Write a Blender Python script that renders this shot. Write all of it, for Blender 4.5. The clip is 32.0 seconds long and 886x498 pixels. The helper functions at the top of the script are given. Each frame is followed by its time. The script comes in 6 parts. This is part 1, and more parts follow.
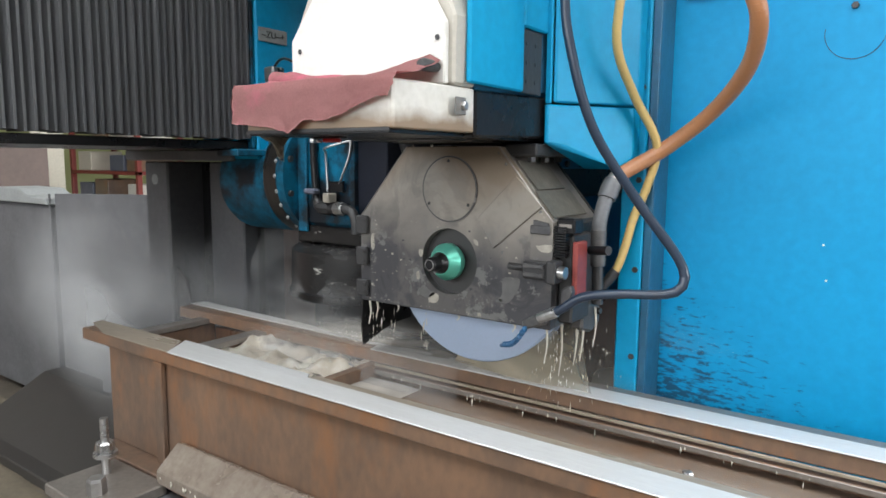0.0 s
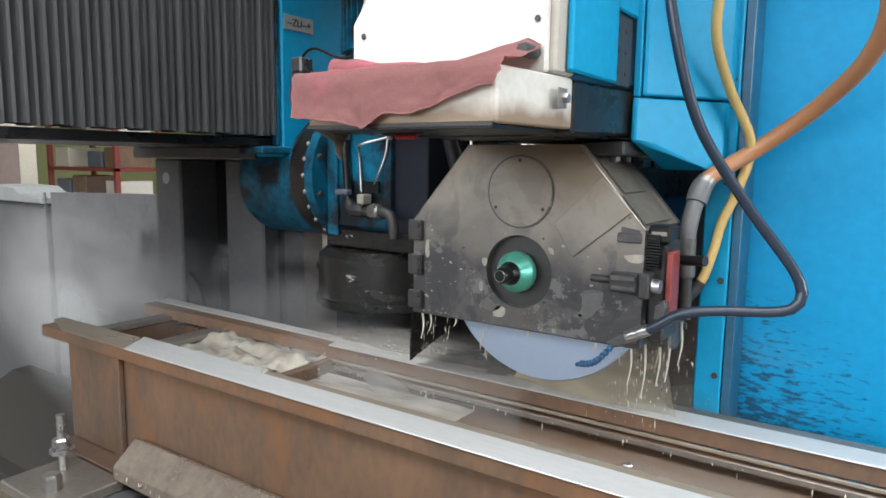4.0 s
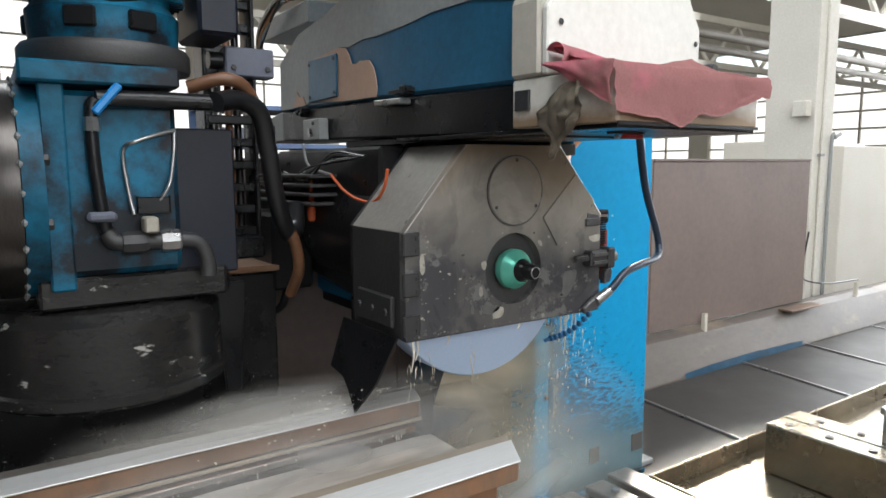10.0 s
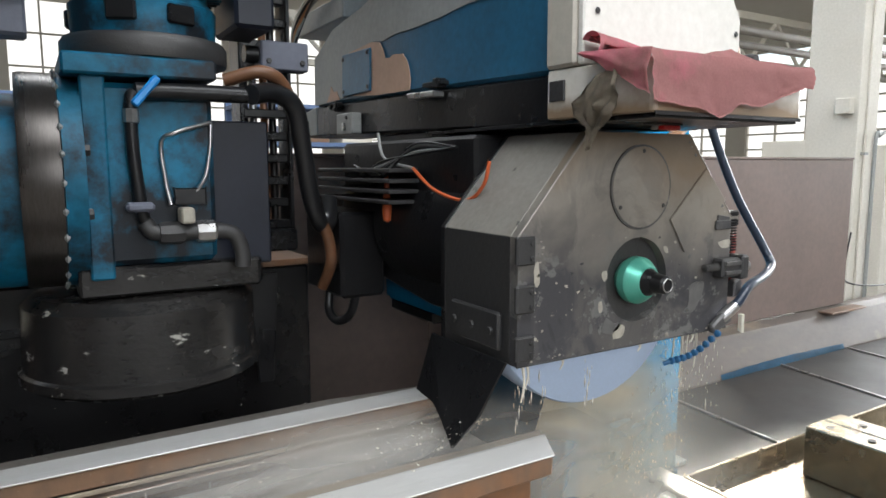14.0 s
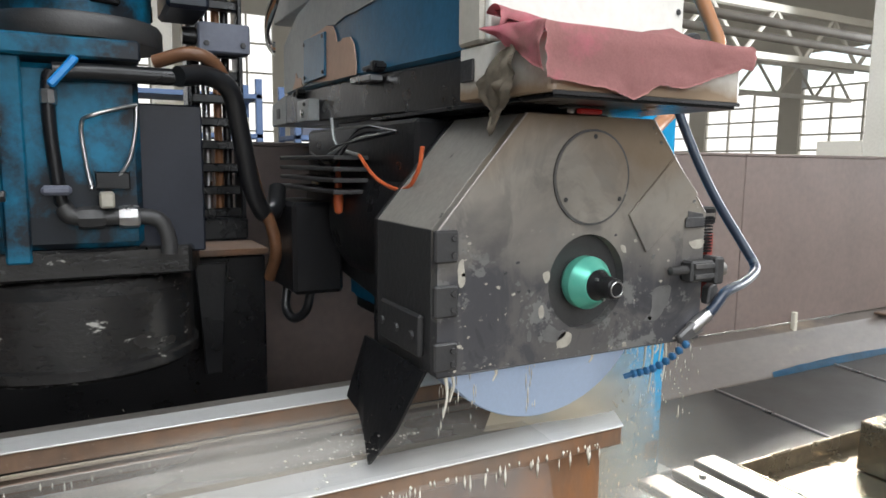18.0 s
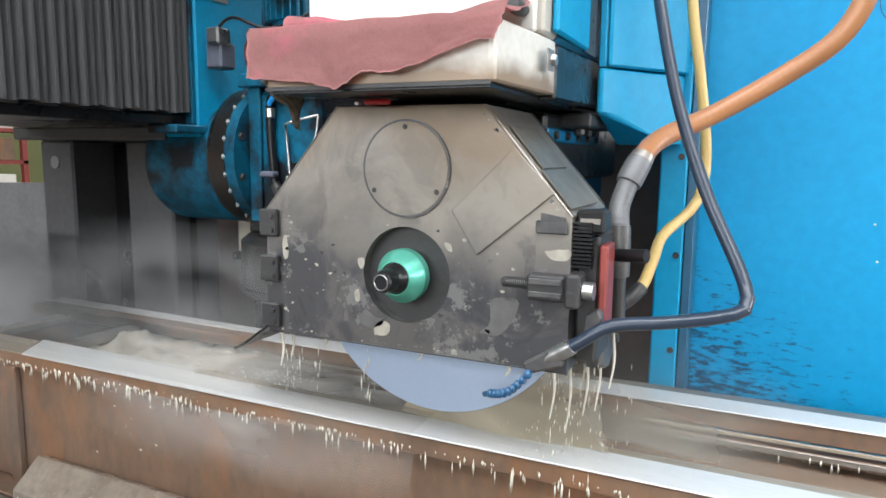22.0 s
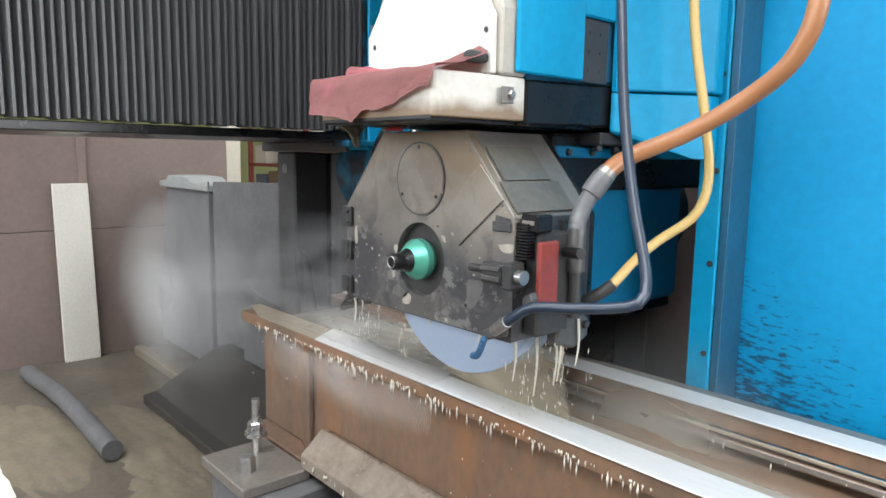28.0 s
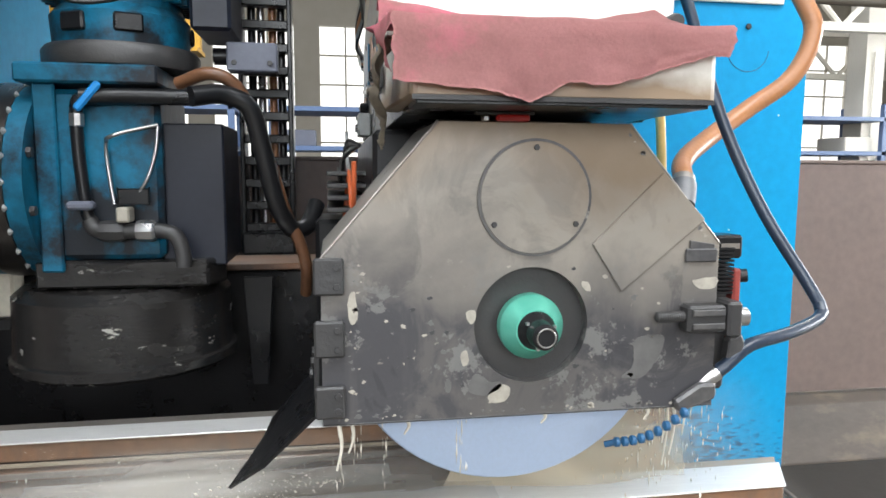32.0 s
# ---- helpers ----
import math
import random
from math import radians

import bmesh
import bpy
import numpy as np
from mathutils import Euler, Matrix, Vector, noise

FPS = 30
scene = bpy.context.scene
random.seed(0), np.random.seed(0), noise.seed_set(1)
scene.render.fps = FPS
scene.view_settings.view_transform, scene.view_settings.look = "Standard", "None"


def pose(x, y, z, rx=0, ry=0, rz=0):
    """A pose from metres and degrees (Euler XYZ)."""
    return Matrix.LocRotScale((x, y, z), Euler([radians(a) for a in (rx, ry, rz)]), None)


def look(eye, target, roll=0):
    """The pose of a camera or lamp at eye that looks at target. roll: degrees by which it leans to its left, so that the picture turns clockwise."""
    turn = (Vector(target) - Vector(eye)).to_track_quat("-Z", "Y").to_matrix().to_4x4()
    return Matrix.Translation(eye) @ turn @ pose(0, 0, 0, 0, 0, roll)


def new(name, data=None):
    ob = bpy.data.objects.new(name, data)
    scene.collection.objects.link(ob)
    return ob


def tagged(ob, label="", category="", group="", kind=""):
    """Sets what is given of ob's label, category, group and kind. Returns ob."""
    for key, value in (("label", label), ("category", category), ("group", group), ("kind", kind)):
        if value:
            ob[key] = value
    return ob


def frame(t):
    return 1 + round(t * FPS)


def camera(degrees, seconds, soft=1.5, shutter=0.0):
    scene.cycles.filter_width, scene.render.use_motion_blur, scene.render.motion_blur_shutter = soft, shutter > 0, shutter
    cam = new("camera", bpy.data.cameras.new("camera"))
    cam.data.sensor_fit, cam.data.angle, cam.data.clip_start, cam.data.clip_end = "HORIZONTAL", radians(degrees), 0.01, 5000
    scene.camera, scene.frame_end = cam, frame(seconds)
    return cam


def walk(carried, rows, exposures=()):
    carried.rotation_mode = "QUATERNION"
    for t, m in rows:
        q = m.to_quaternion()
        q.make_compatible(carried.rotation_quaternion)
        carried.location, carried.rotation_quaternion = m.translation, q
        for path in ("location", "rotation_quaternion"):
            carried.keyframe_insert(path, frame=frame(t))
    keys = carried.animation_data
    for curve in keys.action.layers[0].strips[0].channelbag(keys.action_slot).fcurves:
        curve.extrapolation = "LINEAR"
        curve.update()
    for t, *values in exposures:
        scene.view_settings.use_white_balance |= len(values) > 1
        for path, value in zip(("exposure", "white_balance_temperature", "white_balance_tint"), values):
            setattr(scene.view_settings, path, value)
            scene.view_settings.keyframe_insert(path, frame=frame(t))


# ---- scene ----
cam = camera(66.63, 32.0, soft=1.6)
# seconds, x, y, z, yaw, pitch, roll of the hand-held camera
PATH = [
    (0.0, 0.071, 0.009, 1.614, 35.47, -7.32, 0.53),
    (0.5, 0.077, 0.007, 1.616, 35.81, -7.45, 0.49),
    (1.0, 0.081, 0.005, 1.614, 36.22, -7.48, 0.53),
    (1.5, 0.086, 0.013, 1.612, 36.52, -7.46, 0.54),
    (2.0, 0.095, 0.012, 1.613, 36.79, -7.44, 0.58),
    (2.5, 0.109, 0.018, 1.616, 37.17, -7.49, 0.59),
    (3.0, 0.138, 0.030, 1.620, 37.28, -7.46, 0.54),
    (3.5, 0.156, 0.037, 1.620, 36.09, -7.58, 0.56),
    (5.5, 0.152, 0.059, 1.592, 22.52, -6.40, 0.86),
    (6.0, 0.225, 0.110, 1.588, 14.29, -6.11, 0.44),
    (6.5, 0.324, 0.133, 1.584, 3.58, -5.98, 0.21),
    (7.0, 0.387, 0.140, 1.582, -7.32, -6.00, -0.01),
    (7.5, 0.375, 0.148, 1.591, -19.14, -6.35, -0.29),
    (8.0, 0.361, 0.159, 1.600, -26.86, -6.70, -0.38),
    (8.5, 0.361, 0.163, 1.610, -26.65, -6.96, -0.30),
    (9.0, 0.359, 0.169, 1.614, -34.34, -7.07, -0.35),
    (9.5, 0.345, 0.180, 1.609, -34.30, -7.02, -0.32),
    (10.0, 0.340, 0.183, 1.606, -34.00, -7.03, -0.33),
    (10.5, 0.338, 0.185, 1.606, -33.66, -7.08, -0.30),
    (11.0, 0.336, 0.188, 1.602, -33.37, -7.05, -0.27),
    (11.5, 0.335, 0.188, 1.601, -33.07, -7.03, -0.25),
    (12.0, 0.336, 0.186, 1.604, -32.75, -7.13, -0.21),
    (12.5, 0.335, 0.186, 1.601, -32.42, -7.08, -0.23),
    (13.0, 0.337, 0.183, 1.598, -32.10, -7.08, -0.20),
    (13.5, 0.337, 0.183, 1.593, -31.79, -7.07, -0.15),
    (14.0, 0.333, 0.188, 1.591, -31.39, -7.05, -0.13),
    (14.5, 0.322, 0.185, 1.591, -30.96, -7.08, -0.12),
    (16.5, 0.298, 0.145, 1.587, -29.79, -7.54, 0.33),
    (17.0, 0.292, 0.143, 1.584, -29.37, -7.66, 0.19),
    (17.5, 0.265, 0.135, 1.580, -29.04, -7.55, 0.36),
    (18.0, 0.208, 0.137, 1.572, -28.00, -7.32, 0.63),
    (18.5, 0.158, 0.134, 1.571, -24.94, -7.29, 0.66),
    (19.0, 0.122, 0.129, 1.570, -19.23, -7.42, 0.64),
    (19.5, 0.099, 0.128, 1.563, -10.79, -7.39, 0.79),
    (20.0, 0.069, 0.119, 1.563, -2.79, -7.60, 0.77),
    (20.5, 0.036, 0.112, 1.564, 3.99, -7.83, 0.72),
    (21.0, 0.003, 0.109, 1.568, 11.15, -8.01, 0.72),
    (21.5, -0.015, 0.072, 1.576, 18.13, -8.02, 0.65),
    (22.0, -0.021, 0.039, 1.572, 24.81, -7.92, 0.70),
    (22.5, -0.050, 0.034, 1.576, 30.17, -7.75, 0.43),
    (23.0, -0.105, 0.016, 1.590, 33.27, -8.32, 0.33),
    (23.5, -0.127, 0.011, 1.592, 37.99, -8.23, 0.50),
    (24.0, -0.134, 0.001, 1.599, 42.99, -8.26, 0.60),
    (24.5, -0.130, 0.002, 1.598, 46.45, -8.34, 0.55),
    (25.0, -0.131, 0.004, 1.597, 48.30, -8.23, 0.64),
    (25.5, -0.129, 0.002, 1.599, 49.56, -8.22, 0.68),
    (27.5, -0.044, 0.078, 1.593, 51.70, -7.93, 0.86),
    (28.0, 0.005, 0.094, 1.598, 48.38, -7.80, 0.93),
    (28.5, 0.065, 0.103, 1.601, 41.86, -7.57, 0.81),
    (29.0, 0.105, 0.113, 1.607, 35.85, -7.36, 0.67),
    (29.5, 0.163, 0.138, 1.610, 30.68, -7.51, 0.58),
    (30.0, 0.210, 0.141, 1.611, 24.73, -7.33, 0.52),
    (30.5, 0.249, 0.139, 1.607, 16.88, -7.19, 0.36),
    (31.0, 0.306, 0.133, 1.604, 8.50, -6.98, 0.30),
    (31.5, 0.355, 0.124, 1.593, -1.15, -6.74, 0.29),
    (32.0, 0.378, 0.117, 1.584, -9.33, -6.52, 0.23),
]


def gaze(x, y, z, yaw, pitch, roll):
    """The pose from a turn to the left, a tilt up and a lean."""
    return pose(x, y, z, 0, 0, yaw) @ pose(0, 0, 0, 90 + pitch) @ pose(0, 0, 0, 0, 0, roll)


walk(cam, [(t, gaze(*r)) for t, *r in PATH], [(0.0, 0.2), (3.5, 0.23), (5.0, 0.42), (6.0, 0.58), (7.2, 0.5), (9.0, 0.12), (13.0, 0.1), (16.0, 0.24), (17.0, 0.24), (19.0, 0.18), (21.0, 0.4), (22.5, 0.52), (25.0, 0.38), (28.0, 0.42), (29.0, 0.55), (32.0, 0.58)])

# seconds, travel of the gantry along the bed, travel of the wheel slide across it
TRAVEL = [
    (0.0, 0.001, -0.002),
    (0.5, -0.178, 0.000),
    (1.0, -0.288, -0.000),
    (1.5, -0.320, -0.000),
    (2.0, -0.312, -0.001),
    (2.5, -0.247, 0.000),
    (3.0, -0.122, 0.001),
    (3.5, 0.092, 0.001),
    (5.5, 1.041, -0.001),
    (6.0, 1.253, -0.001),
    (6.5, 1.490, 0.000),
    (7.0, 1.710, 0.002),
    (7.5, 1.940, 0.002),
    (8.0, 2.102, 0.001),
    (8.5, 2.190, 0.001),
    (9.0, 2.202, -0.001),
    (9.5, 2.209, -0.001),
    (10.0, 2.223, -0.002),
    (10.5, 2.223, -0.001),
    (11.0, 2.222, -0.001),
    (11.5, 2.224, -0.000),
    (12.0, 2.222, -0.025),
    (12.5, 2.224, -0.088),
    (13.0, 2.224, -0.149),
    (13.5, 2.225, -0.210),
    (14.0, 2.217, -0.273),
    (14.5, 2.209, -0.317),
    (16.5, 2.178, -0.349),
    (17.0, 2.109, -0.339),
    (17.5, 1.988, -0.334),
    (18.0, 1.854, -0.336),
    (18.5, 1.719, -0.337),
    (19.0, 1.544, -0.336),
    (19.5, 1.362, -0.333),
    (20.0, 1.170, -0.334),
    (20.5, 0.975, -0.336),
    (21.0, 0.764, -0.336),
    (21.5, 0.538, -0.333),
    (22.0, 0.331, -0.337),
    (22.5, 0.114, -0.339),
    (23.0, -0.117, -0.337),
    (23.5, -0.349, -0.335),
    (24.0, -0.576, -0.329),
    (24.5, -0.758, -0.326),
    (25.0, -0.876, -0.324),
    (25.5, -0.912, -0.324),
    (27.5, -0.503, -0.325),
    (28.0, -0.266, -0.324),
    (28.5, -0.013, -0.326),
    (29.0, 0.210, -0.328),
    (29.5, 0.465, -0.335),
    (30.0, 0.695, -0.337),
    (30.5, 0.913, -0.342),
    (31.0, 1.130, -0.347),
    (31.5, 1.340, -0.350),
    (32.0, 1.537, -0.353),
]

# ---------- light ----------
world = bpy.data.worlds.new("world")
scene.world = world
world.use_nodes = True
_wn, _wl = world.node_tree.nodes, world.node_tree.links
_sky = _wn.new("ShaderNodeTexSky")
_sky.sky_type, _sky.sun_disc = "NISHITA", False
_sky.sun_elevation, _sky.sun_rotation = radians(38), radians(70)
_wl.new(_sky.outputs[0], _wn["Background"].inputs["Color"])
_wn["Background"].inputs["Strength"].default_value = 0.12


def area(name, m, sx, sy, watts, colour=(0.96, 1.0, 1.04)):
    la = bpy.data.lights.new(name, "AREA")
    la.shape, la.size, la.size_y, la.energy, la.color = "RECTANGLE", sx, sy, watts, colour
    ob = new(name, la)
    ob.matrix_basis = m
    return ob


# rows of roof-lights and tall window walls of the hall, plus two added lamps
area("overhead_lamp", look((0.5, -2.0, 6.8), (0.5, -1.0, 0)), 12, 3.0, 760)
area("overhead_lamp", look((0.5, 6.5, 6.8), (0.5, 5.0, 0)), 14, 3.0, 640)
# narrow warm beam added to throw a sun glint on the bed tray
area("overhead_lamp", look((9.4, 6.1, 6.8), (2.9, 1.3, 0.5)), 1.6, 1.0, 32, (1.0, 0.95, 0.86)).data.spread = radians(16)
area("window_lamp", look((13.6, 3.0, 3.6), (0, 1.2, 1.0)), 10, 3.4, 1250)
# added front fill from the south, where the wall has no window
area("window_lamp", look((-2.0, -6.6, 3.6), (-1, 1.5, 1.2)), 12, 3.0, 560)


# ---------- materials ----------
def material(name, colour, rough=0.6, metal=0.0, second=None, scale=6.0, mix=0.5, fine=60.0, bump=0.15, third=None, third_at=0.62, third_scale=14.0, spec=0.5, stretch=(1, 1, 1), rough_vary=0.15, coat=0.0, third_soft=0.03):
    """Two scales of colour change, an optional worn third colour in patches, varied gloss and fine relief."""
    m = bpy.data.materials.new(name)
    m.use_nodes = True
    nt = m.node_tree
    n, l = nt.nodes, nt.links
    b = n["Principled BSDF"]
    co = n.new("ShaderNodeTexCoord")
    mp = n.new("ShaderNodeMapping")
    mp.inputs["Scale"].default_value = stretch
    l.new(co.outputs["Object"], mp.inputs["Vector"])

    def noise_at(s, detail=6, r=0.6):
        t = n.new("ShaderNodeTexNoise")
        t.inputs["Scale"].default_value, t.inputs["Detail"].default_value, t.inputs["Roughness"].default_value = s, detail, r
        l.new(mp.outputs["Vector"], t.inputs["Vector"])
        return t

    def blend(fac, a, c):
        x = n.new("ShaderNodeMix")
        x.data_type = "RGBA"
        l.new(fac, x.inputs["Factor"])
        for sock, v in ((x.inputs["A"], a), (x.inputs["B"], c)):
            if hasattr(v, "is_linked"):
                l.new(v, sock)
            else:
                sock.default_value = (*v, 1)
        return x.outputs["Result"]

    def ramp(src, a, c):
        r = n.new("ShaderNodeMapRange")
        r.inputs["From Min"].default_value, r.inputs["From Max"].default_value = a, c
        l.new(src, r.inputs["Value"])
        return r.outputs["Result"]

    second = second or tuple(c * 0.75 for c in colour)
    broad, small = noise_at(scale), noise_at(fine, 4)
    col = blend(ramp(broad.outputs["Fac"], 0.5 - mix / 2, 0.5 + mix / 2), colour, second)
    speck = blend(ramp(small.outputs["Fac"], 0.3, 0.75), tuple(min(1, c * 1.08) for c in colour), tuple(c * 0.8 for c in second))
    fm = n.new("ShaderNodeMix")
    fm.data_type, fm.inputs["Factor"].default_value = "RGBA", 0.35
    l.new(col, fm.inputs["A"])
    l.new(speck, fm.inputs["B"])
    col = fm.outputs["Result"]
    if third:
        patch = noise_at(third_scale, 8, 0.65)
        mask = ramp(patch.outputs["Fac"], third_at, third_at + third_soft)
        col = blend(mask, col, third)
    l.new(col, b.inputs["Base Color"])
    rr = n.new("ShaderNodeMapRange")
    rr.inputs["To Min"].default_value, rr.inputs["To Max"].default_value = max(0.03, rough - rough_vary), min(1, rough + rough_vary)
    l.new(broad.outputs["Fac"], rr.inputs["Value"])
    l.new(rr.outputs["Result"], b.inputs["Roughness"])
    b.inputs["Metallic"].default_value = metal
    b.inputs["Specular IOR Level"].default_value = spec
    b.inputs["Coat Weight"].default_value = coat
    if bump:
        bp = n.new("ShaderNodeBump")
        bp.inputs["Strength"].default_value, bp.inputs["Distance"].default_value = bump, 0.004
        l.new(small.outputs["Fac"], bp.inputs["Height"])
        l.new(bp.outputs["Normal"], b.inputs["Normal"])
    return m


BLUE = material("machine_blue_paint", (0.0, 0.295, 0.53), 0.48, second=(0.0, 0.245, 0.45), scale=2.5, fine=40, bump=0.04, spec=0.3)
BLUE_OLD = material("worn_blue_paint", (0.004, 0.145, 0.26), 0.48, second=(0.003, 0.06, 0.1), scale=6, mix=0.35, fine=50, bump=0.2, third=(0.01, 0.013, 0.018), third_at=0.45, third_scale=5.5, third_soft=0.13, spec=0.3)
BLUE_GREY = material("oily_blue_paint", (0.02, 0.13, 0.24), 0.35, second=(0.02, 0.07, 0.12), scale=6, bump=0.15)
RAM = material("ram_blue_paint", (0.004, 0.15, 0.3), 0.36, second=(0.004, 0.1, 0.2), scale=3, mix=0.4, fine=40, bump=0.06)
GREY_PAINT = material("grey_filler_paint", (0.3, 0.31, 0.3), 0.5, second=(0.22, 0.23, 0.23), scale=6)
LEG = material("oily_grey_leg_paint", (0.1, 0.1, 0.105), 0.45, second=(0.055, 0.055, 0.06), scale=4, fine=50, bump=0.15, third=(0.03, 0.03, 0.032), third_at=0.63, third_scale=7, third_soft=0.1)
PINK_FILL = material("bare_filler_patch", (0.46, 0.3, 0.22), 0.6, second=(0.4, 0.27, 0.2))
WHITE = material("cream_white_paint", (0.68, 0.67, 0.63), 0.42, second=(0.6, 0.58, 0.53), scale=5, fine=60, bump=0.05)
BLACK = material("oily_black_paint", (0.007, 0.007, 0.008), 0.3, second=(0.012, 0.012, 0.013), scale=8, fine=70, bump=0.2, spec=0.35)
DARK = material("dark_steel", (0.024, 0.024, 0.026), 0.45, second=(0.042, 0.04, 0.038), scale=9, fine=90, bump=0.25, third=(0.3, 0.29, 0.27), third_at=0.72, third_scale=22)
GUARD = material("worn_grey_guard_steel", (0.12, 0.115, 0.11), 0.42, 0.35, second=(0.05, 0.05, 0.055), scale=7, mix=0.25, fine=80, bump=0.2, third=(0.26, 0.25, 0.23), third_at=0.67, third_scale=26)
WET_BLACK = material("wet_scuffed_black", (0.009, 0.009, 0.01), 0.24, second=(0.025, 0.023, 0.021), scale=6, fine=60, bump=0.25, third=(0.34, 0.33, 0.3), third_at=0.62, third_scale=9, stretch=(1, 1, 2.2))
TURNED = material("oily_turned_steel", (0.11, 0.1, 0.095), 0.3, 0.85, second=(0.06, 0.055, 0.05), scale=3, fine=60, bump=0.05, stretch=(8, 1, 1))
BARE = material("bare_grey_steel", (0.32, 0.29, 0.26), 0.38, 0.6, second=(0.22, 0.2, 0.18), scale=6, fine=70, bump=0.12)
GROUND = material("freshly_ground_steel", (0.7, 0.7, 0.69), 0.34, 0.25, second=(0.56, 0.55, 0.53), scale=4, fine=200, bump=0.05, stretch=(0.15, 3, 3))
RUST = material("rusty_structural_steel", (0.24, 0.14, 0.085), 0.36, 0.1, second=(0.11, 0.08, 0.062), scale=4, mix=0.3, fine=45, bump=0.2, third=(0.27, 0.12, 0.05), third_at=0.54, third_scale=3.2, third_soft=0.16, spec=0.6, stretch=(1, 1, 0.5))
RUN_RUST = material("rusty_web_with_milky_runs", (0.3, 0.165, 0.095), 0.28, 0.1, second=(0.16, 0.09, 0.06), scale=4, mix=0.3, fine=40, bump=0.1, third=(0.4, 0.34, 0.29), third_at=0.57, third_scale=9, third_soft=0.14, spec=0.6, stretch=(2.6, 1, 0.35))
WET_RUST = material("wet_brown_steel", (0.24, 0.145, 0.09), 0.16, 0.1, second=(0.24, 0.19, 0.15), scale=4, mix=0.3, fine=30, bump=0.08)
STEEL = material("steel", (0.5, 0.5, 0.5), 0.3, 0.9, second=(0.35, 0.34, 0.33), scale=9)
WHEEL = material("blue_grey_abrasive", (0.36, 0.45, 0.6), 0.75, second=(0.42, 0.5, 0.64), scale=5, fine=160, bump=0.1)
GREEN = material("green_anodised_flange", (0.06, 0.42, 0.3), 0.3, 0.5, second=(0.2, 0.6, 0.48), scale=10)
RUBBER = material("black_pleated_rubber", (0.075, 0.075, 0.078), 0.42, second=(0.095, 0.095, 0.098), scale=12, fine=60, bump=0.2, third=(0.3, 0.3, 0.29), third_at=0.78, third_scale=50)
HOSE = material("dark_blue_grey_hose", (0.02, 0.031, 0.052), 0.28, second=(0.02, 0.031, 0.052), bump=0, rough_vary=0.02)
BLACK_HOSE = material("black_rubber_hose", (0.012, 0.012, 0.013), 0.3, second=(0.011, 0.011, 0.012), bump=0, rough_vary=0.03)
ORANGE = material("orange_brown_hose", (0.38, 0.165, 0.07), 0.35, second=(0.37, 0.16, 0.07), bump=0, rough_vary=0.03)
BROWN_HOSE = material("dark_brown_hose", (0.17, 0.075, 0.035), 0.35, second=(0.09, 0.045, 0.025), scale=8)
YELLOW = material("amber_hose", (0.56, 0.39, 0.14), 0.35, second=(0.55, 0.39, 0.145), bump=0, rough_vary=0.03)
CLOTH = material("faded_red_cloth", (0.45, 0.215, 0.21), 0.92, second=(0.37, 0.175, 0.165), scale=7, mix=0.35, fine=260, bump=0.12, third=(0.66, 0.2, 0.26), third_at=0.52, third_scale=5.5, spec=0.15, third_soft=0.16)
# darker copy of WHITE: the shadow on the hood's side is in the colour
SHADED_WHITE = material("shaded_cream_paint", (0.46, 0.43, 0.37), 0.5, second=(0.38, 0.35, 0.3), scale=5, fine=60, bump=0.05)
RED = material("red_paint", (0.27, 0.045, 0.035), 0.45, second=(0.17, 0.04, 0.035), scale=14, third=(0.14, 0.12, 0.11), third_at=0.64, third_scale=30)
ORANGE_PLASTIC = material("orange_plastic", (0.65, 0.13, 0.04), 0.4)
NAVY = material("navy_sheet_metal", (0.011, 0.014, 0.024), 0.45, second=(0.007, 0.008, 0.014), scale=5, bump=0.05, spec=0.35)
SLATE = material("slate_box_paint", (0.12, 0.13, 0.17), 0.5)
BRASS = material("brass_cream_block", (0.4, 0.37, 0.31), 0.4, 0.2)
BLUE_PLASTIC = material("blue_plastic", (0.02, 0.1, 0.22), 0.4)
BRIGHT_BLUE = material("bright_blue_handle", (0.01, 0.25, 0.65), 0.35)
FENCE = material("brown_sheet_fence", (0.2, 0.145, 0.125), 0.55, second=(0.15, 0.115, 0.1), scale=2.5, fine=30, bump=0.08)
BEIGE = material("beige_painted_steel", (0.62, 0.57, 0.46), 0.6, second=(0.5, 0.46, 0.38), scale=4)
COVER = material("grey_sheet_cover", (0.17, 0.17, 0.175), 0.5, 0.2, second=(0.1, 0.1, 0.105), scale=4, fine=40, bump=0.15)
FLOOR = material("oily_concrete", (0.16, 0.135, 0.1), 0.5, second=(0.065, 0.057, 0.05), scale=1.5, fine=25, bump=0.2, rough_vary=0.25)
BED = material("wet_machined_bed", (0.31, 0.26, 0.185), 0.27, 0.8, second=(0.14, 0.115, 0.085), scale=3, fine=40, bump=0.12, rough_vary=0.1)
BELT = material("dark_way_cover", (0.03, 0.028, 0.026), 0.45, second=(0.05, 0.045, 0.04), scale=4)
HALL_WHITE = material("hall_white_paint", (0.66, 0.63, 0.57), 0.7, second=(0.57, 0.54, 0.47), scale=2)
# grey kept dark so the south and west walls bounce less light
HALL_DIM = material("low_bounce_grey_wall", (0.2, 0.19, 0.17), 0.8, second=(0.15, 0.14, 0.125), scale=1.5)
PIPE = material("brown_grey_pipe_paint", (0.12, 0.1, 0.08), 0.6, second=(0.09, 0.075, 0.06), scale=5)
LEDGE = material("stained_brown_ledge", (0.115, 0.09, 0.074), 0.5, second=(0.07, 0.06, 0.052), scale=2.2, mix=0.3, fine=40, bump=0.15, third=(0.2, 0.155, 0.11), third_at=0.56, third_scale=2.6, third_soft=0.14, stretch=(0.5, 1, 1))
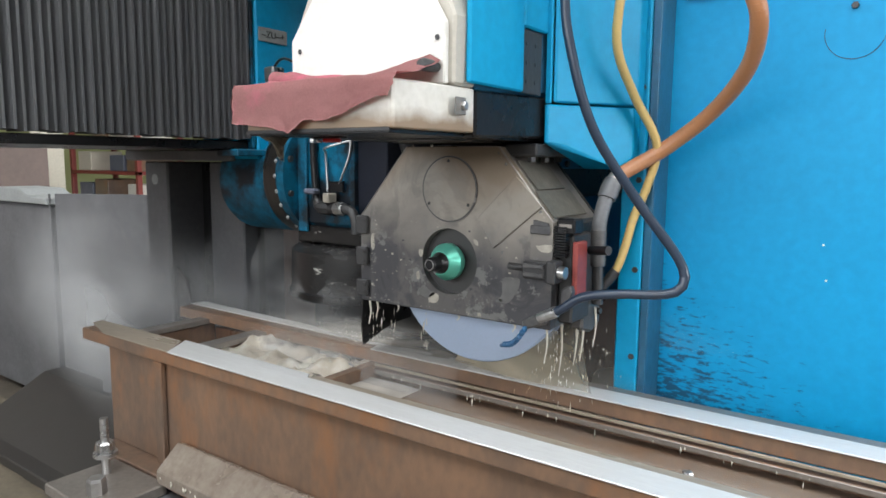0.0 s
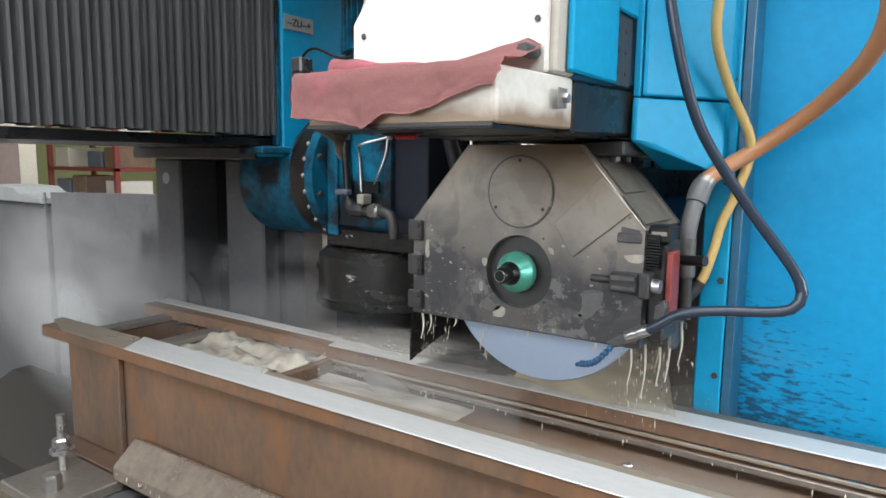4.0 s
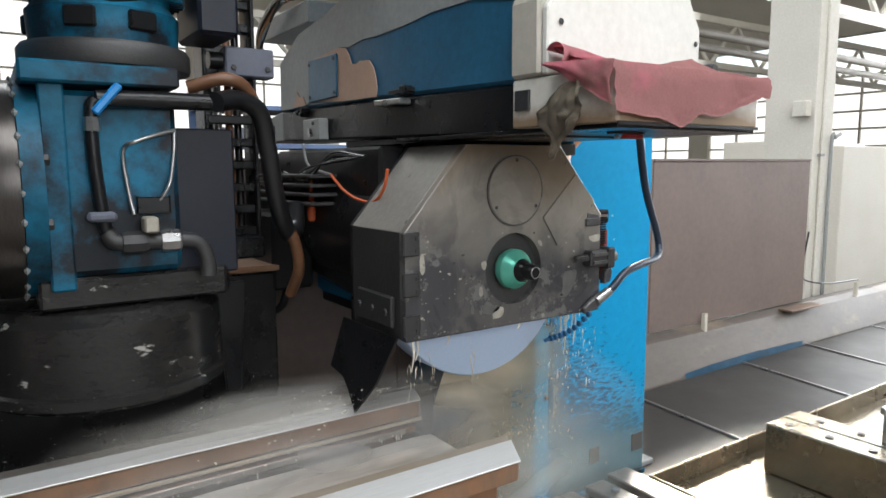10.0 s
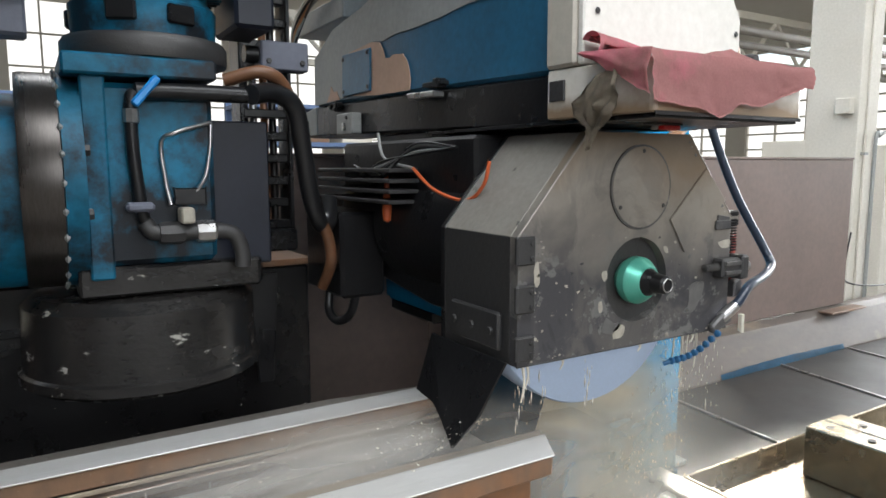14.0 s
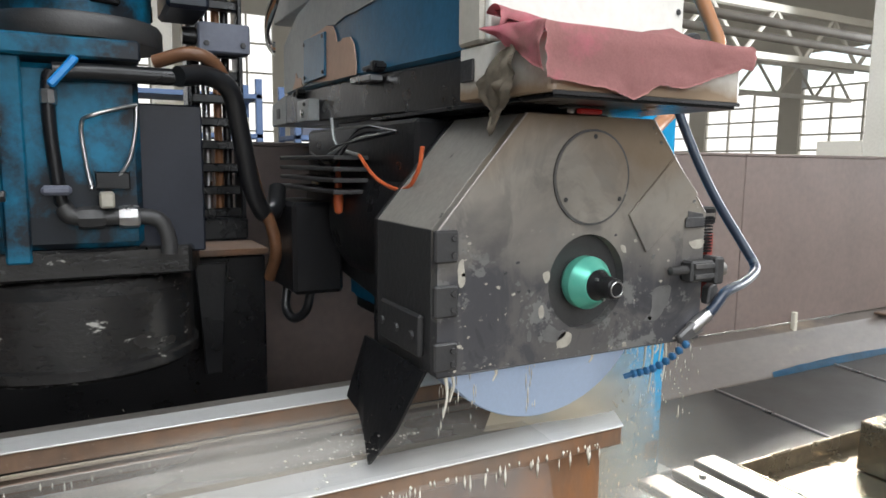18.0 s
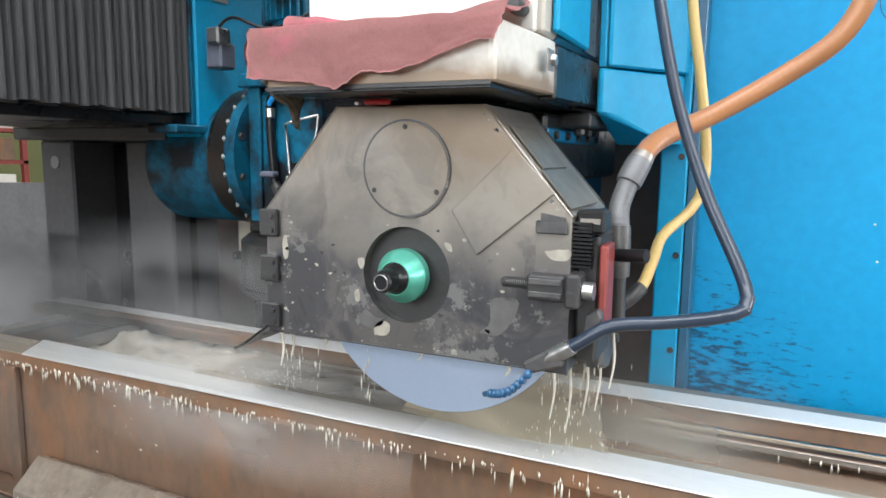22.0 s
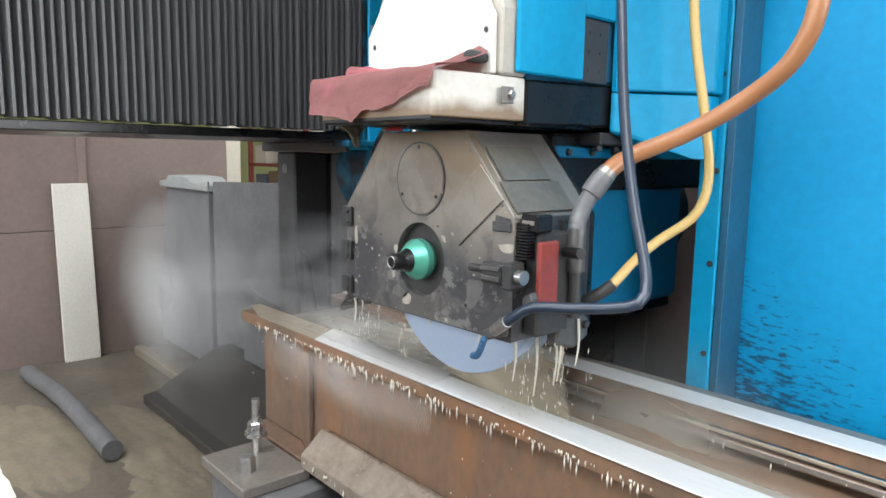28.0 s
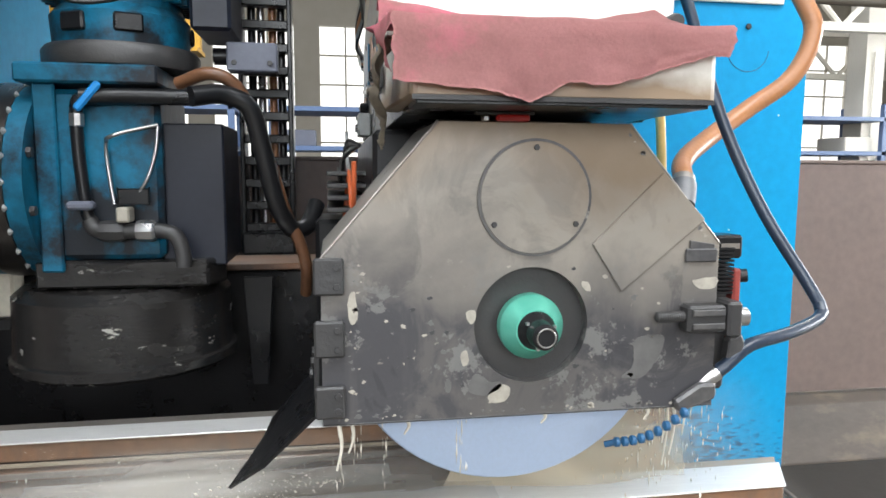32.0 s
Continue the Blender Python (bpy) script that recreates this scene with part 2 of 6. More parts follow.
OLIVE = material("wet_olive_plate", (0.19, 0.175, 0.145), 0.3, 0.2, second=(0.1, 0.092, 0.08), scale=9, mix=0.3, fine=70, bump=0.2)
HALL_YELLOW = material("crane_yellow", (0.7, 0.38, 0.03), 0.5)
HALL_BLUE = material("hall_blue_steel", (0.1, 0.16, 0.3), 0.5)
WATER = material("milky_coolant", (0.68, 0.65, 0.57), 0.15, second=(0.55, 0.5, 0.41), bump=0.0)
FOAM = material("churned_tan_coolant", (0.88, 0.84, 0.76), 0.3, second=(0.72, 0.64, 0.52), scale=9, mix=0.22, fine=45, bump=0.3, third=(0.88, 0.85, 0.79), third_at=0.54, third_scale=16, third_soft=0.1)
SLOPE = material("chipped_pale_guard_paint", (0.3, 0.28, 0.25), 0.4, 0.15, second=(0.2, 0.185, 0.165), scale=6, fine=80, bump=0.15, third=(0.07, 0.065, 0.06), third_at=0.63, third_scale=12, third_soft=0.02)
TAN = material("dirty_tan_coolant", (0.62, 0.46, 0.28), 0.4, bump=0.0)


def haze_material(name, colour, most, place, spread, grain):
    """Thin wet air: mostly clear, its substance broken by noise and thinning out from a middle."""
    m = bpy.data.materials.new(name)
    m.use_nodes = True
    n, l = m.node_tree.nodes, m.node_tree.links
    n.remove(n["Principled BSDF"])
    co, tex, gr, mu, df, tl, ad, tr, mx, mp, rg = (n.new("ShaderNode" + k) for k in ("TexCoord", "TexNoise", "TexGradient", "Math", "BsdfDiffuse", "BsdfTranslucent", "MixShader", "BsdfTransparent", "MixShader", "Mapping", "MapRange"))
    tex.inputs["Scale"].default_value, tex.inputs["Detail"].default_value, tex.inputs["Distortion"].default_value = grain, 3, 0.4
    drift = n.new("ShaderNodeMapping")
    drift.inputs["Scale"].default_value = (0.4, 1, 1)
    gr.gradient_type = "SPHERICAL"
    l.new(co.outputs["Generated"], mp.inputs["Vector"])
    mp.inputs["Location"].default_value, mp.inputs["Scale"].default_value = place, spread
    l.new(mp.outputs["Vector"], gr.inputs["Vector"])
    l.new(co.outputs["Object"], drift.inputs["Vector"])
    l.new(drift.outputs["Vector"], tex.inputs["Vector"])
    rg.inputs["From Min"].default_value, rg.inputs["From Max"].default_value, rg.inputs["To Max"].default_value = 0.32, 0.75, most
    l.new(tex.outputs["Fac"], rg.inputs["Value"])
    mu.operation = "MULTIPLY"
    l.new(rg.outputs["Result"], mu.inputs[0])
    l.new(gr.outputs["Fac"], mu.inputs[1])
    for b in (df, tl):
        b.inputs["Color"].default_value = (*colour, 1)
    l.new(df.outputs[0], ad.inputs[1])
    l.new(tl.outputs[0], ad.inputs[2])
    l.new(mu.outputs[0], mx.inputs[0])
    l.new(tr.outputs[0], mx.inputs[1])
    l.new(ad.outputs[0], mx.inputs[2])
    l.new(mx.outputs[0], n["Material Output"].inputs["Surface"])
    return m


MIST = haze_material("coolant_haze", (0.85, 0.85, 0.84), 0.85, (-1.2, 0, -0.95), (2.0, 0, 2.0), 3.5)
PLUME = haze_material("coolant_plume", (0.85, 0.86, 0.86), 0.48, (-1.1, 0, -1.0), (2.0, 0, 2.0), 2.4)
JET = haze_material("thin_coolant_jet", (0.85, 0.86, 0.86), 0.8, (-1.0, 0, -1.0), (2.0, 0, 2.0), 2.6)
MILK = haze_material("milky_coolant_film", (0.86, 0.83, 0.77), 1.9, (-1.2, -1.0, 0), (1.6, 1.1, 0), 6.0)
THIN_MILK = haze_material("thin_coolant_film", (0.7, 0.66, 0.6), 0.55, (-0.5, -0.5, 0), (1.0, 1.0, 0), 7.0)
WET_BARE = material("wet_scraped_steel", (0.3, 0.255, 0.21), 0.25, 0.2, second=(0.17, 0.13, 0.1), scale=8, mix=0.3, fine=60, bump=0.15, third=(0.55, 0.5, 0.44), third_at=0.66, third_scale=18)
SHEET = haze_material("thrown_coolant_sheet", (0.78, 0.73, 0.65), 0.85, (-1.5, -1.0, 0), (2.0, 2.0, 0), 5.0)
FAN = haze_material("dirty_coolant_fan", (0.68, 0.59, 0.44), 1.9, (-1.0, 0, -1.3), (2.0, 0, 1.5), 5.0)
VEIL = haze_material("drifting_coolant_veil", (0.8, 0.77, 0.69), 1.0, (-1.0, 0, -0.9), (2.0, 0, 1.9), 3.0)
SLUDGE = material("brown_grinding_sludge", (0.2, 0.165, 0.115), 0.7, second=(0.13, 0.11, 0.08), scale=6, fine=40, bump=0.4)


def zoned(m, axis, a, b, colour, spread, scale, stretch=(1, 1, 1), soft=0.2, lean=0.0):
    """Lays a second, ragged-edged coat over a material: it grows from a to b along an object axis, broken up by noise."""
    nt = m.node_tree
    n, l = nt.nodes, nt.links
    bs = n["Principled BSDF"]
    old = bs.inputs["Base Color"].links[0].from_socket
    co = n.new("ShaderNodeTexCoord")
    sep = n.new("ShaderNodeSeparateXYZ")
    l.new(co.outputs["Object"], sep.inputs[0])
    r = n.new("ShaderNodeMapRange")
    r.clamp = False
    r.inputs["From Min"].default_value, r.inputs["From Max"].default_value = a, b
    le = n.new("ShaderNodeMath")
    le.operation = "MULTIPLY_ADD"
    le.inputs[1].default_value = lean
    l.new(sep.outputs["X"], le.inputs[0])
    l.new(sep.outputs["XYZ".index(axis)], le.inputs[2])
    l.new(le.outputs[0], r.inputs["Value"])
    mp = n.new("ShaderNodeMapping")
    mp.inputs["Scale"].default_value = stretch
    l.new(co.outputs["Object"], mp.inputs["Vector"])
    t = n.new("ShaderNodeTexNoise")
    t.inputs["Scale"].default_value, t.inputs["Detail"].default_value, t.inputs["Roughness"].default_value = scale, 7, 0.6
    l.new(mp.outputs["Vector"], t.inputs["Vector"])
    ma = n.new("ShaderNodeMath")
    ma.operation = "MULTIPLY_ADD"
    ma.inputs[1].default_value = spread
    l.new(t.outputs["Fac"], ma.inputs[0])
    l.new(r.outputs["Result"], ma.inputs[2])
    st = n.new("ShaderNodeMapRange")
    mid = 0.5 + spread * 0.5
    st.inputs["From Min"].default_value, st.inputs["From Max"].default_value = mid - soft, mid + soft
    l.new(ma.outputs[0], st.inputs["Value"])
    x = n.new("ShaderNodeMix")
    x.data_type = "RGBA"
    l.new(st.outputs["Result"], x.inputs["Factor"])
    l.new(old, x.inputs["A"])
    x.inputs["B"].default_value = (*colour, 1)
    l.new(x.outputs["Result"], bs.inputs["Base Color"])
    return m


def guard_paint():
    """Worn grey paint: warm and rubbed bare above, oily slate below, with cloudy stains, sharp-edged losses, runs and a scorched top."""
    m = bpy.data.materials.new("worn_guard_front")
    m.use_nodes = True
    n, l = m.node_tree.nodes, m.node_tree.links
    b = n["Principled BSDF"]
    co = n.new("ShaderNodeTexCoord")
    sep = n.new("ShaderNodeSeparateXYZ")
    l.new(co.outputs["Object"], sep.inputs[0])

    def tex(scale, detail, rough, stretch=(1, 1, 1), swirl=0.0):
        mp, t = n.new("ShaderNodeMapping"), n.new("ShaderNodeTexNoise")
        mp.inputs["Scale"].default_value = stretch
        l.new(co.outputs["Object"], mp.inputs["Vector"])
        l.new(mp.outputs["Vector"], t.inputs["Vector"])
        t.inputs["Scale"].default_value, t.inputs["Detail"].default_value, t.inputs["Roughness"].default_value, t.inputs["Distortion"].default_value = scale, detail, rough, swirl
        return t.outputs["Fac"]

    def ramp(src, a, c, top=1.0):
        r = n.new("ShaderNodeMapRange")
        r.inputs["From Min"].default_value, r.inputs["From Max"].default_value, r.inputs["To Max"].default_value = a, c, top
        l.new(src, r.inputs["Value"])
        return r.outputs["Result"]

    def calc(op, a, c):
        x = n.new("ShaderNodeMath")
        x.operation = op
        for k, v in enumerate((a, c)):
            if isinstance(v, float):
                x.inputs[k].default_value = v
            else:
                l.new(v, x.inputs[k])
        return x.outputs[0]

    def blend(fac, a, colour):
        x = n.new("ShaderNodeMix")
        x.data_type = "RGBA"
        l.new(fac, x.inputs["Factor"])
        if isinstance(a, tuple):
            x.inputs["A"].default_value = (*a, 1)
        else:
            l.new(a, x.inputs["A"])
        x.inputs["B"].default_value = (*colour, 1)
        return x.outputs["Result"]

    wander = tex(3.2, 6, 0.55, swirl=0.5)
    height = calc("ADD", sep.outputs["Z"], calc("MULTIPLY", calc("SUBTRACT", wander, 0.5), 0.42))
    upper = ramp(height, 1.37, 1.53)
    col = blend(upper, (0.06, 0.059, 0.064), (0.275, 0.248, 0.214))
    cloud = tex(9.0, 9, 0.64, swirl=0.8)
    col = blend(ramp(cloud, 0.5, 0.6, 0.4), col, (0.155, 0.142, 0.128))
    below = calc("SUBTRACT", 1.0, calc("MULTIPLY", upper, 0.8))
    col = blend(calc("MULTIPLY", ramp(tex(7.5, 8, 0.62, (1, 1, 0.8), 1.0), 0.55, 0.59, 0.65), below), col, (0.042, 0.042, 0.047))
    loss = calc("MULTIPLY", ramp(tex(15.0, 10, 0.72), 0.56, 0.585, 0.8), calc("SUBTRACT", 1.0, upper))
    col = blend(loss, col, (0.17, 0.168, 0.162))
    col = blend(ramp(tex(42.0, 6, 0.7), 0.66, 0.68, 0.65), col, (0.24, 0.225, 0.195))
    col = blend(ramp(tex(9.0, 5, 0.6, (3.5, 1, 0.35)), 0.56, 0.8, 0.15), col, (0.29, 0.27, 0.235))
    scorch = calc("MULTIPLY", ramp(height, 1.54, 1.67), 0.8)
    col = blend(scorch, col, (0.2, 0.14, 0.085))
    l.new(col, b.inputs["Base Color"])
    b.inputs["Metallic"].default_value = 0.25
    rr = n.new("ShaderNodeMapRange")
    rr.inputs["To Min"].default_value, rr.inputs["To Max"].default_value = 0.2, 0.55
    l.new(cloud, rr.inputs["Value"])
    l.new(rr.outputs["Result"], b.inputs["Roughness"])
    bp = n.new("ShaderNodeBump")
    bp.inputs["Strength"].default_value, bp.inputs["Distance"].default_value = 0.12, 0.003
    l.new(tex(70.0, 4, 0.6), bp.inputs["Height"])
    l.new(bp.outputs["Normal"], b.inputs["Normal"])
    return m


GUARD_FRONT = guard_paint()
COLUMN = zoned(material("column_blue_paint", (0.0, 0.275, 0.535), 0.5, second=(0.0, 0.235, 0.475), scale=1.6, fine=40, bump=0.03, spec=0.28), "Z", 0.92, 0.45, (0.012, 0.08, 0.15), 3.4, 34, (1, 1, 3.2), 0.2, 0.9)
zoned(COLUMN, "Z", 0.86, 0.56, (0.06, 0.13, 0.16), 2.0, 7, (1, 1, 0.6), 0.4)
STAINED_WHITE = zoned(material("stained_cream_white_paint", (0.66, 0.64, 0.59), 0.42, second=(0.56, 0.53, 0.47), scale=5, fine=60, bump=0.05), "Z", 1.735, 1.665, (0.24, 0.17, 0.11), 0.9, 9.0)
GLOW = bpy.data.materials.new("bright_window_daylight")
GLOW.use_nodes = True
_n = GLOW.node_tree.nodes
_e = _n.new("ShaderNodeEmission")
_e.inputs["Color"].default_value, _e.inputs["Strength"].default_value = (1.0, 0.99, 0.96, 1), 1.2
GLOW.node_tree.links.new(_e.outputs[0], _n["Material Output"].inputs["Surface"])


# ---------- small builders ----------
def part(name, bm, material, parent=None, label="", at=None):
    """One mesh object from a bmesh, under a thing or a part."""
    me = bpy.data.meshes.new(name)
    bm.normal_update()
    bm.to_mesh(me)
    bm.free()
    me.materials.append(material)
    ob = new(name, me)
    if parent is not None:
        ob.parent = parent
    if at is not None:
        ob.matrix_basis = at
    if label:
        ob["label"] = label
    return ob


def smooth(bm, angle=40):
    lim = radians(angle)
    for f in bm.faces:
        f.smooth = True
    for e in bm.edges:
        e.smooth = len(e.link_faces) == 2 and e.calc_face_angle(0) < lim
    return bm


def soften(bm, w, seg=1):
    if w > 0:
        es = [e for e in bm.edges if len(e.link_faces) == 2 and e.calc_face_angle(0) > 0.5]
        bmesh.ops.bevel(bm, geom=es, offset=w, segments=seg, affect="EDGES", clamp_overlap=True)
    return bm


def box(x0, x1, y0, y1, z0, z1, bevel=0.003, bm=None, seg=1):
    own = bmesh.new()
    bmesh.ops.create_cube(own, size=1)
    for v in own.verts:
        v.co = Vector(((x0 + x1) / 2 + v.co.x * (x1 - x0), (y0 + y1) / 2 + v.co.y * (y1 - y0), (z0 + z1) / 2 + v.co.z * (z1 - z0)))
    soften(own, bevel, seg)
    return merged(bm, own)


def merged(bm, own, m=None):
    if m is not None:
        bmesh.ops.transform(own, matrix=m, verts=own.verts)
    if bm is None:
        return own
    me = bpy.data.meshes.new("tmp")
    own.to_mesh(me)
    own.free()
    bm.from_mesh(me)
    bpy.data.meshes.remove(me)
    return bm


def prism(points, axis, a, b, bevel=0.003, bm=None):
    """A straight body: the outline in the plane across axis ('x': y,z; 'y': x,z; 'z': x,y), from a to b along it."""
    own = bmesh.new()

    def at(p, h):
        return {"x": (h, p[0], p[1]), "y": (p[0], h, p[1]), "z": (p[0], p[1], h)}[axis]

    lo = [own.verts.new(at(p, a)) for p in points]
    hi = [own.verts.new(at(p, b)) for p in points]
    own.faces.new(lo)
    own.faces.new(hi)
    for i in range(len(points)):
        j = (i + 1) % len(points)
        own.faces.new((lo[i], lo[j], hi[j], hi[i]))
    bmesh.ops.recalc_face_normals(own, faces=own.faces)
    soften(own, bevel)
    return merged(bm, own)


def lathe(rows, axis="z", at=(0, 0, 0), seg=32, bm=None, angle=35):
    """A turned body: rows of (radius, height) along axis from the point at."""
    own = bmesh.new()
    rings = []
    for r, h in rows:
        ring = []
        for i in range(seg):
            a = 2 * math.pi * i / seg
            c, s = r * math.cos(a), r * math.sin(a)
            p = {"z": (c, s, h), "x": (h, c, s), "y": (c, h, s)}[axis]
            ring.append(own.verts.new(Vector(p) + Vector(at)))
        rings.append(ring)
    for a, b in zip(rings, rings[1:]):
        for i in range(seg):
            j = (i + 1) % seg
            own.faces.new((a[i], a[j], b[j], b[i]))
    own.faces.new(rings[0])
    own.faces.new(rings[-1])
    bmesh.ops.recalc_face_normals(own, faces=own.faces)
    smooth(own, angle)
    return merged(bm, own)


def glide(points, n=8):
    """A smooth line through the points (Catmull-Rom)."""
    p = [Vector(q) for q in points]
    p = [2 * p[0] - p[1]] + p + [2 * p[-1] - p[-2]]
    out = []
    for i in range(1, len(p) - 2):
        for k in range(n):
            t = k / n
            a, b, c, d = p[i - 1], p[i], p[i + 1], p[i + 2]
            out.append(0.5 * ((2 * b) + (c - a) * t + (2 * a - 5 * b + 4 * c - d) * t * t + (3 * b - a - 3 * c + d) * t ** 3))
    out.append(p[-2])
    return out


def tube(points, r, seg=12, n=8, bm=None, radii=None):
    line = glide(points, n) if n > 1 else [Vector(q) for q in points]
    own = bmesh.new()
    rings = []
    side = None
    for i, p in enumerate(line):
        d = (line[min(i + 1, len(line) - 1)] - line[max(i - 1, 0)]).normalized()
        if side is None:
            side = d.orthogonal().normalized()
        side = (side - d * side.dot(d)).normalized()
        up = d.cross(side)
        rr = radii(i / (len(line) - 1)) if radii else r
        rings.append([own.verts.new(p + rr * (math.cos(2 * math.pi * k / seg) * side + math.sin(2 * math.pi * k / seg) * up)) for k in range(seg)])
    for a, b in zip(rings, rings[1:]):
        for i in range(seg):
            j = (i + 1) % seg
            own.faces.new((a[i], a[j], b[j], b[i]))
    own.faces.new(rings[0])
    own.faces.new(rings[-1])
    bmesh.ops.recalc_face_normals(own, faces=own.faces)
    smooth(own, 50)
    return merged(bm, own)


def bolt(at, axis, r, h, bm=None):
    return lathe([(r * 0.2, -0.002), (r, -0.002), (r, h * 0.8), (r * 0.85, h), (r * 0.3, h)], axis, at, 6, bm, 20)


def empty(name, m=None):
    ob = new(name)
    ob.empty_display_size = 0.1
    if m is not None:
        ob.matrix_basis = m
    return ob




# ---------- the hall ----------
def structure(name, bm, mat, label=""):
    return tagged(part(name, bm, mat), label, kind="structure")


structure("floor", box(-22, 22, -9, 24, -0.2, 0.0, 0), FLOOR, "oil-stained grey concrete workshop floor")
structure("ceiling", box(-22, 22, -9, 24, 8.0, 8.2, 0), HALL_WHITE, "pale painted workshop ceiling")
structure("wall_west", box(-22.3, -22, -9, 24, 0, 8.0, 0), HALL_DIM)
structure("wall_south", box(-22, 22, -9.3, -9, 0, 8.0, 0), HALL_DIM)


def window_wall(name, along, at, spans, z0, z1, lo, hi, thick):
    """A wall pierced by window bands; along: the axis on which it runs; spans: from-to pairs of the openings."""
    w = bmesh.new()

    def put(a, b, c, d, y0=0.0, y1=thick):
        if along == "x":
            box(a, b, at + y0, at + y1, c, d, 0, w)
        else:
            box(at + y0, at + y1, a, b, c, d, 0, w)

    put(lo, hi, 0, z0)
    put(lo, hi, z1, 8.0)
    prev = lo
    for a, b in spans:
        put(prev, a, z0, z1)
        prev = b
    put(prev, hi, z0, z1)
    return structure(name, w, HALL_WHITE, "white-painted hall wall with window bands")


NSP = [(-21 + 3.5 * i, -18.3 + 3.5 * i) for i in range(12)]
ESP = [(-8 + 4.0 * i, -4.8 + 4.0 * i) for i in range(8)]
window_wall("wall_north", "x", 24.0, NSP, 1.6, 6.5, -22, 22, 0.3)
window_wall("wall_east", "y", 22.0, ESP, 1.6, 5.4, -9, 24, 0.3)


def hall_window(name, along, at, a, b, z0, z1):
    th = tagged(empty(name), "tall bright workshop window with white glazing bars", "window", kind="structure")
    g = bmesh.new()
    if along == "x":
        box(a, b, at + 0.2, at + 0.22, z0, z1, 0, g)
    else:
        box(at + 0.2, at + 0.22, a, b, z0, z1, 0, g)
    part("pane", g, GLOW, th)
    f = bmesh.new()
    for i in range(4):
        p = a + (b - a) * i / 3
        (box(p - 0.03, p + 0.03, at + 0.05, at + 0.12, z0, z1, 0, f) if along == "x" else box(at + 0.05, at + 0.12, p - 0.03, p + 0.03, z0, z1, 0, f))
    for i in range(6):
        z = z0 + (z1 - z0) * i / 5
        (box(a, b, at + 0.055, at + 0.115, z - 0.03, z + 0.03, 0, f) if along == "x" else box(at + 0.055, at + 0.115, a, b, z - 0.03, z + 0.03, 0, f))
    part("window_frame", f, HALL_WHITE, th)


for i, (a, b) in enumerate(NSP):
    hall_window("window_%d" % (i + 1), "x", 24.0, a, b, 1.6, 6.5)
for i, (a, b) in enumerate(ESP):
    hall_window("window_%d" % (i + 20), "y", 22.0, a, b, 1.6, 4.2)


def roof_truss(x0, x1, y, z):
    th = tagged(empty("roof_truss"), "white-painted steel lattice roof truss", "truss", "roof trusses")
    part("top_chord", box(x0, x1, y - 0.07, y + 0.07, z + 0.9, z + 1.04, 0), HALL_WHITE, th)
    part("bottom_chord", box(x0, x1, y - 0.07, y + 0.07, z, z + 0.12, 0), HALL_WHITE, th)
    n = int((x1 - x0) / 0.9)
    for i in range(n):
        a = x0 + (x1 - x0) * i / n
        b = x0 + (x1 - x0) * (i + 1) / n
        za, zb = (z + 0.06, z + 0.95) if i % 2 == 0 else (z + 0.95, z + 0.06)
        part("diagonal", tube([(a, y, za), (b, y, zb)], 0.045, 6, 1), HALL_WHITE, th)


for k, y in enumerate((5.0, 9.0, 13.5)):
    roof_truss(4.0, 22.0, y, 3.6)
    if k != 1:
        roof_truss(-22.0, -4.0, y, 5.0)


def hall_post(x, y):
    th = tagged(empty("hall_post", pose(x, y, 0)), "white-painted steel hall post beside the fence", "post", "hall posts")
    part("shaft", box(-0.17, 0.17, -0.14, 0.14, 0, 6.0, 0.01), HALL_WHITE, th)
    part("flange", box(-0.2, -0.17, -0.19, 0.19, 0, 6.0, 0.004), HALL_WHITE, th)
    part("base_plate", box(-0.26, 0.26, -0.22, 0.22, 0.0, 0.04, 0.004), HALL_WHITE, th)
    part("bracket", box(-0.27, -0.2, -0.16, -0.06, 1.95, 2.06, 0.004), HALL_WHITE, th)
    part("conduit", tube([(0.1, -0.17, 0.5), (0.1, -0.17, 1.72), (0.13, -0.18, 1.8), (0.2, -0.18, 1.83)], 0.014, 8, 4), GREY_PAINT, th)
    part("conduit", tube([(-0.02, -0.16, 0.3), (-0.02, -0.16, 3.4)], 0.01, 8, 1), HALL_WHITE, th)
    part("clip", box(-0.045, 0.005, -0.175, -0.141, 1.66, 1.68, 0.002), GREY_PAINT, th)


hall_post(5.56, 2.98)
tagged(part("loose_cable", tube([(4.91, 2.55, 1.15), (5.0, 2.62, 0.95), (5.2, 2.72, 0.78), (5.6, 2.75, 0.7), (6.1, 2.75, 0.68)], 0.006, 7, 8), BLACK_HOSE), "thin black cable hanging from the fence end", "cable")
hall_post(-9.0, 9.5)
hall_post(8.5, 9.5)
hall_post(1.5, 13.0)

# the white block wall beyond the post
structure("wall_1", box(7.3, 12.5, 3.5, 3.8, 0, 1.78, 0.01), HALL_WHITE, "low white-painted wall beyond the post")

# pipes under the roof
for k, (z, r) in enumerate(((2.62, 0.05), (2.49, 0.045))):
    tagged(part("roof_pipe", tube([(2.0, 5.2 + 0.1 * k, z + 0.55), (22.0, 4.6 + 0.1 * k, z + 0.2)], r, 10, 1), PIPE), "brown-grey painted service pipe along the hall", "pipe", "service pipes")

# far racks and the yellow crane girder
cg = tagged(empty("crane_girder"), "yellow painted overhead crane girder", "crane girder")
part("web", box(-22, -1.5, 10.72, 10.88, 3.36, 3.94, 0.0), HALL_YELLOW, cg)
part("top_flange", box(-22, -1.5, 10.5, 11.1, 3.94, 4.0, 0.0), HALL_YELLOW, cg)
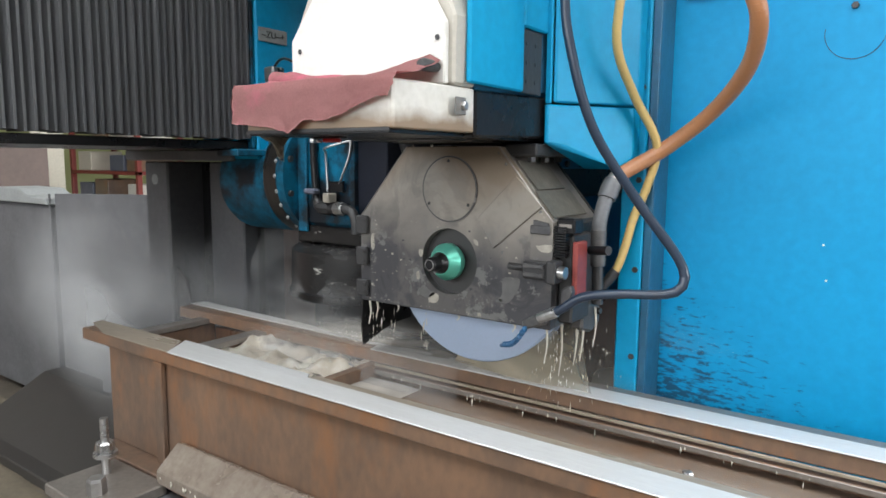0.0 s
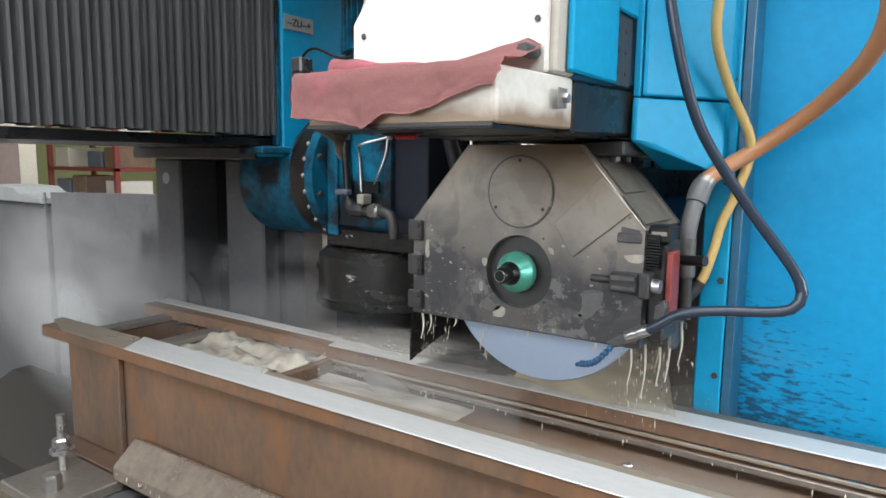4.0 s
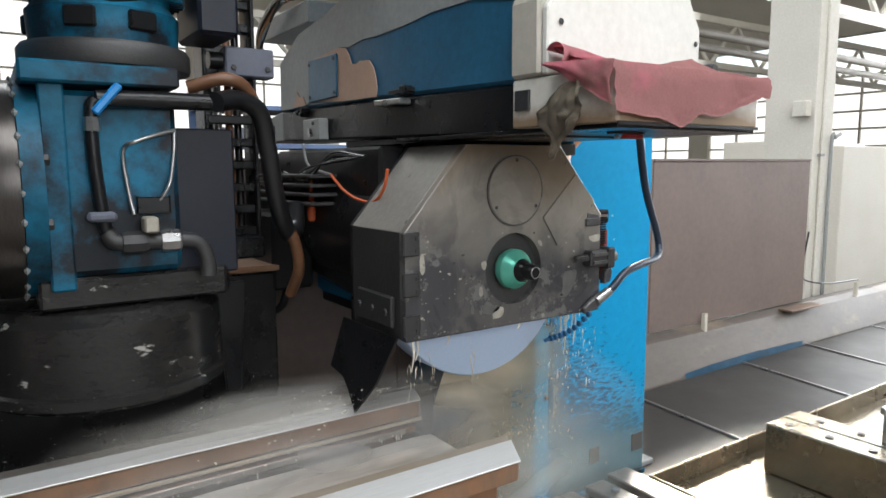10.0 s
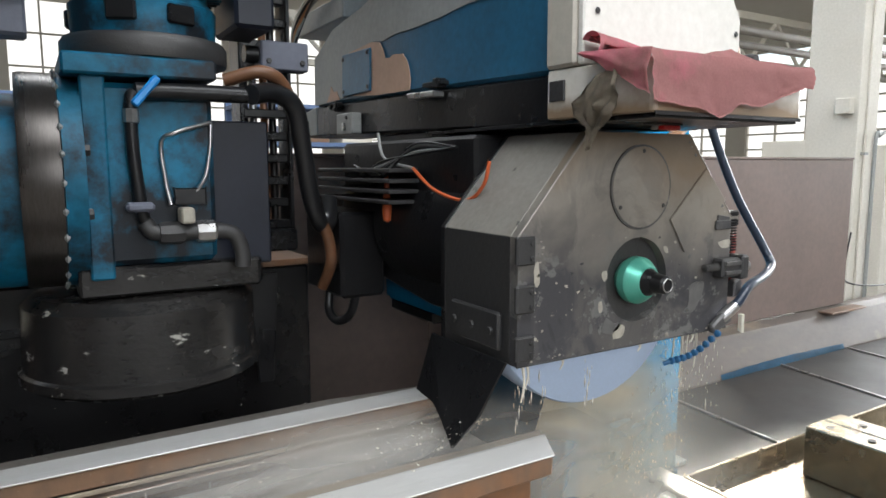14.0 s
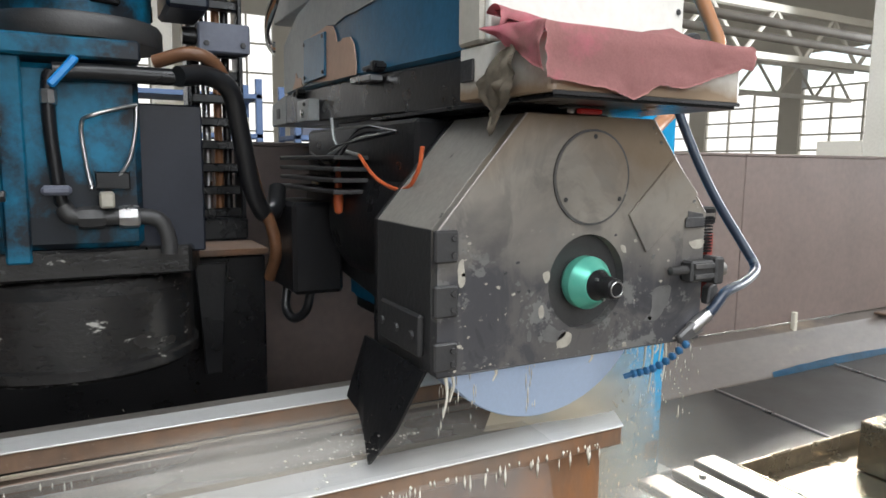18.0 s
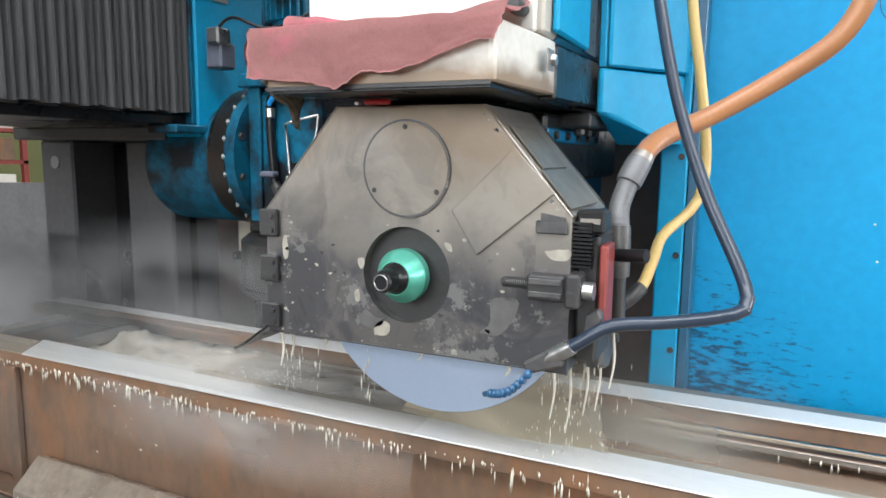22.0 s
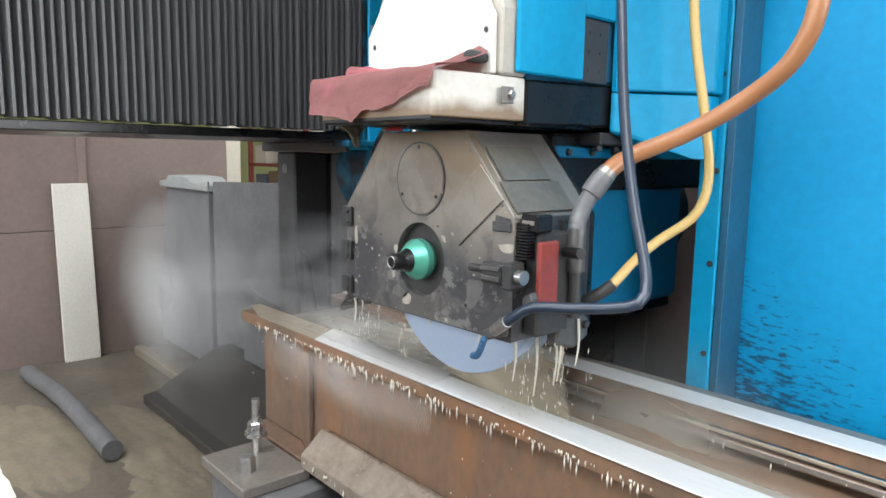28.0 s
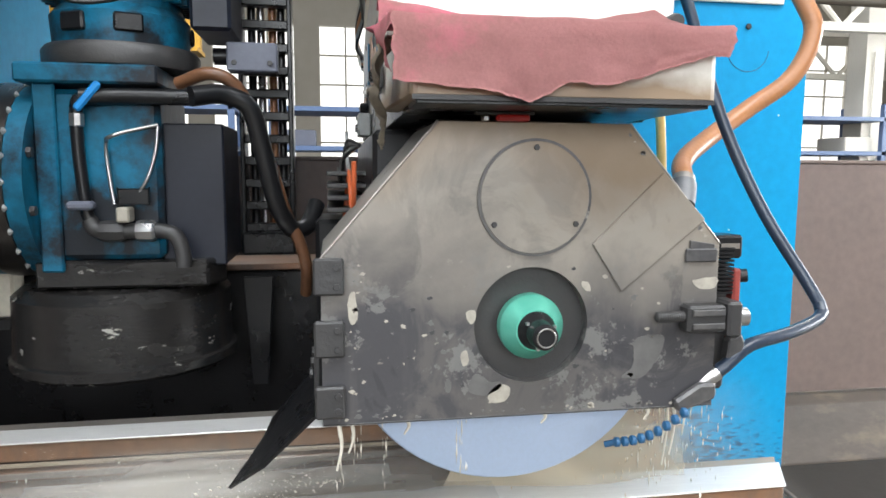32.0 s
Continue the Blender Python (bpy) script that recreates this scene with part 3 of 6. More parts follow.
part("bottom_flange", box(-22, -1.5, 10.5, 11.1, 3.3, 3.36, 0.0), HALL_YELLOW, cg)


def rack(x, y, z0, mat, label, w=2.6):
    th = tagged(empty("storage_rack", pose(x, y, 0)), label, "rack", "storage racks")
    for i in (0, 1):
        for j in (0, 1):
            part("upright", box(i * w, i * w + 0.08, j * 0.8, j * 0.8 + 0.08, 0, 2.6, 0.004), mat, th)
    for k in range(5):
        part("shelf", box(0, w + 0.08, 0, 0.88, 0.35 + k * 0.5, 0.41 + k * 0.5, 0.004), mat, th)
    for k in range(4):
        for i in range(4):
            if (i * 7 + k * 3 + int(x)) % 4:
                part("crate", box(0.12 + i * w / 4, i * w / 4 + 0.58, 0.1, 0.7, 0.41 + k * 0.5, 0.62 + k * 0.5 + 0.07 * ((i + k) % 3), 0.01), (BEIGE, HALL_WHITE, SLATE, RUST)[(i + 2 * k) % 4], th)


for k in range(4):
    rack(-3.5 + 3.1 * k, 9.0, 0, HALL_BLUE, "blue steel storage rack loaded with crates")
rack(-13.0, 6.3, 0, RED, "red steel rack loaded with pale crates", 2.2)
tagged(part("hall_cabinet", box(8.8, 11.5, 5.2, 5.8, 0, 1.9, 0.01), HALL_WHITE), "long white machine cabinet in the hall", "cabinet")

# olive wall strip and beige posts behind the fence on the west side
structure("wall_2", box(-16.5, -16.2, -3, 12, 0, 3.2, 0), material("olive_wall", (0.3, 0.32, 0.14), 0.8, second=(0.26, 0.27, 0.12), scale=2), "olive-green painted partition wall")


# ---------- fences round the bed ----------
def fence(name, n, x0, w, y, z0, z1):
    th = tagged(empty(name), "brown sheet-metal splash fence behind the bed", "fence", kind="structure")
    for i in range(n):
        part("panel", box(x0 + i * w, x0 + (i + 1) * w - 0.006, y, y + 0.03, z0, z1, 0.003), FENCE, th)
        part("cap", box(x0 + i * w, x0 + (i + 1) * w - 0.006, y - 0.006, y + 0.036, z1, z1 + 0.014, 0.002), FENCE, th)
    return th


fence("fence_north", 5, -3.08, 1.597, 2.56, 0.68, 1.623)
for k in range(5):
    tagged(part("fence_peg", box(-1.66 + 1.8 * k - 0.013, -1.66 + 1.8 * k + 0.013, 2.5, 2.526, 0.64, 0.75, 0.003), BEIGE), "small pale steel peg at the foot of the fence", "peg", "fence pegs")
wf = tagged(empty("fence_west"), "brown sheet-metal fence with pale seams", "fence", kind="structure")
for k in range(4):
    part("panel", box(-5.68, -5.65, -2.0 + 1.15 * k, -0.856 + 1.15 * k, 0.0, 1.0, 0.003), FENCE, wf)
    part("panel", box(-5.68, -5.65, -2.0 + 1.15 * k, -0.856 + 1.15 * k, 1.006, 1.74, 0.003), FENCE, wf)
    part("seam_post", box(-5.65, -5.63, -2.03 + 1.15 * k, -1.97 + 1.15 * k, 0.0, 1.76, 0.003), FENCE, wf)
tagged(part("leaning_board", prism([(1.25, 0.0), (1.5, 0.0), (1.47, 1.355), (1.23, 1.355)], "x", -5.62, -5.585, 0.003), HALL_WHITE), "tall white board leaning on the brown fence", "board")

# ---------- the bed ----------
structure("bed_ledge", prism([(2.39, 0.0), (2.39, 0.452), (2.5, 0.645), (2.56, 0.668), (2.62, 0.67), (2.62, 0.0)], "x", -5.6, 9.0, 0.004), LEDGE, "brown stained sheet-steel slope between bed and fence")
strip = [(3.42 + 0.04 * k, 2.3885 + 0.001 * (k % 2), 0.452) for k in range(31)]
sb = bmesh.new()
lo = [sb.verts.new((x, 2.3875, 0.449 + 0.004 * noise.noise((x * 9, 1, 0)))) for x, y, z in strip]
hi = [sb.verts.new((x, 2.398 + 0.007 * math.sin(0.1 * k) + 0.004 * noise.noise((x * 7, 4, 0)), 0.476 + 0.012 * math.sin(0.1 * k) + 0.006 * noise.noise((x * 7, 4, 0)))) for k, (x, y, z) in enumerate(strip)]
for k in range(30):
    sb.faces.new((lo[k], lo[k + 1], hi[k + 1], hi[k]))
bmesh.ops.solidify(sb, geom=sb.faces, thickness=0.004)
structure("bed_edge_strip", sb, BLUE_GREY, "blue painted edge of the bed slope")
tagged(part("flat_plate", box(4.55, 4.95, 2.44, 2.53, 0.66, 0.672, 0.002), RUST), "thin rusty plate lying on the bed slope", "plate")
structure("machine_bed", box(-1.98, 9.0, 0.62, 2.388, 0.0, 0.4, 0.005), BELT, "dark oily machine bed")
structure("bed_apron", prism([(1.42, 0.0), (2.29, 0.0), (2.29, 0.3), (1.9, 0.29), (1.5, 0.07), (1.42, 0.06)], "x", -4.35, -1.985, 0.006), BELT, "dark oily sloping apron at the bed end")
ways = tagged(empty("way_cover"), "dark sheet covers with bright joints over the bed", "way cover", kind="structure")
JOINTS = [(-0.95, 0.08), (0.025, 0.08), (1.0, 0.08), (1.975, 0.09), (2.955, 0.1), (3.93, 0.16), (4.63, 0.16), (5.5, 0.16), (6.4, 0.16), (7.3, 0.16), (8.2, 0.16)]


def slanted(x0, x1, k0, k1, y0, y1, z0, z1, bevel):
    """A flat plate between two lines that lean by k0 and k1 along the bed."""
    return prism([(x0 - k0 * (2.284 - y0), y0), (x1 - k1 * (2.284 - y0), y0), (x1 - k1 * (2.284 - y1), y1), (x0 - k0 * (2.284 - y1), y1)], "z", z0, z1, bevel)


for (a, ka), (b, kb) in zip(JOINTS, JOINTS[1:]):
    part("cover_plate", slanted(a + 0.012, b - 0.012, ka, kb, 1.3, 2.386, 0.4, 0.45, 0.003), BELT, ways)
    part("joint_strip", slanted(a - 0.008, a + 0.008, ka, ka, 1.3, 2.386, 0.4, 0.458, 0.002), STEEL, ways)
tray = tagged(empty("bed_tray"), "wet brass-brown steel tray on the bed", "tray", kind="structure")
part("tray_floor", box(2.18, 8.2, 0.55, 1.616, 0.4, 0.47, 0.004), BED, tray)
part("tray_rim", box(2.18, 8.2, 1.617, 1.629, 0.4, 0.54, 0.003), BED, tray)
part("tray_end", box(2.168, 2.18, 0.55, 1.629, 0.4, 0.54, 0.003), BED, tray)

tagged(part("beige_post", box(-6.1, -5.9, 2.66, 2.84, 0, 3.0, 0.006), BEIGE), "beige painted steel post at the fence end", "post")


# ---------- the workpiece: two long rails on one welded frame ----------
frame_piece = tagged(empty("rail_workpiece"), "long rusty welded steel frame with two bright ground rails", "workpiece")
XL, XR = -2.2, 1.19
TAN_SCALE = material("wet_tan_mill_scale", (0.36, 0.31, 0.24), 0.3, 0.15, second=(0.25, 0.2, 0.15), scale=7, fine=60, bump=0.15, stretch=(0.3, 1, 1))
part("front_web", box(-2.07, 1.1, 1.128, 1.15, 0.69, 1.014, 0.003), RUST, frame_piece)
part("back_web", box(-2.07, 1.13, 1.535, 1.555, 0.69, 0.99, 0.003), RUN_RUST, frame_piece)
part("front_flange", prism([(XL, 1.108), (XR - 0.056, 1.108), (XR - 0.012, 1.189), (XL, 1.189)], "z", 1.014, 1.0522, 0.003), RUST, frame_piece)
part("back_flange", prism([(-2.24, 1.5), (XR - 0.03, 1.5), (XR, 1.58), (-2.24, 1.605)], "z", 1.014, 1.0522, 0.003), RUST, frame_piece)
part("front_rail", prism([(-1.70, 1.104), (XR - 0.055, 1.104), (XR - 0.007, 1.19), (-1.2, 1.19), (-1.215, 1.212), (-1.775, 1.216)], "z", 1.0526, 1.056, 0.001), GROUND, frame_piece, "bright freshly ground front rail")
part("front_strip", prism([(-1.198, 1.1905), (XR - 0.012, 1.1905), (XR + 0.006, 1.222), (-1.21, 1.222)], "z", 1.034, 1.052, 0.0015), TAN_SCALE, frame_piece, "unground tan strip beside the front rail")
part("front_rail_end", prism([(XL - 0.036, 1.163), (-2.06, 1.106), (-1.702, 1.106), (-1.777, 1.205), (-2.24, 1.2)], "z", 1.0526, 1.055, 0.0008), TAN_SCALE, frame_piece)
part("back_rail", prism([(-1.25, 1.492), (XR - 0.03, 1.497), (XR, 1.575), (-1.27, 1.565)], "z", 1.0526, 1.056, 0.001), GROUND, frame_piece, "bright freshly ground back rail")
part("back_strip", prism([(-1.27, 1.5655), (XR - 0.002, 1.5755), (XR - 0.3, 1.612), (-1.0, 1.6)], "z", 1.0526, 1.0548, 0.0008), BARE, frame_piece, "dull unground strip behind the back rail")
part("back_rail_end", prism([(-2.245, 1.555), (-1.273, 1.54), (-1.273, 1.585), (-2.24, 1.61)], "z", 1.0526, 1.055, 0.0008), GROUND, frame_piece)
part("back_lip", box(-1.235, XR - 0.03, 1.492, 1.4995, 1.006, 1.0135, 0.001), TAN_SCALE, frame_piece)
part("back_step", box(-1.235, XR - 0.05, 1.488, 1.534, 0.982, 0.998, 0.002), RUST, frame_piece)
part("step_line", box(-1.225, XR - 0.08, 1.485, 1.4878, 0.985, 0.9975, 0.0008), BARE, frame_piece)
for k, x in enumerate((-2.1, -1.78, -1.27, -0.55, 0.25, 1.0)):
    part("cross_member", box(x, x + 0.035, 1.152, 1.533, 0.72, 1.01 if k < 3 else 0.938, 0.003), RUST, frame_piece)
for x in (-2.1, -1.78):
    part("cross_cap", box(x - 0.012, x + 0.045, 1.2, 1.53, 1.0115, 1.03, 0.002), BARE, frame_piece)
part("trough_floor", box(-1.234, 1.1, 1.152, 1.533, 0.94, 0.962, 0.002), WET_RUST, frame_piece)
part("rib", box(-1.785, -1.745, 1.1085, 1.127, 0.69, 1.0125, 0.003), RUST, frame_piece)
part("foot_flange", prism([(1.03, 0.69), (1.125, 0.69), (1.125, 0.78), (1.1, 0.79), (1.03, 0.73)], "x", -1.66, 1.07, 0.003), WET_BARE, frame_piece)
part("bottom_plate", box(-2.07, 1.1, 1.06, 1.55, 0.66, 0.688, 0.003), RUST, frame_piece)
for x in (-0.282, 0.62):
    part("stud_washer", lathe([(0.003, 0.9625), (0.018, 0.9625), (0.018, 0.966), (0.003, 0.966)], "z", (x, 1.387, 0), 16), STEEL, frame_piece)
    part("stud", bolt((x, 1.387, 0.967), "z", 0.012, 0.016), STEEL, frame_piece)
for x, y, a in ((-0.5, 1.36, 25), (0.06, 1.33, 30), (0.5, 1.37, 20)):
    w = box(-0.028, 0.028, -0.008, 0.008, 0.9625, 0.966, 0.001)
    bmesh.ops.transform(w, matrix=pose(x, y, 0, 0, 0, a), verts=w.verts)
    part("weld_patch", w, WET_BARE, frame_piece)
cp = bmesh.new()
g = [[cp.verts.new((-1.744 + 0.472 * i / 30, 1.153 + 0.38 * j / 24, 1.005 + 0.04 * noise.noise((i * 0.22, j * 0.2, 4)) + 0.02 * noise.noise((i * 0.6, j * 0.55, 8)))) for i in range(31)] for j in range(25)]
for j in range(24):
    for i in range(30):
        cp.faces.new((g[j][i], g[j][i + 1], g[j + 1][i + 1], g[j + 1][i]))
bmesh.ops.solidify(cp, geom=cp.faces, thickness=0.05)
tagged(part("coolant_pool", smooth(cp, 180), FOAM), "churned tan coolant foaming between the rails", "coolant")


def support(x):
    th = tagged(empty("support_block", pose(x, 0, 0)), "grey steel support block with clamping bolt under the frame", "support", "support blocks")
    part("block", box(-0.16, 0.16, 0.86, 1.56, 0.4, 0.655, 0.006), COVER, th)
    part("top_plate", box(-0.18, 0.1, 0.84, 1.05, 0.656, 0.69, 0.004), BARE, th)
    part("clamp_stud", lathe([(0.012, 0.69), (0.012, 0.86)], "z", (-0.1, 0.98, 0), 10), STEEL, th)
    part("nut", bolt((-0.1, 0.98, 0.76), "z", 0.026, 0.03), STEEL, th)
    part("washer", lathe([(0.01, 0.745), (0.034, 0.745), (0.034, 0.757), (0.01, 0.757)], "z", (-0.1, 0.98, 0), 16), STEEL, th)
    part("nut", bolt((0.0, 0.9, 0.692), "z", 0.026, 0.045), STEEL, th)


for x in (-1.74, -0.6, 0.8):
    support(x)


def fixture(x, y):
    """Two long bars side by side across the bed, with bolt holes and one clamping stud."""
    th = tagged(empty("clamping_block", pose(x, y, 0)), "wet steel clamping block with bolt holes on the bed", "clamping block", "clamping blocks")
    for j in (0, 1):
        part("bar", box(j * 0.118, j * 0.118 + 0.11, -0.7, 0, 0.474, 0.66, 0.004), BED, th)
        for i in range(5):
            part("hole_rim", lathe([(0.012, 0.661), (0.014, 0.664), (0.009, 0.664)], "z", (j * 0.118 + 0.055, -0.06 - i * 0.14 - 0.05 * j, 0), 12), DARK, th)
    part("groove", box(0.1105, 0.1175, -0.7, -0.002, 0.474, 0.652, 0), DARK, th)
    part("stud", lathe([(0.011, 0.66), (0.011, 0.78)], "z", (0.17, -0.33, 0), 10), STEEL, th)
    part("nut", bolt((0.17, -0.33, 0.76), "z", 0.022, 0.022), STEEL, th)


fixture(2.655, 1.497)
fixture(3.62, 1.49)
fixture(4.6, 1.48)


def clamp_bars(x, y):
    """A pair of flat bars lying across the bed on a low block."""
    th = tagged(empty("clamp_bars", pose(x, y, 0)), "pair of wet flat steel bars on a low bed block", "clamp bars", "clamp bars")
    part("base", box(0.0, 0.24, -0.6, 0.0, 0.402, 0.53, 0.004), BELT, th)
    part("bar", box(0.0, 0.085, -0.6, 0.01, 0.532, 0.56, 0.004), BARE, th)
    part("bar", box(0.125, 0.225, -0.6, 0.03, 0.532, 0.56, 0.004), BARE, th)
    for k in range(3):
        part("bolt", bolt((0.045, -0.08 - 0.2 * k, 0.56), "z", 0.012, 0.012), STEEL, th)


clamp_bars(1.62, 1.64)
clamp_bars(1.9, 1.66)

# ---------- splash panel close to where one stands, with its little rail and roller ----------
PEEL = material("peeling_cream_paint", (0.62, 0.59, 0.53), 0.6, second=(0.5, 0.46, 0.4), scale=14, fine=180, third=(0.3, 0.25, 0.19), third_at=0.66, third_scale=50)
BEIGE_RUB = material("rubbed_beige_sheet", (0.46, 0.41, 0.34), 0.5, second=(0.3, 0.26, 0.21), scale=16, fine=200)
sp = tagged(empty("splash_panel"), "scuffed white sheet-metal splash panel with steel rail and roller on top", "splash panel")
part("plate", box(-1.26, -0.474, 0.0965, 0.1015, 0.0, 1.386, 0.001), PEEL, sp)
part("ledge", box(-1.26, -0.474, 0.102, 0.15, 1.37, 1.379, 0.001), BEIGE_RUB, sp)
rim = [(-1.26, 0.1502), (-0.474, 0.1502)]
for k in range(61):
    rim.append((-0.474 - 0.0131 * k, 0.1605 + 0.0036 * noise.noise((k * 0.45, 3.1, 0)) + 0.002 * noise.noise((k * 1.7, 1.1, 0))))
part("peeling_strip", prism(rim, "z", 1.3785, 1.38, 0), PEEL, sp, "peeling white paint along the ledge edge")
part("under_strip", box(-1.26, -0.474, 0.1502, 0.156, 1.345, 1.378, 0.001), RUST, sp)
part("foot_bar", box(-1.26, -0.474, 0.102, 0.15, 0.0, 0.05, 0.002), RUST, sp)
part("rail", lathe([(0.003, -1.26), (0.0107, -1.26), (0.0107, -0.572), (0.0087, -0.568), (0.003, -0.568)], "x", (0, 0.1145, 1.3895), 24), STEEL, sp, "polished round steel rail")
roller = part("roller", lathe([(0.008, 0.12), (0.019, 0.1215), (0.015, 0.125), (0.015, 0.138), (0.019, 0.1415), (0.008, 0.143)], "y", (-0.805, 0, 1.436), 28), STEEL, sp)
for y in (0.1165, 0.1405):
    part("disc", lathe([(0.014, y), (0.0325, y), (0.033, y + 0.0008), (0.033, y + 0.0032), (0.014, y + 0.0038)], "y", (-0.805, 0, 1.436), 40), STEEL, roller)
part("angle_bracket", prism([(0.1465, 1.3802), (0.166, 1.3802), (0.166, 1.3835), (0.151, 1.3845), (0.1502, 1.468), (0.1465, 1.471)], "x", -0.828, -0.786, 0.0008), BARE, sp)
part("axle_nut", bolt((-0.805, 0.1502, 1.436), "y", 0.008, 0.005), STEEL, sp)


# ---------- the travelling gantry, at its place at the start ----------
def machine(name, label, category):
    ob = tagged(empty(name), label, category, "travelling gantry")
    GANTRY.append(ob)
    return ob


GANTRY, SLIDE = [], []

# back column
col = machine("gantry_column", "tall bright-blue painted gantry column", "column")
part("shaft", box(-0.518, 0.098, 1.771, 2.29, 0.47, 3.4, 0.012, seg=2), COLUMN, col)
part("edge_strip", box(-0.556, -0.496, 1.66, 1.768, 0.42, 3.4, 0.004), BLUE, col)
part("seam_bar", box(-0.494, -0.474, 1.664, 1.769, 0.42, 3.4, 0.002), BLUE_GREY, col)
for k in range(9):
    part("bolt", bolt((-0.51, 1.66, 0.9 + 0.225 * k), "y", 0.008, -0.006), DARK, col)
part("bolt", bolt((-0.087, 1.77, 1.962), "y", 0.008, -0.006), DARK, col)
part("foot", box(-0.55, 0.11, 1.775, 2.285, 0.42, 0.468, 0.004), BLUE_OLD, col)
part("back_shaft", box(-0.5, 0.104, 2.292, 2.48, 0.72, 3.4, 0.012), COLUMN, col)
part("foot_lug", box(0.111, 0.19, 1.8, 1.86, 0.455, 0.475, 0.003), GREY_PAINT, col)
part("foot_pocket", box(0.02, 0.08, 1.768, 1.7705, 0.555, 0.62, 0.001), DARK, col)
part("foot_pocket", box(-0.2, -0.15, 1.768, 1.7705, 0.56, 0.62, 0.001), DARK, col)
sign = part("nameplate", box(-0.449, 0.007, 1.761, 1.769, 2.019, 2.117, 0.002), HALL_WHITE, col, "white nameplate with dark lettering bars")
for a, b in ((-0.407, -0.356), (-0.325, -0.273), (-0.242, -0.180), (-0.138, -0.087)):
    part("letter_bar", box(a, b, 1.7585, 1.7605, 2.039, 2.096, 0), DARK, sign)

hatch = bmesh.new()
for k in range(25):
    a, c = radians(170 + 7.4 * k), radians(170 + 7.4 * (k + 1))
    tube([(-0.083 + 0.059 * math.cos(a), 1.7705, 1.907 + 0.059 * math.sin(a)), (-0.083 + 0.059 * math.cos(c), 1.7705, 1.907 + 0.059 * math.sin(c))], 0.0008, 5, 1, hatch)
part("scribed_arc", hatch, DARK, col)
for x, z in ((0.016, 1.737), (-0.111, 1.433), (-0.100, 1.351)):
    part("paint_chip", lathe([(0.001, 1.7695), (0.0028, 1.7705), (0.003, 1.7712)], "y", (x, 0, z), 7), HALL_WHITE, col)

jb = machine("junction_box", "small grey cast terminal box on a bracket", "terminal box")
part("body", box(0.1, 0.23, 2.18, 2.3, 0.96, 1.12, 0.012, seg=2), GREY_PAINT, jb)
part("lid", box(0.095, 0.235, 2.175, 2.305, 1.122, 1.145, 0.006), GREY_PAINT, jb)
part("bracket", box(0.06, 0.25, 2.16, 2.32, 0.86, 0.955, 0.004), DARK, jb)
part("gland", lathe([(0.014, 0), (0.014, -0.05), (0.009, -0.06)], "y", (0.15, 2.18, 0.99), 12), STEEL, jb)
part("post", box(0.1, 0.3, 2.2, 2.35, 0.42, 0.858, 0.004), DARK, jb)

drag = machine("drag_chain_cover", "black sloping cable cover beside the column", "cable cover")
part("sleeve", prism([(0.0, 1.75), (0.3, 1.4425), (0.3, 1.59), (0.0, 1.885)], "y", 2.38, 2.5, 0.004), BLACK, drag)
part("top_flange", prism([(0.0, 1.887), (0.3, 1.592), (0.3, 1.604), (0.0, 1.9)], "y", 2.36, 2.52, 0.002), DARK, drag)
for k in range(3):
    x = 0.06 + 0.085 * k
    part("rib", prism([(x, 1.815 - 1.0 * x), (x + 0.012, 1.803 - 1.0 * x), (x + 0.012, 1.855 - 0.985 * x), (x, 1.867 - 0.985 * x)], "y", 2.372, 2.379, 0), DARK, drag)
part("anchor", box(-0.02, 0.05, 2.251, 2.5, 1.7, 1.9, 0.004), DARK, drag)

# crossbeam with its pleated bellows
beam = machine("cross_beam", "dark crossbeam covered by a black pleated bellows", "crossbeam")
part("beam_body", box(-2.9, -2.1, 0.3, 2.3, 1.74, 2.6, 0.01), BLUE_OLD, beam)
bb = bmesh.new()
n, y0, y1 = 50, 0.29, 1.645
for k in range(n):
    a, c = y0 + (y1 - y0) * k / n, y0 + (y1 - y0) * (k + 1) / n
    m = (a + c) / 2
    d = 0.004 * math.sin(k * 2.3)
    prism([(-2.05, a), (-1.992, a), (-1.956 + d, m - 0.004), (-1.956 + d, m + 0.004), (-1.992, c), (-2.05, c)], "z", 1.692 + 0.003 * math.sin(k * 1.7), 2.19 + 0.003 * math.cos(k), 0, bb)
bb.normal_update()
part("bellows", bb, RUBBER, beam, "black rubber bellows with upright pleats")
part("end_plate", box(-2.05, -1.962, 1.647, 1.66, 1.66, 2.22, 0.002), BLUE_OLD, beam)
# out-of-view box added over the heads to keep roof light off them
part("overhead_shade", box(-2.3, -0.56, 1.35, 2.5, 2.62, 3.3, 0.012), BLUE_OLD, beam, "unseen blue box added above the heads to shade them")
part("under_plate", box(-2.8, -1.99, 0.29, 1.65, 1.655, 1.685, 0.003), BLACK, beam)
part("saddle_plate", box(-2.3, -1.96, 1.67, 2.3, 1.62, 2.6, 0.006), BLUE, beam, "blue painted saddle plate")
part("lower_rail", box(-2.06, -1.94, 1.56, 1.72, 1.63, 1.655, 0.004), BLUE_OLD, beam)
zs = part("axis_sign", box(-1.959, -1.955, 1.68, 1.815, 2.05, 2.1, 0.001), GREY_PAINT, beam, "grey axis label lettered ZU")
cu = bpy.data.curves.new("axis_text", "FONT")
cu.body, cu.size, cu.extrude, cu.align_x, cu.align_y = "--ZU--+", 0.034, 0.0008, "CENTER", "CENTER"
tx = new("axis_text", cu)
tx.parent = zs
tx.matrix_basis = pose(-1.9535, 1.7475, 2.075, 90, 0, 90)
cu.materials.append(DARK)

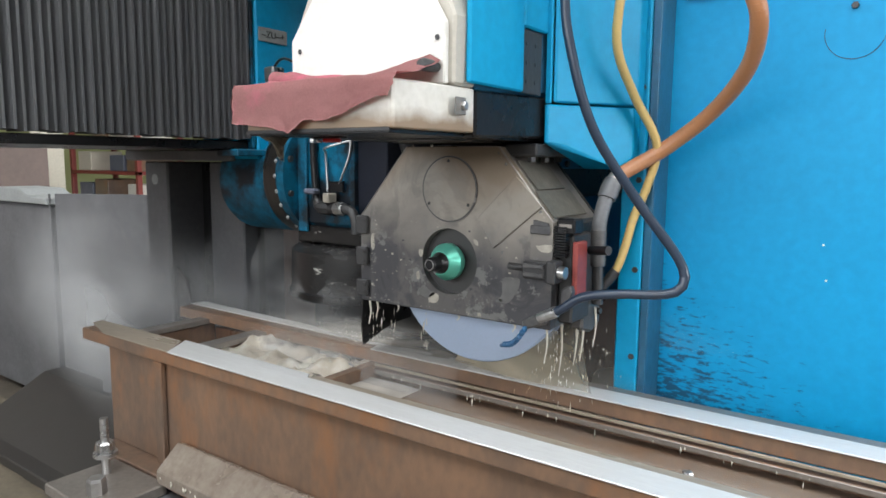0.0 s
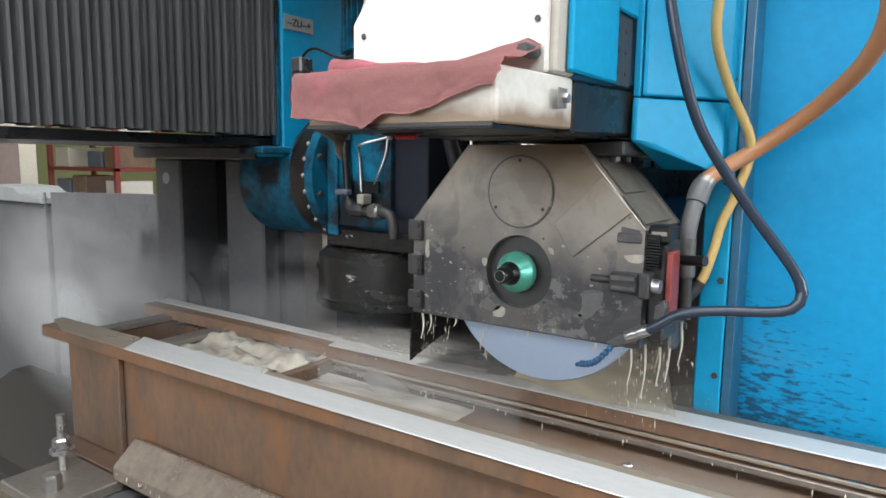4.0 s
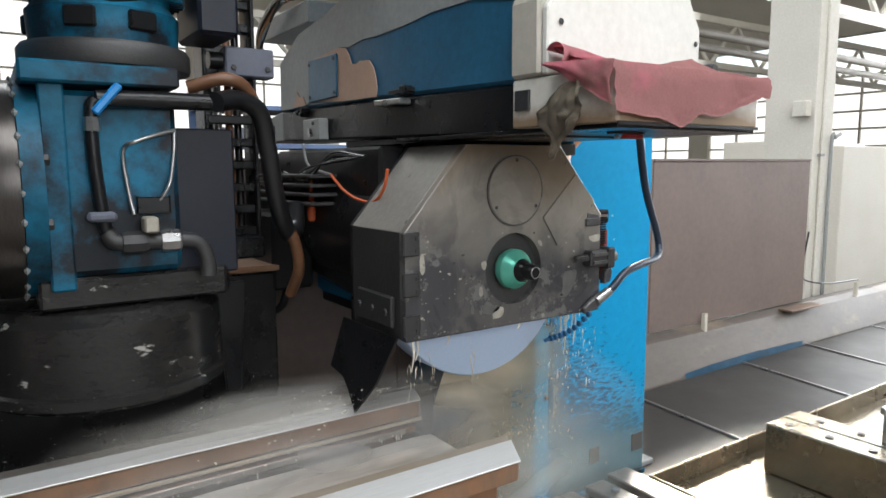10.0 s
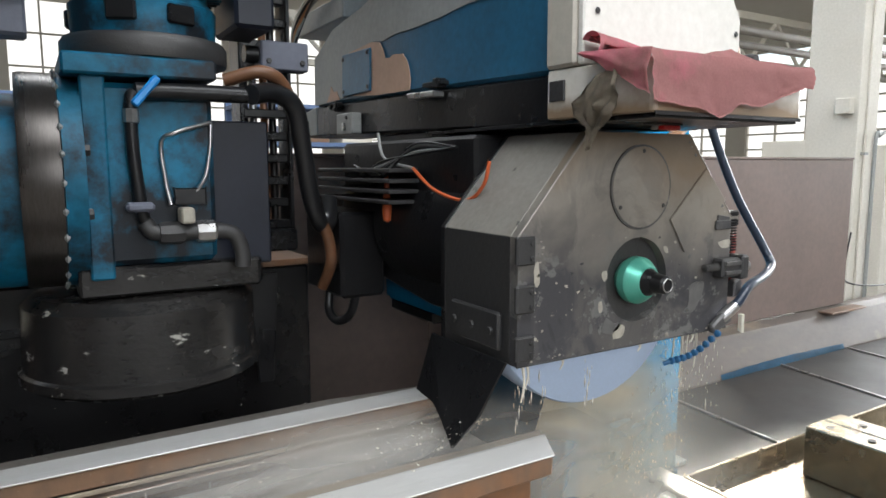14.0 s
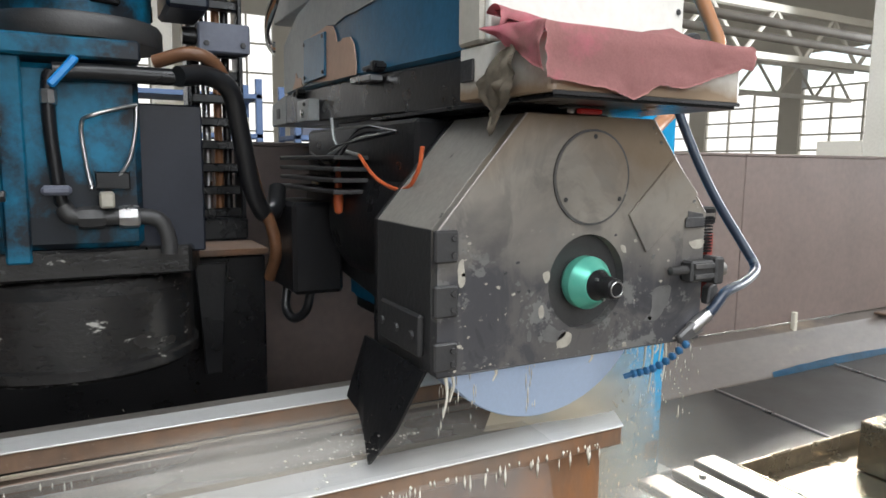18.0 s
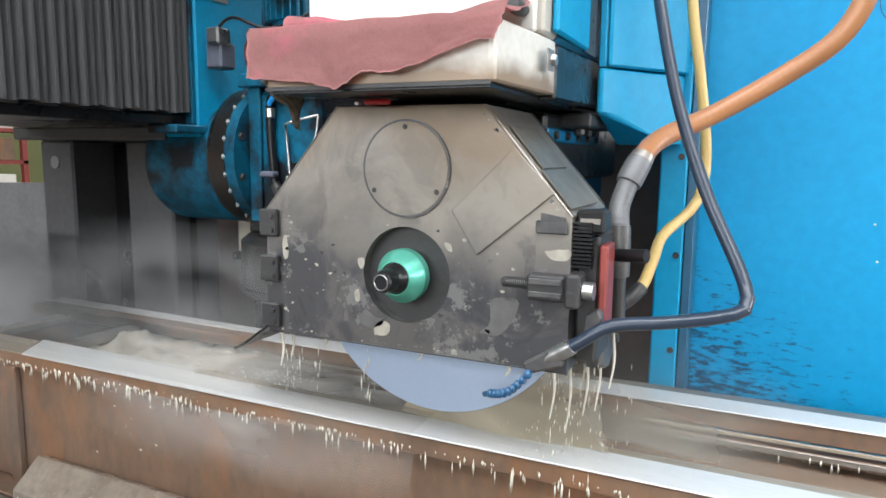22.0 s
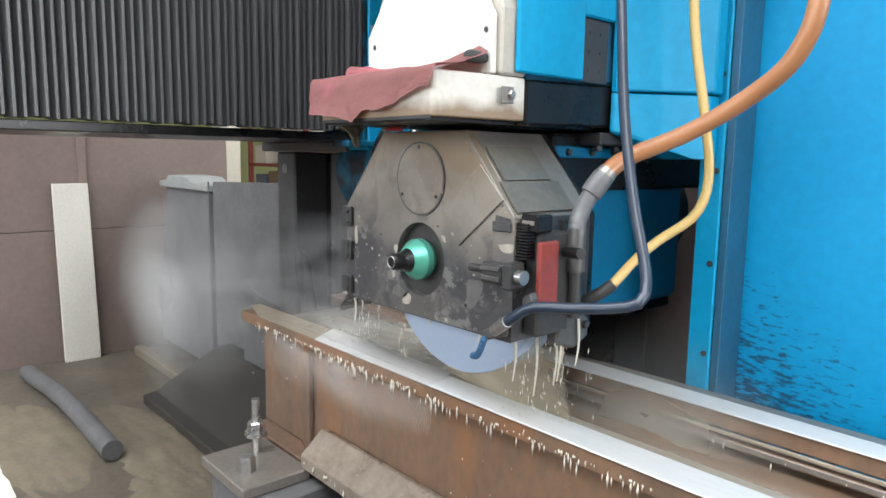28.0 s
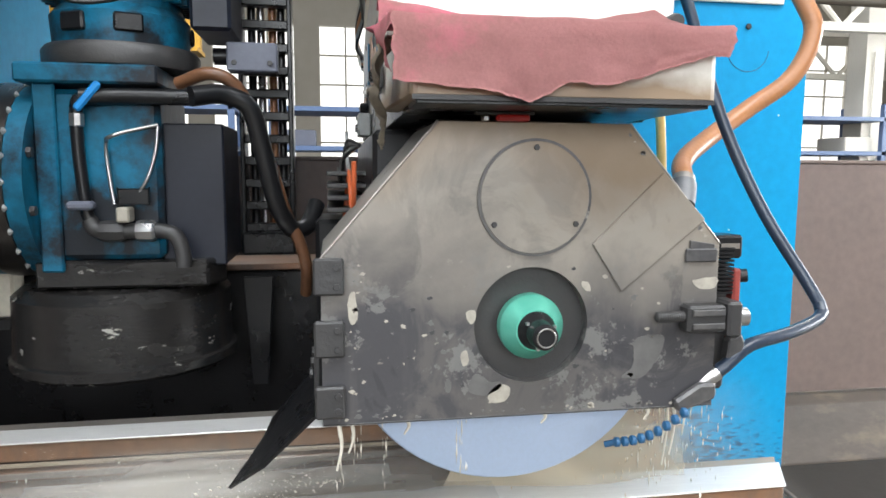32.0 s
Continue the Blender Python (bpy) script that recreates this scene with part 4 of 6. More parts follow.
# west leg and sheet covers
leg = machine("gantry_leg", "dark oily steel leg under the crossbeam", "leg")
part("cap", box(-2.86, -2.1, 1.66, 1.98, 1.61, 1.655, 0.006), LEG, leg)
part("front_post", box(-2.74, -2.57, 1.68, 1.95, 0.42, 1.608, 0.008), LEG, leg)
part("back_post", box(-2.42, -2.2, 1.78, 2.0, 0.42, 1.608, 0.008), LEG, leg)
part("web", box(-2.57, -2.2, 1.85, 1.89, 0.42, 1.605, 0.003), BLACK, leg)
part("brace", prism([(-2.57, 0.42), (-2.3, 0.42), (-2.5, 1.1), (-2.57, 1.15)], "y", 1.7, 1.72, 0.003), BLACK, leg)
part("rear_box", box(-2.13, -1.19, 2.1, 2.3, 0.42, 1.3, 0.006), BLACK, leg)
part("rear_box_top", box(-2.14, -1.18, 2.09, 2.31, 1.302, 1.32, 0.003), RUST, leg)
part("ledge", box(-2.14, -1.9, 2.0, 2.1, 1.17, 1.199, 0.003), BLACK, leg)
part("mark", lathe([(0.022, 0), (0.024, -0.003), (0.005, -0.004)], "y", (-2.66, 1.68, 1.53), 9), GREY_PAINT, leg)

cov = machine("way_shield", "grey oily sheet-metal shield boxes at the leg", "shield")
part("panel", prism([(-4.33, 0.1), (-2.75, 0.3), (-2.75, 1.44), (-3.47, 1.424), (-4.33, 1.40)], "y", 2.02, 2.04, 0.003), COVER, cov)
part("side_box", prism([(-5.45, 0.05), (-4.36, 0.05), (-4.35, 1.32), (-5.2, 1.32)], "y", 2.0, 2.3, 0.012), COVER, cov)
part("fold_seam", box(-4.35, -4.335, 1.99, 2.0, 0.1, 1.4, 0.002), COVER, cov)
part("cap_box", prism([(-5.25, 1.33), (-4.33, 1.33), (-4.35, 1.37), (-4.6, 1.385), (-4.68, 1.42), (-5.05, 1.425), (-5.12, 1.385), (-5.25, 1.375)], "y", 1.97, 2.25, 0.006), GREY_PAINT, cov)
part("kick_plate", prism([(-3.7, 0.1), (-2.75, 0.2), (-2.75, 0.6), (-3.7, 0.8)], "y", 1.93, 1.945, 0.003), COVER, cov)

# ---------- vertical grinding head ----------
vh = machine("vertical_grinding_head", "blue cast vertical grinding head with motor and cup-wheel guard", "grinding head")
VX, VY = -1.642, 1.86
part("arm_cylinder", lathe([(0.05, -2.2), (0.19, -2.2), (0.2, -2.18), (0.2, -1.9), (0.05, -1.9)], "x", (0, 1.86, 1.54), 40), BLUE_OLD, vh)
part("swivel_ring", lathe([(0.05, -1.9), (0.222, -1.9), (0.225, -1.89), (0.225, -1.83), (0.05, -1.83)], "x", (0, 1.86, 1.56), 48), TURNED, vh, "bare turned steel ring")
part("flange", lathe([(0.05, -1.828), (0.225, -1.828), (0.225, -1.79), (0.05, -1.79)], "x", (0, 1.86, 1.56), 48), BLUE_OLD, vh)
for k in range(10):
    a = 2 * math.pi * (k + 0.5) / 10
    part("flange_bolt", bolt((-1.79, 1.86 + 0.2 * math.cos(a), 1.56 + 0.2 * math.sin(a)), "x", 0.012, 0.01), DARK, vh)
for k in range(26):
    a = 2 * math.pi * k / 26
    part("weld_bead", lathe([(0.003, -1.834), (0.009, -1.83), (0.003, -1.824)], "x", (0, 1.86 + 0.226 * math.cos(a), 1.56 + 0.226 * math.sin(a)), 6), GREY_PAINT, vh)
part("casting", prism([(-1.79, 1.385), (-1.535, 1.385), (-1.535, 1.76), (-1.76, 1.76), (-1.79, 1.70)], "y", 1.72, 2.0, 0.012), BLUE_OLD, vh)
part("side_rib", prism([(-1.79, 1.36), (-1.745, 1.36), (-1.745, 1.77), (-1.79, 1.77)], "y", 1.704, 1.718, 0.004), BLUE_OLD, vh)
part("top_plate", box(-1.82, -1.53, 1.69, 2.02, 1.77, 1.812, 0.005), BLUE_OLD, vh)
motor = part("motor_body", lathe([(0.05, 1.865), (0.148, 1.865), (0.152, 1.93), (0.135, 1.95), (0.135, 2.45), (0.05, 2.45)], "z", (VX, VY, 0), 40), BLUE_OLD, vh)
part("motor_flange", lathe([(0.05, 1.814), (0.17, 1.814), (0.172, 1.82), (0.172, 1.852), (0.165, 1.862), (0.05, 1.862)], "z", (VX, VY, 0), 48), DARK, motor)
for k in range(40):
    a = 2 * math.pi * k / 40
    fin = box(0.136, 0.166, -0.0025, 0.0025, 1.965, 2.43, 0)
    bmesh.ops.transform(fin, matrix=pose(VX, VY, 0, 0, 0, math.degrees(a)), verts=fin.verts)
    part("cooling_fin", fin, BLUE_OLD, motor)
for a in (-115, -70, 20, 160):
    w = box(0.14, 0.157, -0.03, 0.03, 1.885, 1.925, 0.004)
    bmesh.ops.transform(w, matrix=pose(VX, VY, 0, 0, 0, a), verts=w.verts)
    part("vent_window", w, BLACK, motor)
part("terminal_box", box(-1.47, -1.38, 1.75, 1.95, 1.9, 2.12, 0.008), NAVY, vh)
part("spindle_collar", prism([(VX - 0.17, 1.72), (VX + 0.2, 1.72), (VX + 0.23, 1.8), (VX + 0.2, 2.0), (VX - 0.17, 2.0)], "z", 1.32, 1.383, 0.006), WET_BLACK, vh)
part("wheel_hood", lathe([(0.05, 1.318), (0.15, 1.318), (0.225, 1.312), (0.25, 1.29), (0.254, 1.15), (0.262, 1.145), (0.262, 1.125), (0.25, 1.115), (0.23, 1.128), (0.05, 1.14)], "z", (VX - 0.03, 1.9, 0), 64), WET_BLACK, vh, "scuffed black cup-wheel hood")
part("drop_shield", prism([(-1.4, 1.3), (-1.32, 1.3), (-1.34, 1.0), (-1.38, 1.0)], "y", 1.98, 1.99, 0.002), BLACK, vh)
part("dark_cabinet", box(-1.548, -1.405, 1.752, 2.0, 1.365, 1.692, 0.004), NAVY, vh, "navy sheet-metal box")
part("coolant_pipe", tube([(-1.69, 1.7, 1.742), (-1.6, 1.705, 1.745), (-1.46, 1.705, 1.745)], 0.018, 14, 4), BLACK, vh)
part("drop_pipe", tube([(-1.69, 1.7, 1.74), (-1.70, 1.7, 1.72), (-1.70, 1.7, 1.62), (-1.69, 1.7, 1.5), (-1.685, 1.7, 1.478)], 0.013, 14, 5), BLACK, vh)
part("lower_pipe", tube([(-1.685, 1.7, 1.475), (-1.67, 1.695, 1.455), (-1.62, 1.69, 1.452), (-1.54, 1.69, 1.452), (-1.505, 1.69, 1.44), (-1.49, 1.69, 1.40), (-1.49, 1.69, 1.37)], 0.017, 14, 6), DARK, vh)
part("union_nut", lathe([(0.022, -1.66), (0.024, -1.65), (0.024, -1.62), (0.02, -1.61)], "x", (0, 1.69, 1.452), 8), DARK, vh)
part("union_nut", lathe([(0.022, -1.585), (0.024, -1.575), (0.024, -1.55), (0.02, -1.545)], "x", (0, 1.69, 1.452), 8), STEEL, vh)
part("valve_body", lathe([(0.01, 1.675), (0.0155, 1.68), (0.0155, 1.705), (0.01, 1.71)], "z", (-1.7, 1.7, 0), 8), STEEL, vh)
lv = box(-0.038, 0.038, -0.006, 0.006, -0.0085, 0.0085, 0.004)
bmesh.ops.transform(lv, matrix=pose(-1.672, 1.685, 1.742, 0, -50, 0), verts=lv.verts)
part("valve_lever", lv, BRIGHT_BLUE, vh, "bright blue valve lever")
part("clamp", box(-1.722, -1.668, 1.665, 1.7, 1.499, 1.518, 0.006), SLATE, vh)
part("brass_block", box(-1.62, -1.592, 1.66, 1.705, 1.472, 1.505, 0.004), BRASS, vh)
part("black_connector", box(-1.625, -1.56, 1.705, 1.7, 1.51, 1.545, 0.005), BLACK, vh)
part("steel_line", tube([(-1.632, 1.7, 1.51), (-1.64, 1.705, 1.56), (-1.645, 1.705, 1.64), (-1.62, 1.68, 1.66), (-1.54, 1.72, 1.685)], 0.0045, 8, 6), STEEL, vh)
part("steel_line", tube([(-1.585, 1.705, 1.53), (-1.56, 1.7, 1.57), (-1.545, 1.715, 1.63), (-1.54, 1.72, 1.683)], 0.004, 8, 6), STEEL, vh)
part("solenoid_valve", box(-1.93, -1.87, 1.68, 1.75, 1.83, 1.91, 0.006), SLATE, vh)
part("solenoid_cap", box(-1.91, -1.86, 1.66, 1.72, 1.9, 1.95, 0.006), STEEL, vh)
part("motor_cable", tube([(-1.9, 1.69, 1.94), (-1.8, 1.66, 1.97), (-1.66, 1.66, 1.93), (-1.5, 1.68, 1.98), (-1.42, 1.72, 2.05)], 0.005, 8, 8), BLACK_HOSE, vh)
part("black_hose", tube([(-1.46, 1.68, 1.745), (-1.4, 1.72, 1.755), (-1.345, 1.74, 1.73), (-1.32, 1.76, 1.64), (-1.295, 1.78, 1.52), (-1.27, 1.8, 1.46), (-1.25, 1.82, 1.44), (-1.22, 1.85, 1.45), (-1.2, 1.9, 1.5)], 0.022, 14, 8), BLACK_HOSE, vh)
part("brown_hose", tube([(-1.5, 1.75, 1.78), (-1.42, 1.72, 1.80), (-1.36, 1.74, 1.76), (-1.31, 1.78, 1.62), (-1.27, 1.8, 1.48), (-1.24, 1.81, 1.41), (-1.225, 1.83, 1.34), (-1.23, 1.88, 1.27)], 0.015, 12, 8), BROWN_HOSE, vh)

ch = machine("cable_chain", "black plastic cable chain hanging with hoses inside", "cable chain")
for k in range(15):
    part("link", box(-1.392, -1.268, 2.015, 2.05, 1.42 + 0.06 * k, 1.443 + 0.06 * k, 0.003), BLACK, ch)
for x in (-1.4, -1.272):
    part("side_band", box(x, x + 0.012, 2.0, 2.09, 1.38, 2.34, 0.003), BLACK, ch)
for k, x in enumerate((-1.37, -1.345, -1.315, -1.292)):
    part("inner_hose", tube([(x, 2.075, 1.42), (x, 2.075, 1.9), (x, 2.075, 2.34)], 0.011, 8, 2), (BLACK_HOSE, STEEL, ORANGE, BLACK_HOSE)[k], ch)
part("bracket_box", box(-1.4, -1.283, 1.8, 1.85, 1.818, 1.886, 0.004), SLATE, ch, "slate-blue bracket box")
for x in (-1.382, -1.3):
    part("bracket_screw", bolt((x, 1.8, 1.838), "y", 0.007, -0.006), DARK, ch)
part("bracket_arm", box(-1.36, -1.3, 1.851, 2.0, 1.84, 1.87, 0.003), SLATE, ch)
part("roller", lathe([(0.02, -1.432), (0.02, -1.401)], "x", (0, 1.83, 1.855), 14), BLACK, ch)
part("end_clamp", box(-1.4, -1.26, 1.98, 2.08, 1.36, 1.42, 0.006), BLACK, ch)

# ---------- horizontal wheel head: upper body ----------
wh = machine("wheel_head_body", "blue and grey wheel-head body with black lower band", "wheel head")
part("black_band", prism([(1.142, 1.664), (1.7, 1.678), (2.36, 1.69), (2.36, 1.785), (1.7, 1.772), (1.142, 1.755)], "x", -1.05, -0.662, 0.005), BLACK, wh)
part("upper_body", prism([(1.142, 1.757), (1.7, 1.774), (2.37, 1.787), (2.364, 1.942), (2.204, 2.01), (1.987, 2.037), (1.7, 2.1), (1.142, 2.4)], "x", -1.05, -0.662, 0.008), BLUE_GREY, wh)
part("grey_edge", prism([(1.144, 1.903), (1.3, 1.935), (1.45, 1.938), (1.56, 1.93), (1.7, 1.927), (1.78, 1.93), (1.856, 1.922), (1.92, 1.93), (2.08, 1.922), (2.08, 1.8), (2.2, 1.79), (2.368, 1.79), (2.362, 1.94), (2.203, 2.008), (1.986, 2.035), (1.699, 2.098), (1.144, 2.396)], "x", -1.0535, -1.0505, 0), GREY_PAINT, wh)
edge = [(2.08, 1.797), (2.08, 1.921), (1.98, 1.926), (1.919, 1.929), (1.872, 1.921), (1.85, 1.9), (1.838, 1.876), (1.81, 1.872), (1.79, 1.877), (1.74, 1.872), (1.715, 1.852), (1.704, 1.826), (1.7, 1.8), (1.704, 1.779), (1.897, 1.783)]
part("bare_patch", prism([(y + 0.004 * noise.noise((k * 1.3, 2, 0)), z + 0.004 * noise.noise((k * 1.7, 5, 0))) for k, (y, z) in enumerate(edge)], "x", -1.0565, -1.0542, 0), PINK_FILL, wh)
part("bare_patch", prism([(2.257, 1.792), (2.23, 1.815), (2.218, 1.838), (2.2, 1.82), (2.172, 1.819), (2.153, 1.792)], "x", -1.0565, -1.0542, 0), PINK_FILL, wh)
part("access_plate", prism([(2.11, 1.918), (1.918, 1.914), (1.921, 1.798), (2.115, 1.796)], "x", -1.063, -1.057, 0.002), BLUE_GREY, wh)
for y in (1.932, 2.1):
    for z in (1.81, 1.903):
        part("plate_screw", bolt((-1.063, y, z), "x", 0.006, -0.004), DARK, wh)
part("tail_block", prism([(2.362, 1.69), (2.553, 1.69), (2.545, 1.765), (2.38, 1.786), (2.362, 1.786)], "x", -1.05, -0.8, 0.004), GREY_PAINT, wh)
part("tail_slot", box(-1.053, -1.0505, 2.44, 2.475, 1.712, 1.745, 0), DARK, wh)
part("limit_switch", prism([(1.67, 1.766), (1.541, 1.762), (1.541, 1.747), (1.662, 1.75)], "x", -1.085, -1.053, 0.003), STEEL, wh)
part("limit_arm", box(-1.078, -1.053, 1.52, 1.605, 1.774, 1.784, 0.002), BLACK, wh)
part("limit_cap", box(-1.082, -1.053, 1.53, 1.55, 1.768, 1.79, 0.003), BLACK, wh)
part("switch_block", box(-1.085, -1.052, 2.0, 2.112, 1.682, 1.744, 0.003), GREY_PAINT, wh, "grey cast switch block")
part("switch_bolt", bolt((-1.085, 2.05, 1.705), "x", 0.013, -0.008), STEEL, wh)
part("switch_bolt", bolt((-1.085, 2.03, 1.73), "x", 0.006, -0.006), DARK, wh)
for y, z in ((2.19, 1.772), (2.15, 1.776), (2.16, 1.765)):
    part("pipe_stub", lathe([(0.004, -1.075), (0.009, -1.072), (0.009, -1.05), (0.004, -1.05)], "x", (0, y, z), 10), BLACK, wh)
part("cable_tray", box(-1.02, -0.9, 2.2, 2.62, 2.05, 2.12, 0.004), GREY_PAINT, wh)
for k in range(5):
    part("loom_cable", tube([(-1.03 - 0.008 * k, 2.25 + 0.02 * k, 2.13), (-1.05, 2.35 + 0.03 * k, 2.16 - 0.02 * k), (-1.07, 2.5, 2.08 - 0.02 * k), (-1.06 + 0.01 * k, 2.56 + 0.02 * k, 1.98), (-1.05, 2.5, 1.93 + 0.01 * k)], 0.005, 7, 6), (HALL_WHITE, BLACK_HOSE, ORANGE, GREY_PAINT, BLACK_HOSE)[k], wh)
part("front_panel_blue", box(-0.66, -0.648, 1.1, 1.31, 1.765, 2.5, 0.004), BLUE, wh)
part("recess_plate", box(-0.662, -0.657, 1.312, 1.405, 1.765, 1.9, 0.001), DARK, wh, "dark perforated plate in a recess")
for iz in range(3):
    for iy in range(2):
        part("plate_hole", lathe([(0.002, -0.657), (0.005, -0.6565), (0.003, -0.6555)], "x", (0, 1.335 + 0.04 * iy, 1.79 + 0.04 * iz), 8), BLACK, wh)
part("panel_over_recess", box(-0.66, -0.648, 1.311, 1.42, 1.902, 2.5, 0.004), BLUE, wh)
sk = bmesh.new()
rim = [(-0.655, 1.421, 1.66), (-0.645, 1.421, 1.66), (-0.62, 1.458, 1.655), (-0.535, 1.582, 1.6), (-0.513, 1.613, 1.6), (-0.513, 1.655, 1.6), (-0.655, 1.655, 1.6)]
low, high = [sk.verts.new(p) for p in rim], [sk.verts.new((x, y, 1.748)) for x, y, z in rim]
for k in range(7):
    sk.faces.new((low[k], low[(k + 1) % 7], high[(k + 1) % 7], high[k]))
sk.faces.new(high)
for k in range(1, 6):
    sk.faces.new((low[0], low[k + 1], low[k]))
bmesh.ops.recalc_face_normals(sk, faces=sk.faces)
soften(sk, 0.003)
part("side_block", sk, BLUE, wh)
part("upper_block", prism([(-0.64, 1.43), (-0.632, 1.43), (-0.505, 1.613), (-0.505, 1.655), (-0.64, 1.655)], "z", 1.752, 2.5, 0.005), BLUE, wh)
part("corner_web", box(-0.654, -0.64, 1.421, 1.43, 1.75, 2.5, 0.002), BLUE, wh)
part("slide_base", box(-0.745, -0.66, 1.4, 1.62, 1.63, 1.659, 0.004), DARK, wh)
for y in (1.43, 1.5, 1.57):
    part("slide_bolt", bolt((-0.69, y, 1.63), "z", 0.011, -0.014), DARK, wh)
part("slide_way", box(-1.0, -0.75, 1.15, 2.0, 1.66, 1.678, 0.003), BLACK, wh)

cw = machine("white_hood", "cream-white sheet hood over the wheel head", "hood")
part("tray", prism([(-1.068, 0.916), (-1.062, 0.91), (-0.688, 0.91), (-0.682, 0.915), (-0.664, 1.106), (-0.664, 1.14), (-1.085, 1.14)], "z", 1.672, 1.757, 0.003), STAINED_WHITE, cw)
part("hood_front", prism([(-1.084, 1.76), (-0.672, 1.76), (-0.672, 1.872), (-0.745, 1.99), (-0.99, 1.99), (-1.084, 1.872)], "y", 1.05, 1.065, 0.003), WHITE, cw)
part("hood_body", prism([(-1.09, 1.759), (-0.662, 1.759), (-0.66, 1.885), (-0.735, 2.06), (-1.0, 2.06), (-1.09, 1.885)], "y", 1.066, 1.14, 0.005), SHADED_WHITE, cw)
for x, z in ((-1.055, 1.848), (-0.688, 1.844), (-0.95, 1.972), (-0.78, 1.972)):
    part("screw", bolt((x, 1.05, z), "y", 0.006, -0.003), DARK, cw)
part("side_recess", box(-1.0905, -1.0855, 1.09, 1.128, 1.702, 1.737, 0.001), DARK, cw)
# thin dark strip along the tray's lower front edge
part("dark_edge_strip", box(-1.066, -0.686, 0.908, 0.9095, 1.668, 1.674, 0), DARK, cw)
part("latch_recess", box(-0.655, -0.6525, 1.06, 1.095, 1.703, 1.736, 0.002), BARE, cw)
part("latch", bolt((-0.653, 1.085, 1.72), "x", 0.009, 0.008), STEEL, cw)
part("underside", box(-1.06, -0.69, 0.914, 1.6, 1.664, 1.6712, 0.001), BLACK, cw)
part("knob", lathe([(0.009, -0.02), (0.012, -0.012), (0.012, 0.012), (0.009, 0.03)], "y", (-0.69, 1.02, 1.79), 14), DARK, cw)

# ---------- sliding wheel guard with spindle ----------
FY = 1.374
gd = tagged(empty("wheel_guard"), "heavy worn grey steel guard over the grinding wheel", "wheel guard", "travelling gantry")
SLIDE.append(gd)
OUT = [(-1.018, 1.652), (-0.745, 1.652), (-0.600, 1.482), (-0.600, 1.238), (-1.176, 1.238), (-1.176, 1.468)]


def ring_plate(outline, cx, cz, r, y0, y1, seg=48):
    """A plate with a round hole."""
    b = bmesh.new()
    inner = [(cx + r * math.cos(2 * math.pi * k / seg), cz + r * math.sin(2 * math.pi * k / seg)) for k in range(seg)]

    def edge_at(a):
        d = Vector((math.cos(a), math.sin(a)))
        best = None
        for i in range(len(outline)):
            p, q = Vector(outline[i]), Vector(outline[(i + 1) % len(outline)])
            e = q - p
            den = d.x * e.y - d.y * e.x
            if abs(den) < 1e-9:
                continue
            w = p - Vector((cx, cz))
            t = (w.x * e.y - w.y * e.x) / den
            u = (w.x * d.y - w.y * d.x) / den
            if t > 0 and -1e-6 <= u <= 1 + 1e-6 and (best is None or t < best):
                best = t
        return Vector((cx, cz)) + best * d

    angs = sorted([2 * math.pi * k / seg for k in range(seg)] + [math.atan2(p[1] - cz, p[0] - cx) % (2 * math.pi) for p in outline])
    ins = [(cx + r * math.cos(a), cz + r * math.sin(a)) for a in angs]
    outs = [edge_at(a) for a in angs]
    m = len(angs)
    rows = [[b.verts.new((p[0], y, p[1])) for p in pts] for pts, y in ((ins, y0), (outs, y0), (outs, y1), (ins, y1))]
    for k in range(m):
        j = (k + 1) % m
        for a, c in ((0, 1), (1, 2), (2, 3), (3, 0)):
            b.faces.new((rows[a][k], rows[a][j], rows[c][j], rows[c][k]))
    bmesh.ops.remove_doubles(b, verts=b.verts, dist=1e-5)
    bmesh.ops.recalc_face_normals(b, faces=b.faces)
    return smooth(b, 30)


part("front_plate", ring_plate(OUT, -0.883, 1.369, 0.083, FY, FY + 0.022), GUARD_FRONT, gd, "worn grey painted front plate")
sides = [("left_side", 4, 5), ("left_slope", 5, 0), ("top_side", 0, 1), ("right_slope", 1, 2), ("right_side", 2, 3)]
ctr = Vector((-0.888, 1.43))
for nm, i, j in sides:
    p, q = Vector(OUT[i]), Vector(OUT[j])
    pi, qi = p + (ctr - p) * 0.03, q + (ctr - q) * 0.03
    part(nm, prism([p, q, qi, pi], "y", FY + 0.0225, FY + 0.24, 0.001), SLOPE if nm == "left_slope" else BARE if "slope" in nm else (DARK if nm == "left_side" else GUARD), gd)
part("back_plate", prism([p for p in OUT], "y", FY + 0.241, FY + 0.256, 0.001), BLACK, gd)
part("recess_wall", lathe([(0.083, FY + 0.02), (0.083, FY + 0.07), (0.02, FY + 0.072)], "y", (-0.883, 0, 1.369), 48), DARK, gd)
part("cover_joint", lathe([(0.0792, FY - 0.004), (0.0815, FY - 0.004), (0.0815, FY - 0.0005), (0.0792, FY - 0.0005)], "y", (-0.882, 0, 1.549), 64), GUARD, gd)
part("round_cover", lathe([(0.01, FY - 0.005), (0.077, FY - 0.005), (0.079, FY - 0.002), (0.079, FY - 0.0005), (0.01, FY - 0.0005)], "y", (-0.882, 0, 1.549), 64), GUARD_FRONT, gd, "round bare steel cover plate")
for a in (90, 212, 328):
    part("cover_screw", bolt((-0.882 + 0.069 * math.cos(radians(a)), FY - 0.005, 1.549 + 0.069 * math.sin(radians(a))), "y", 0.0045, -0.003), DARK, gd)
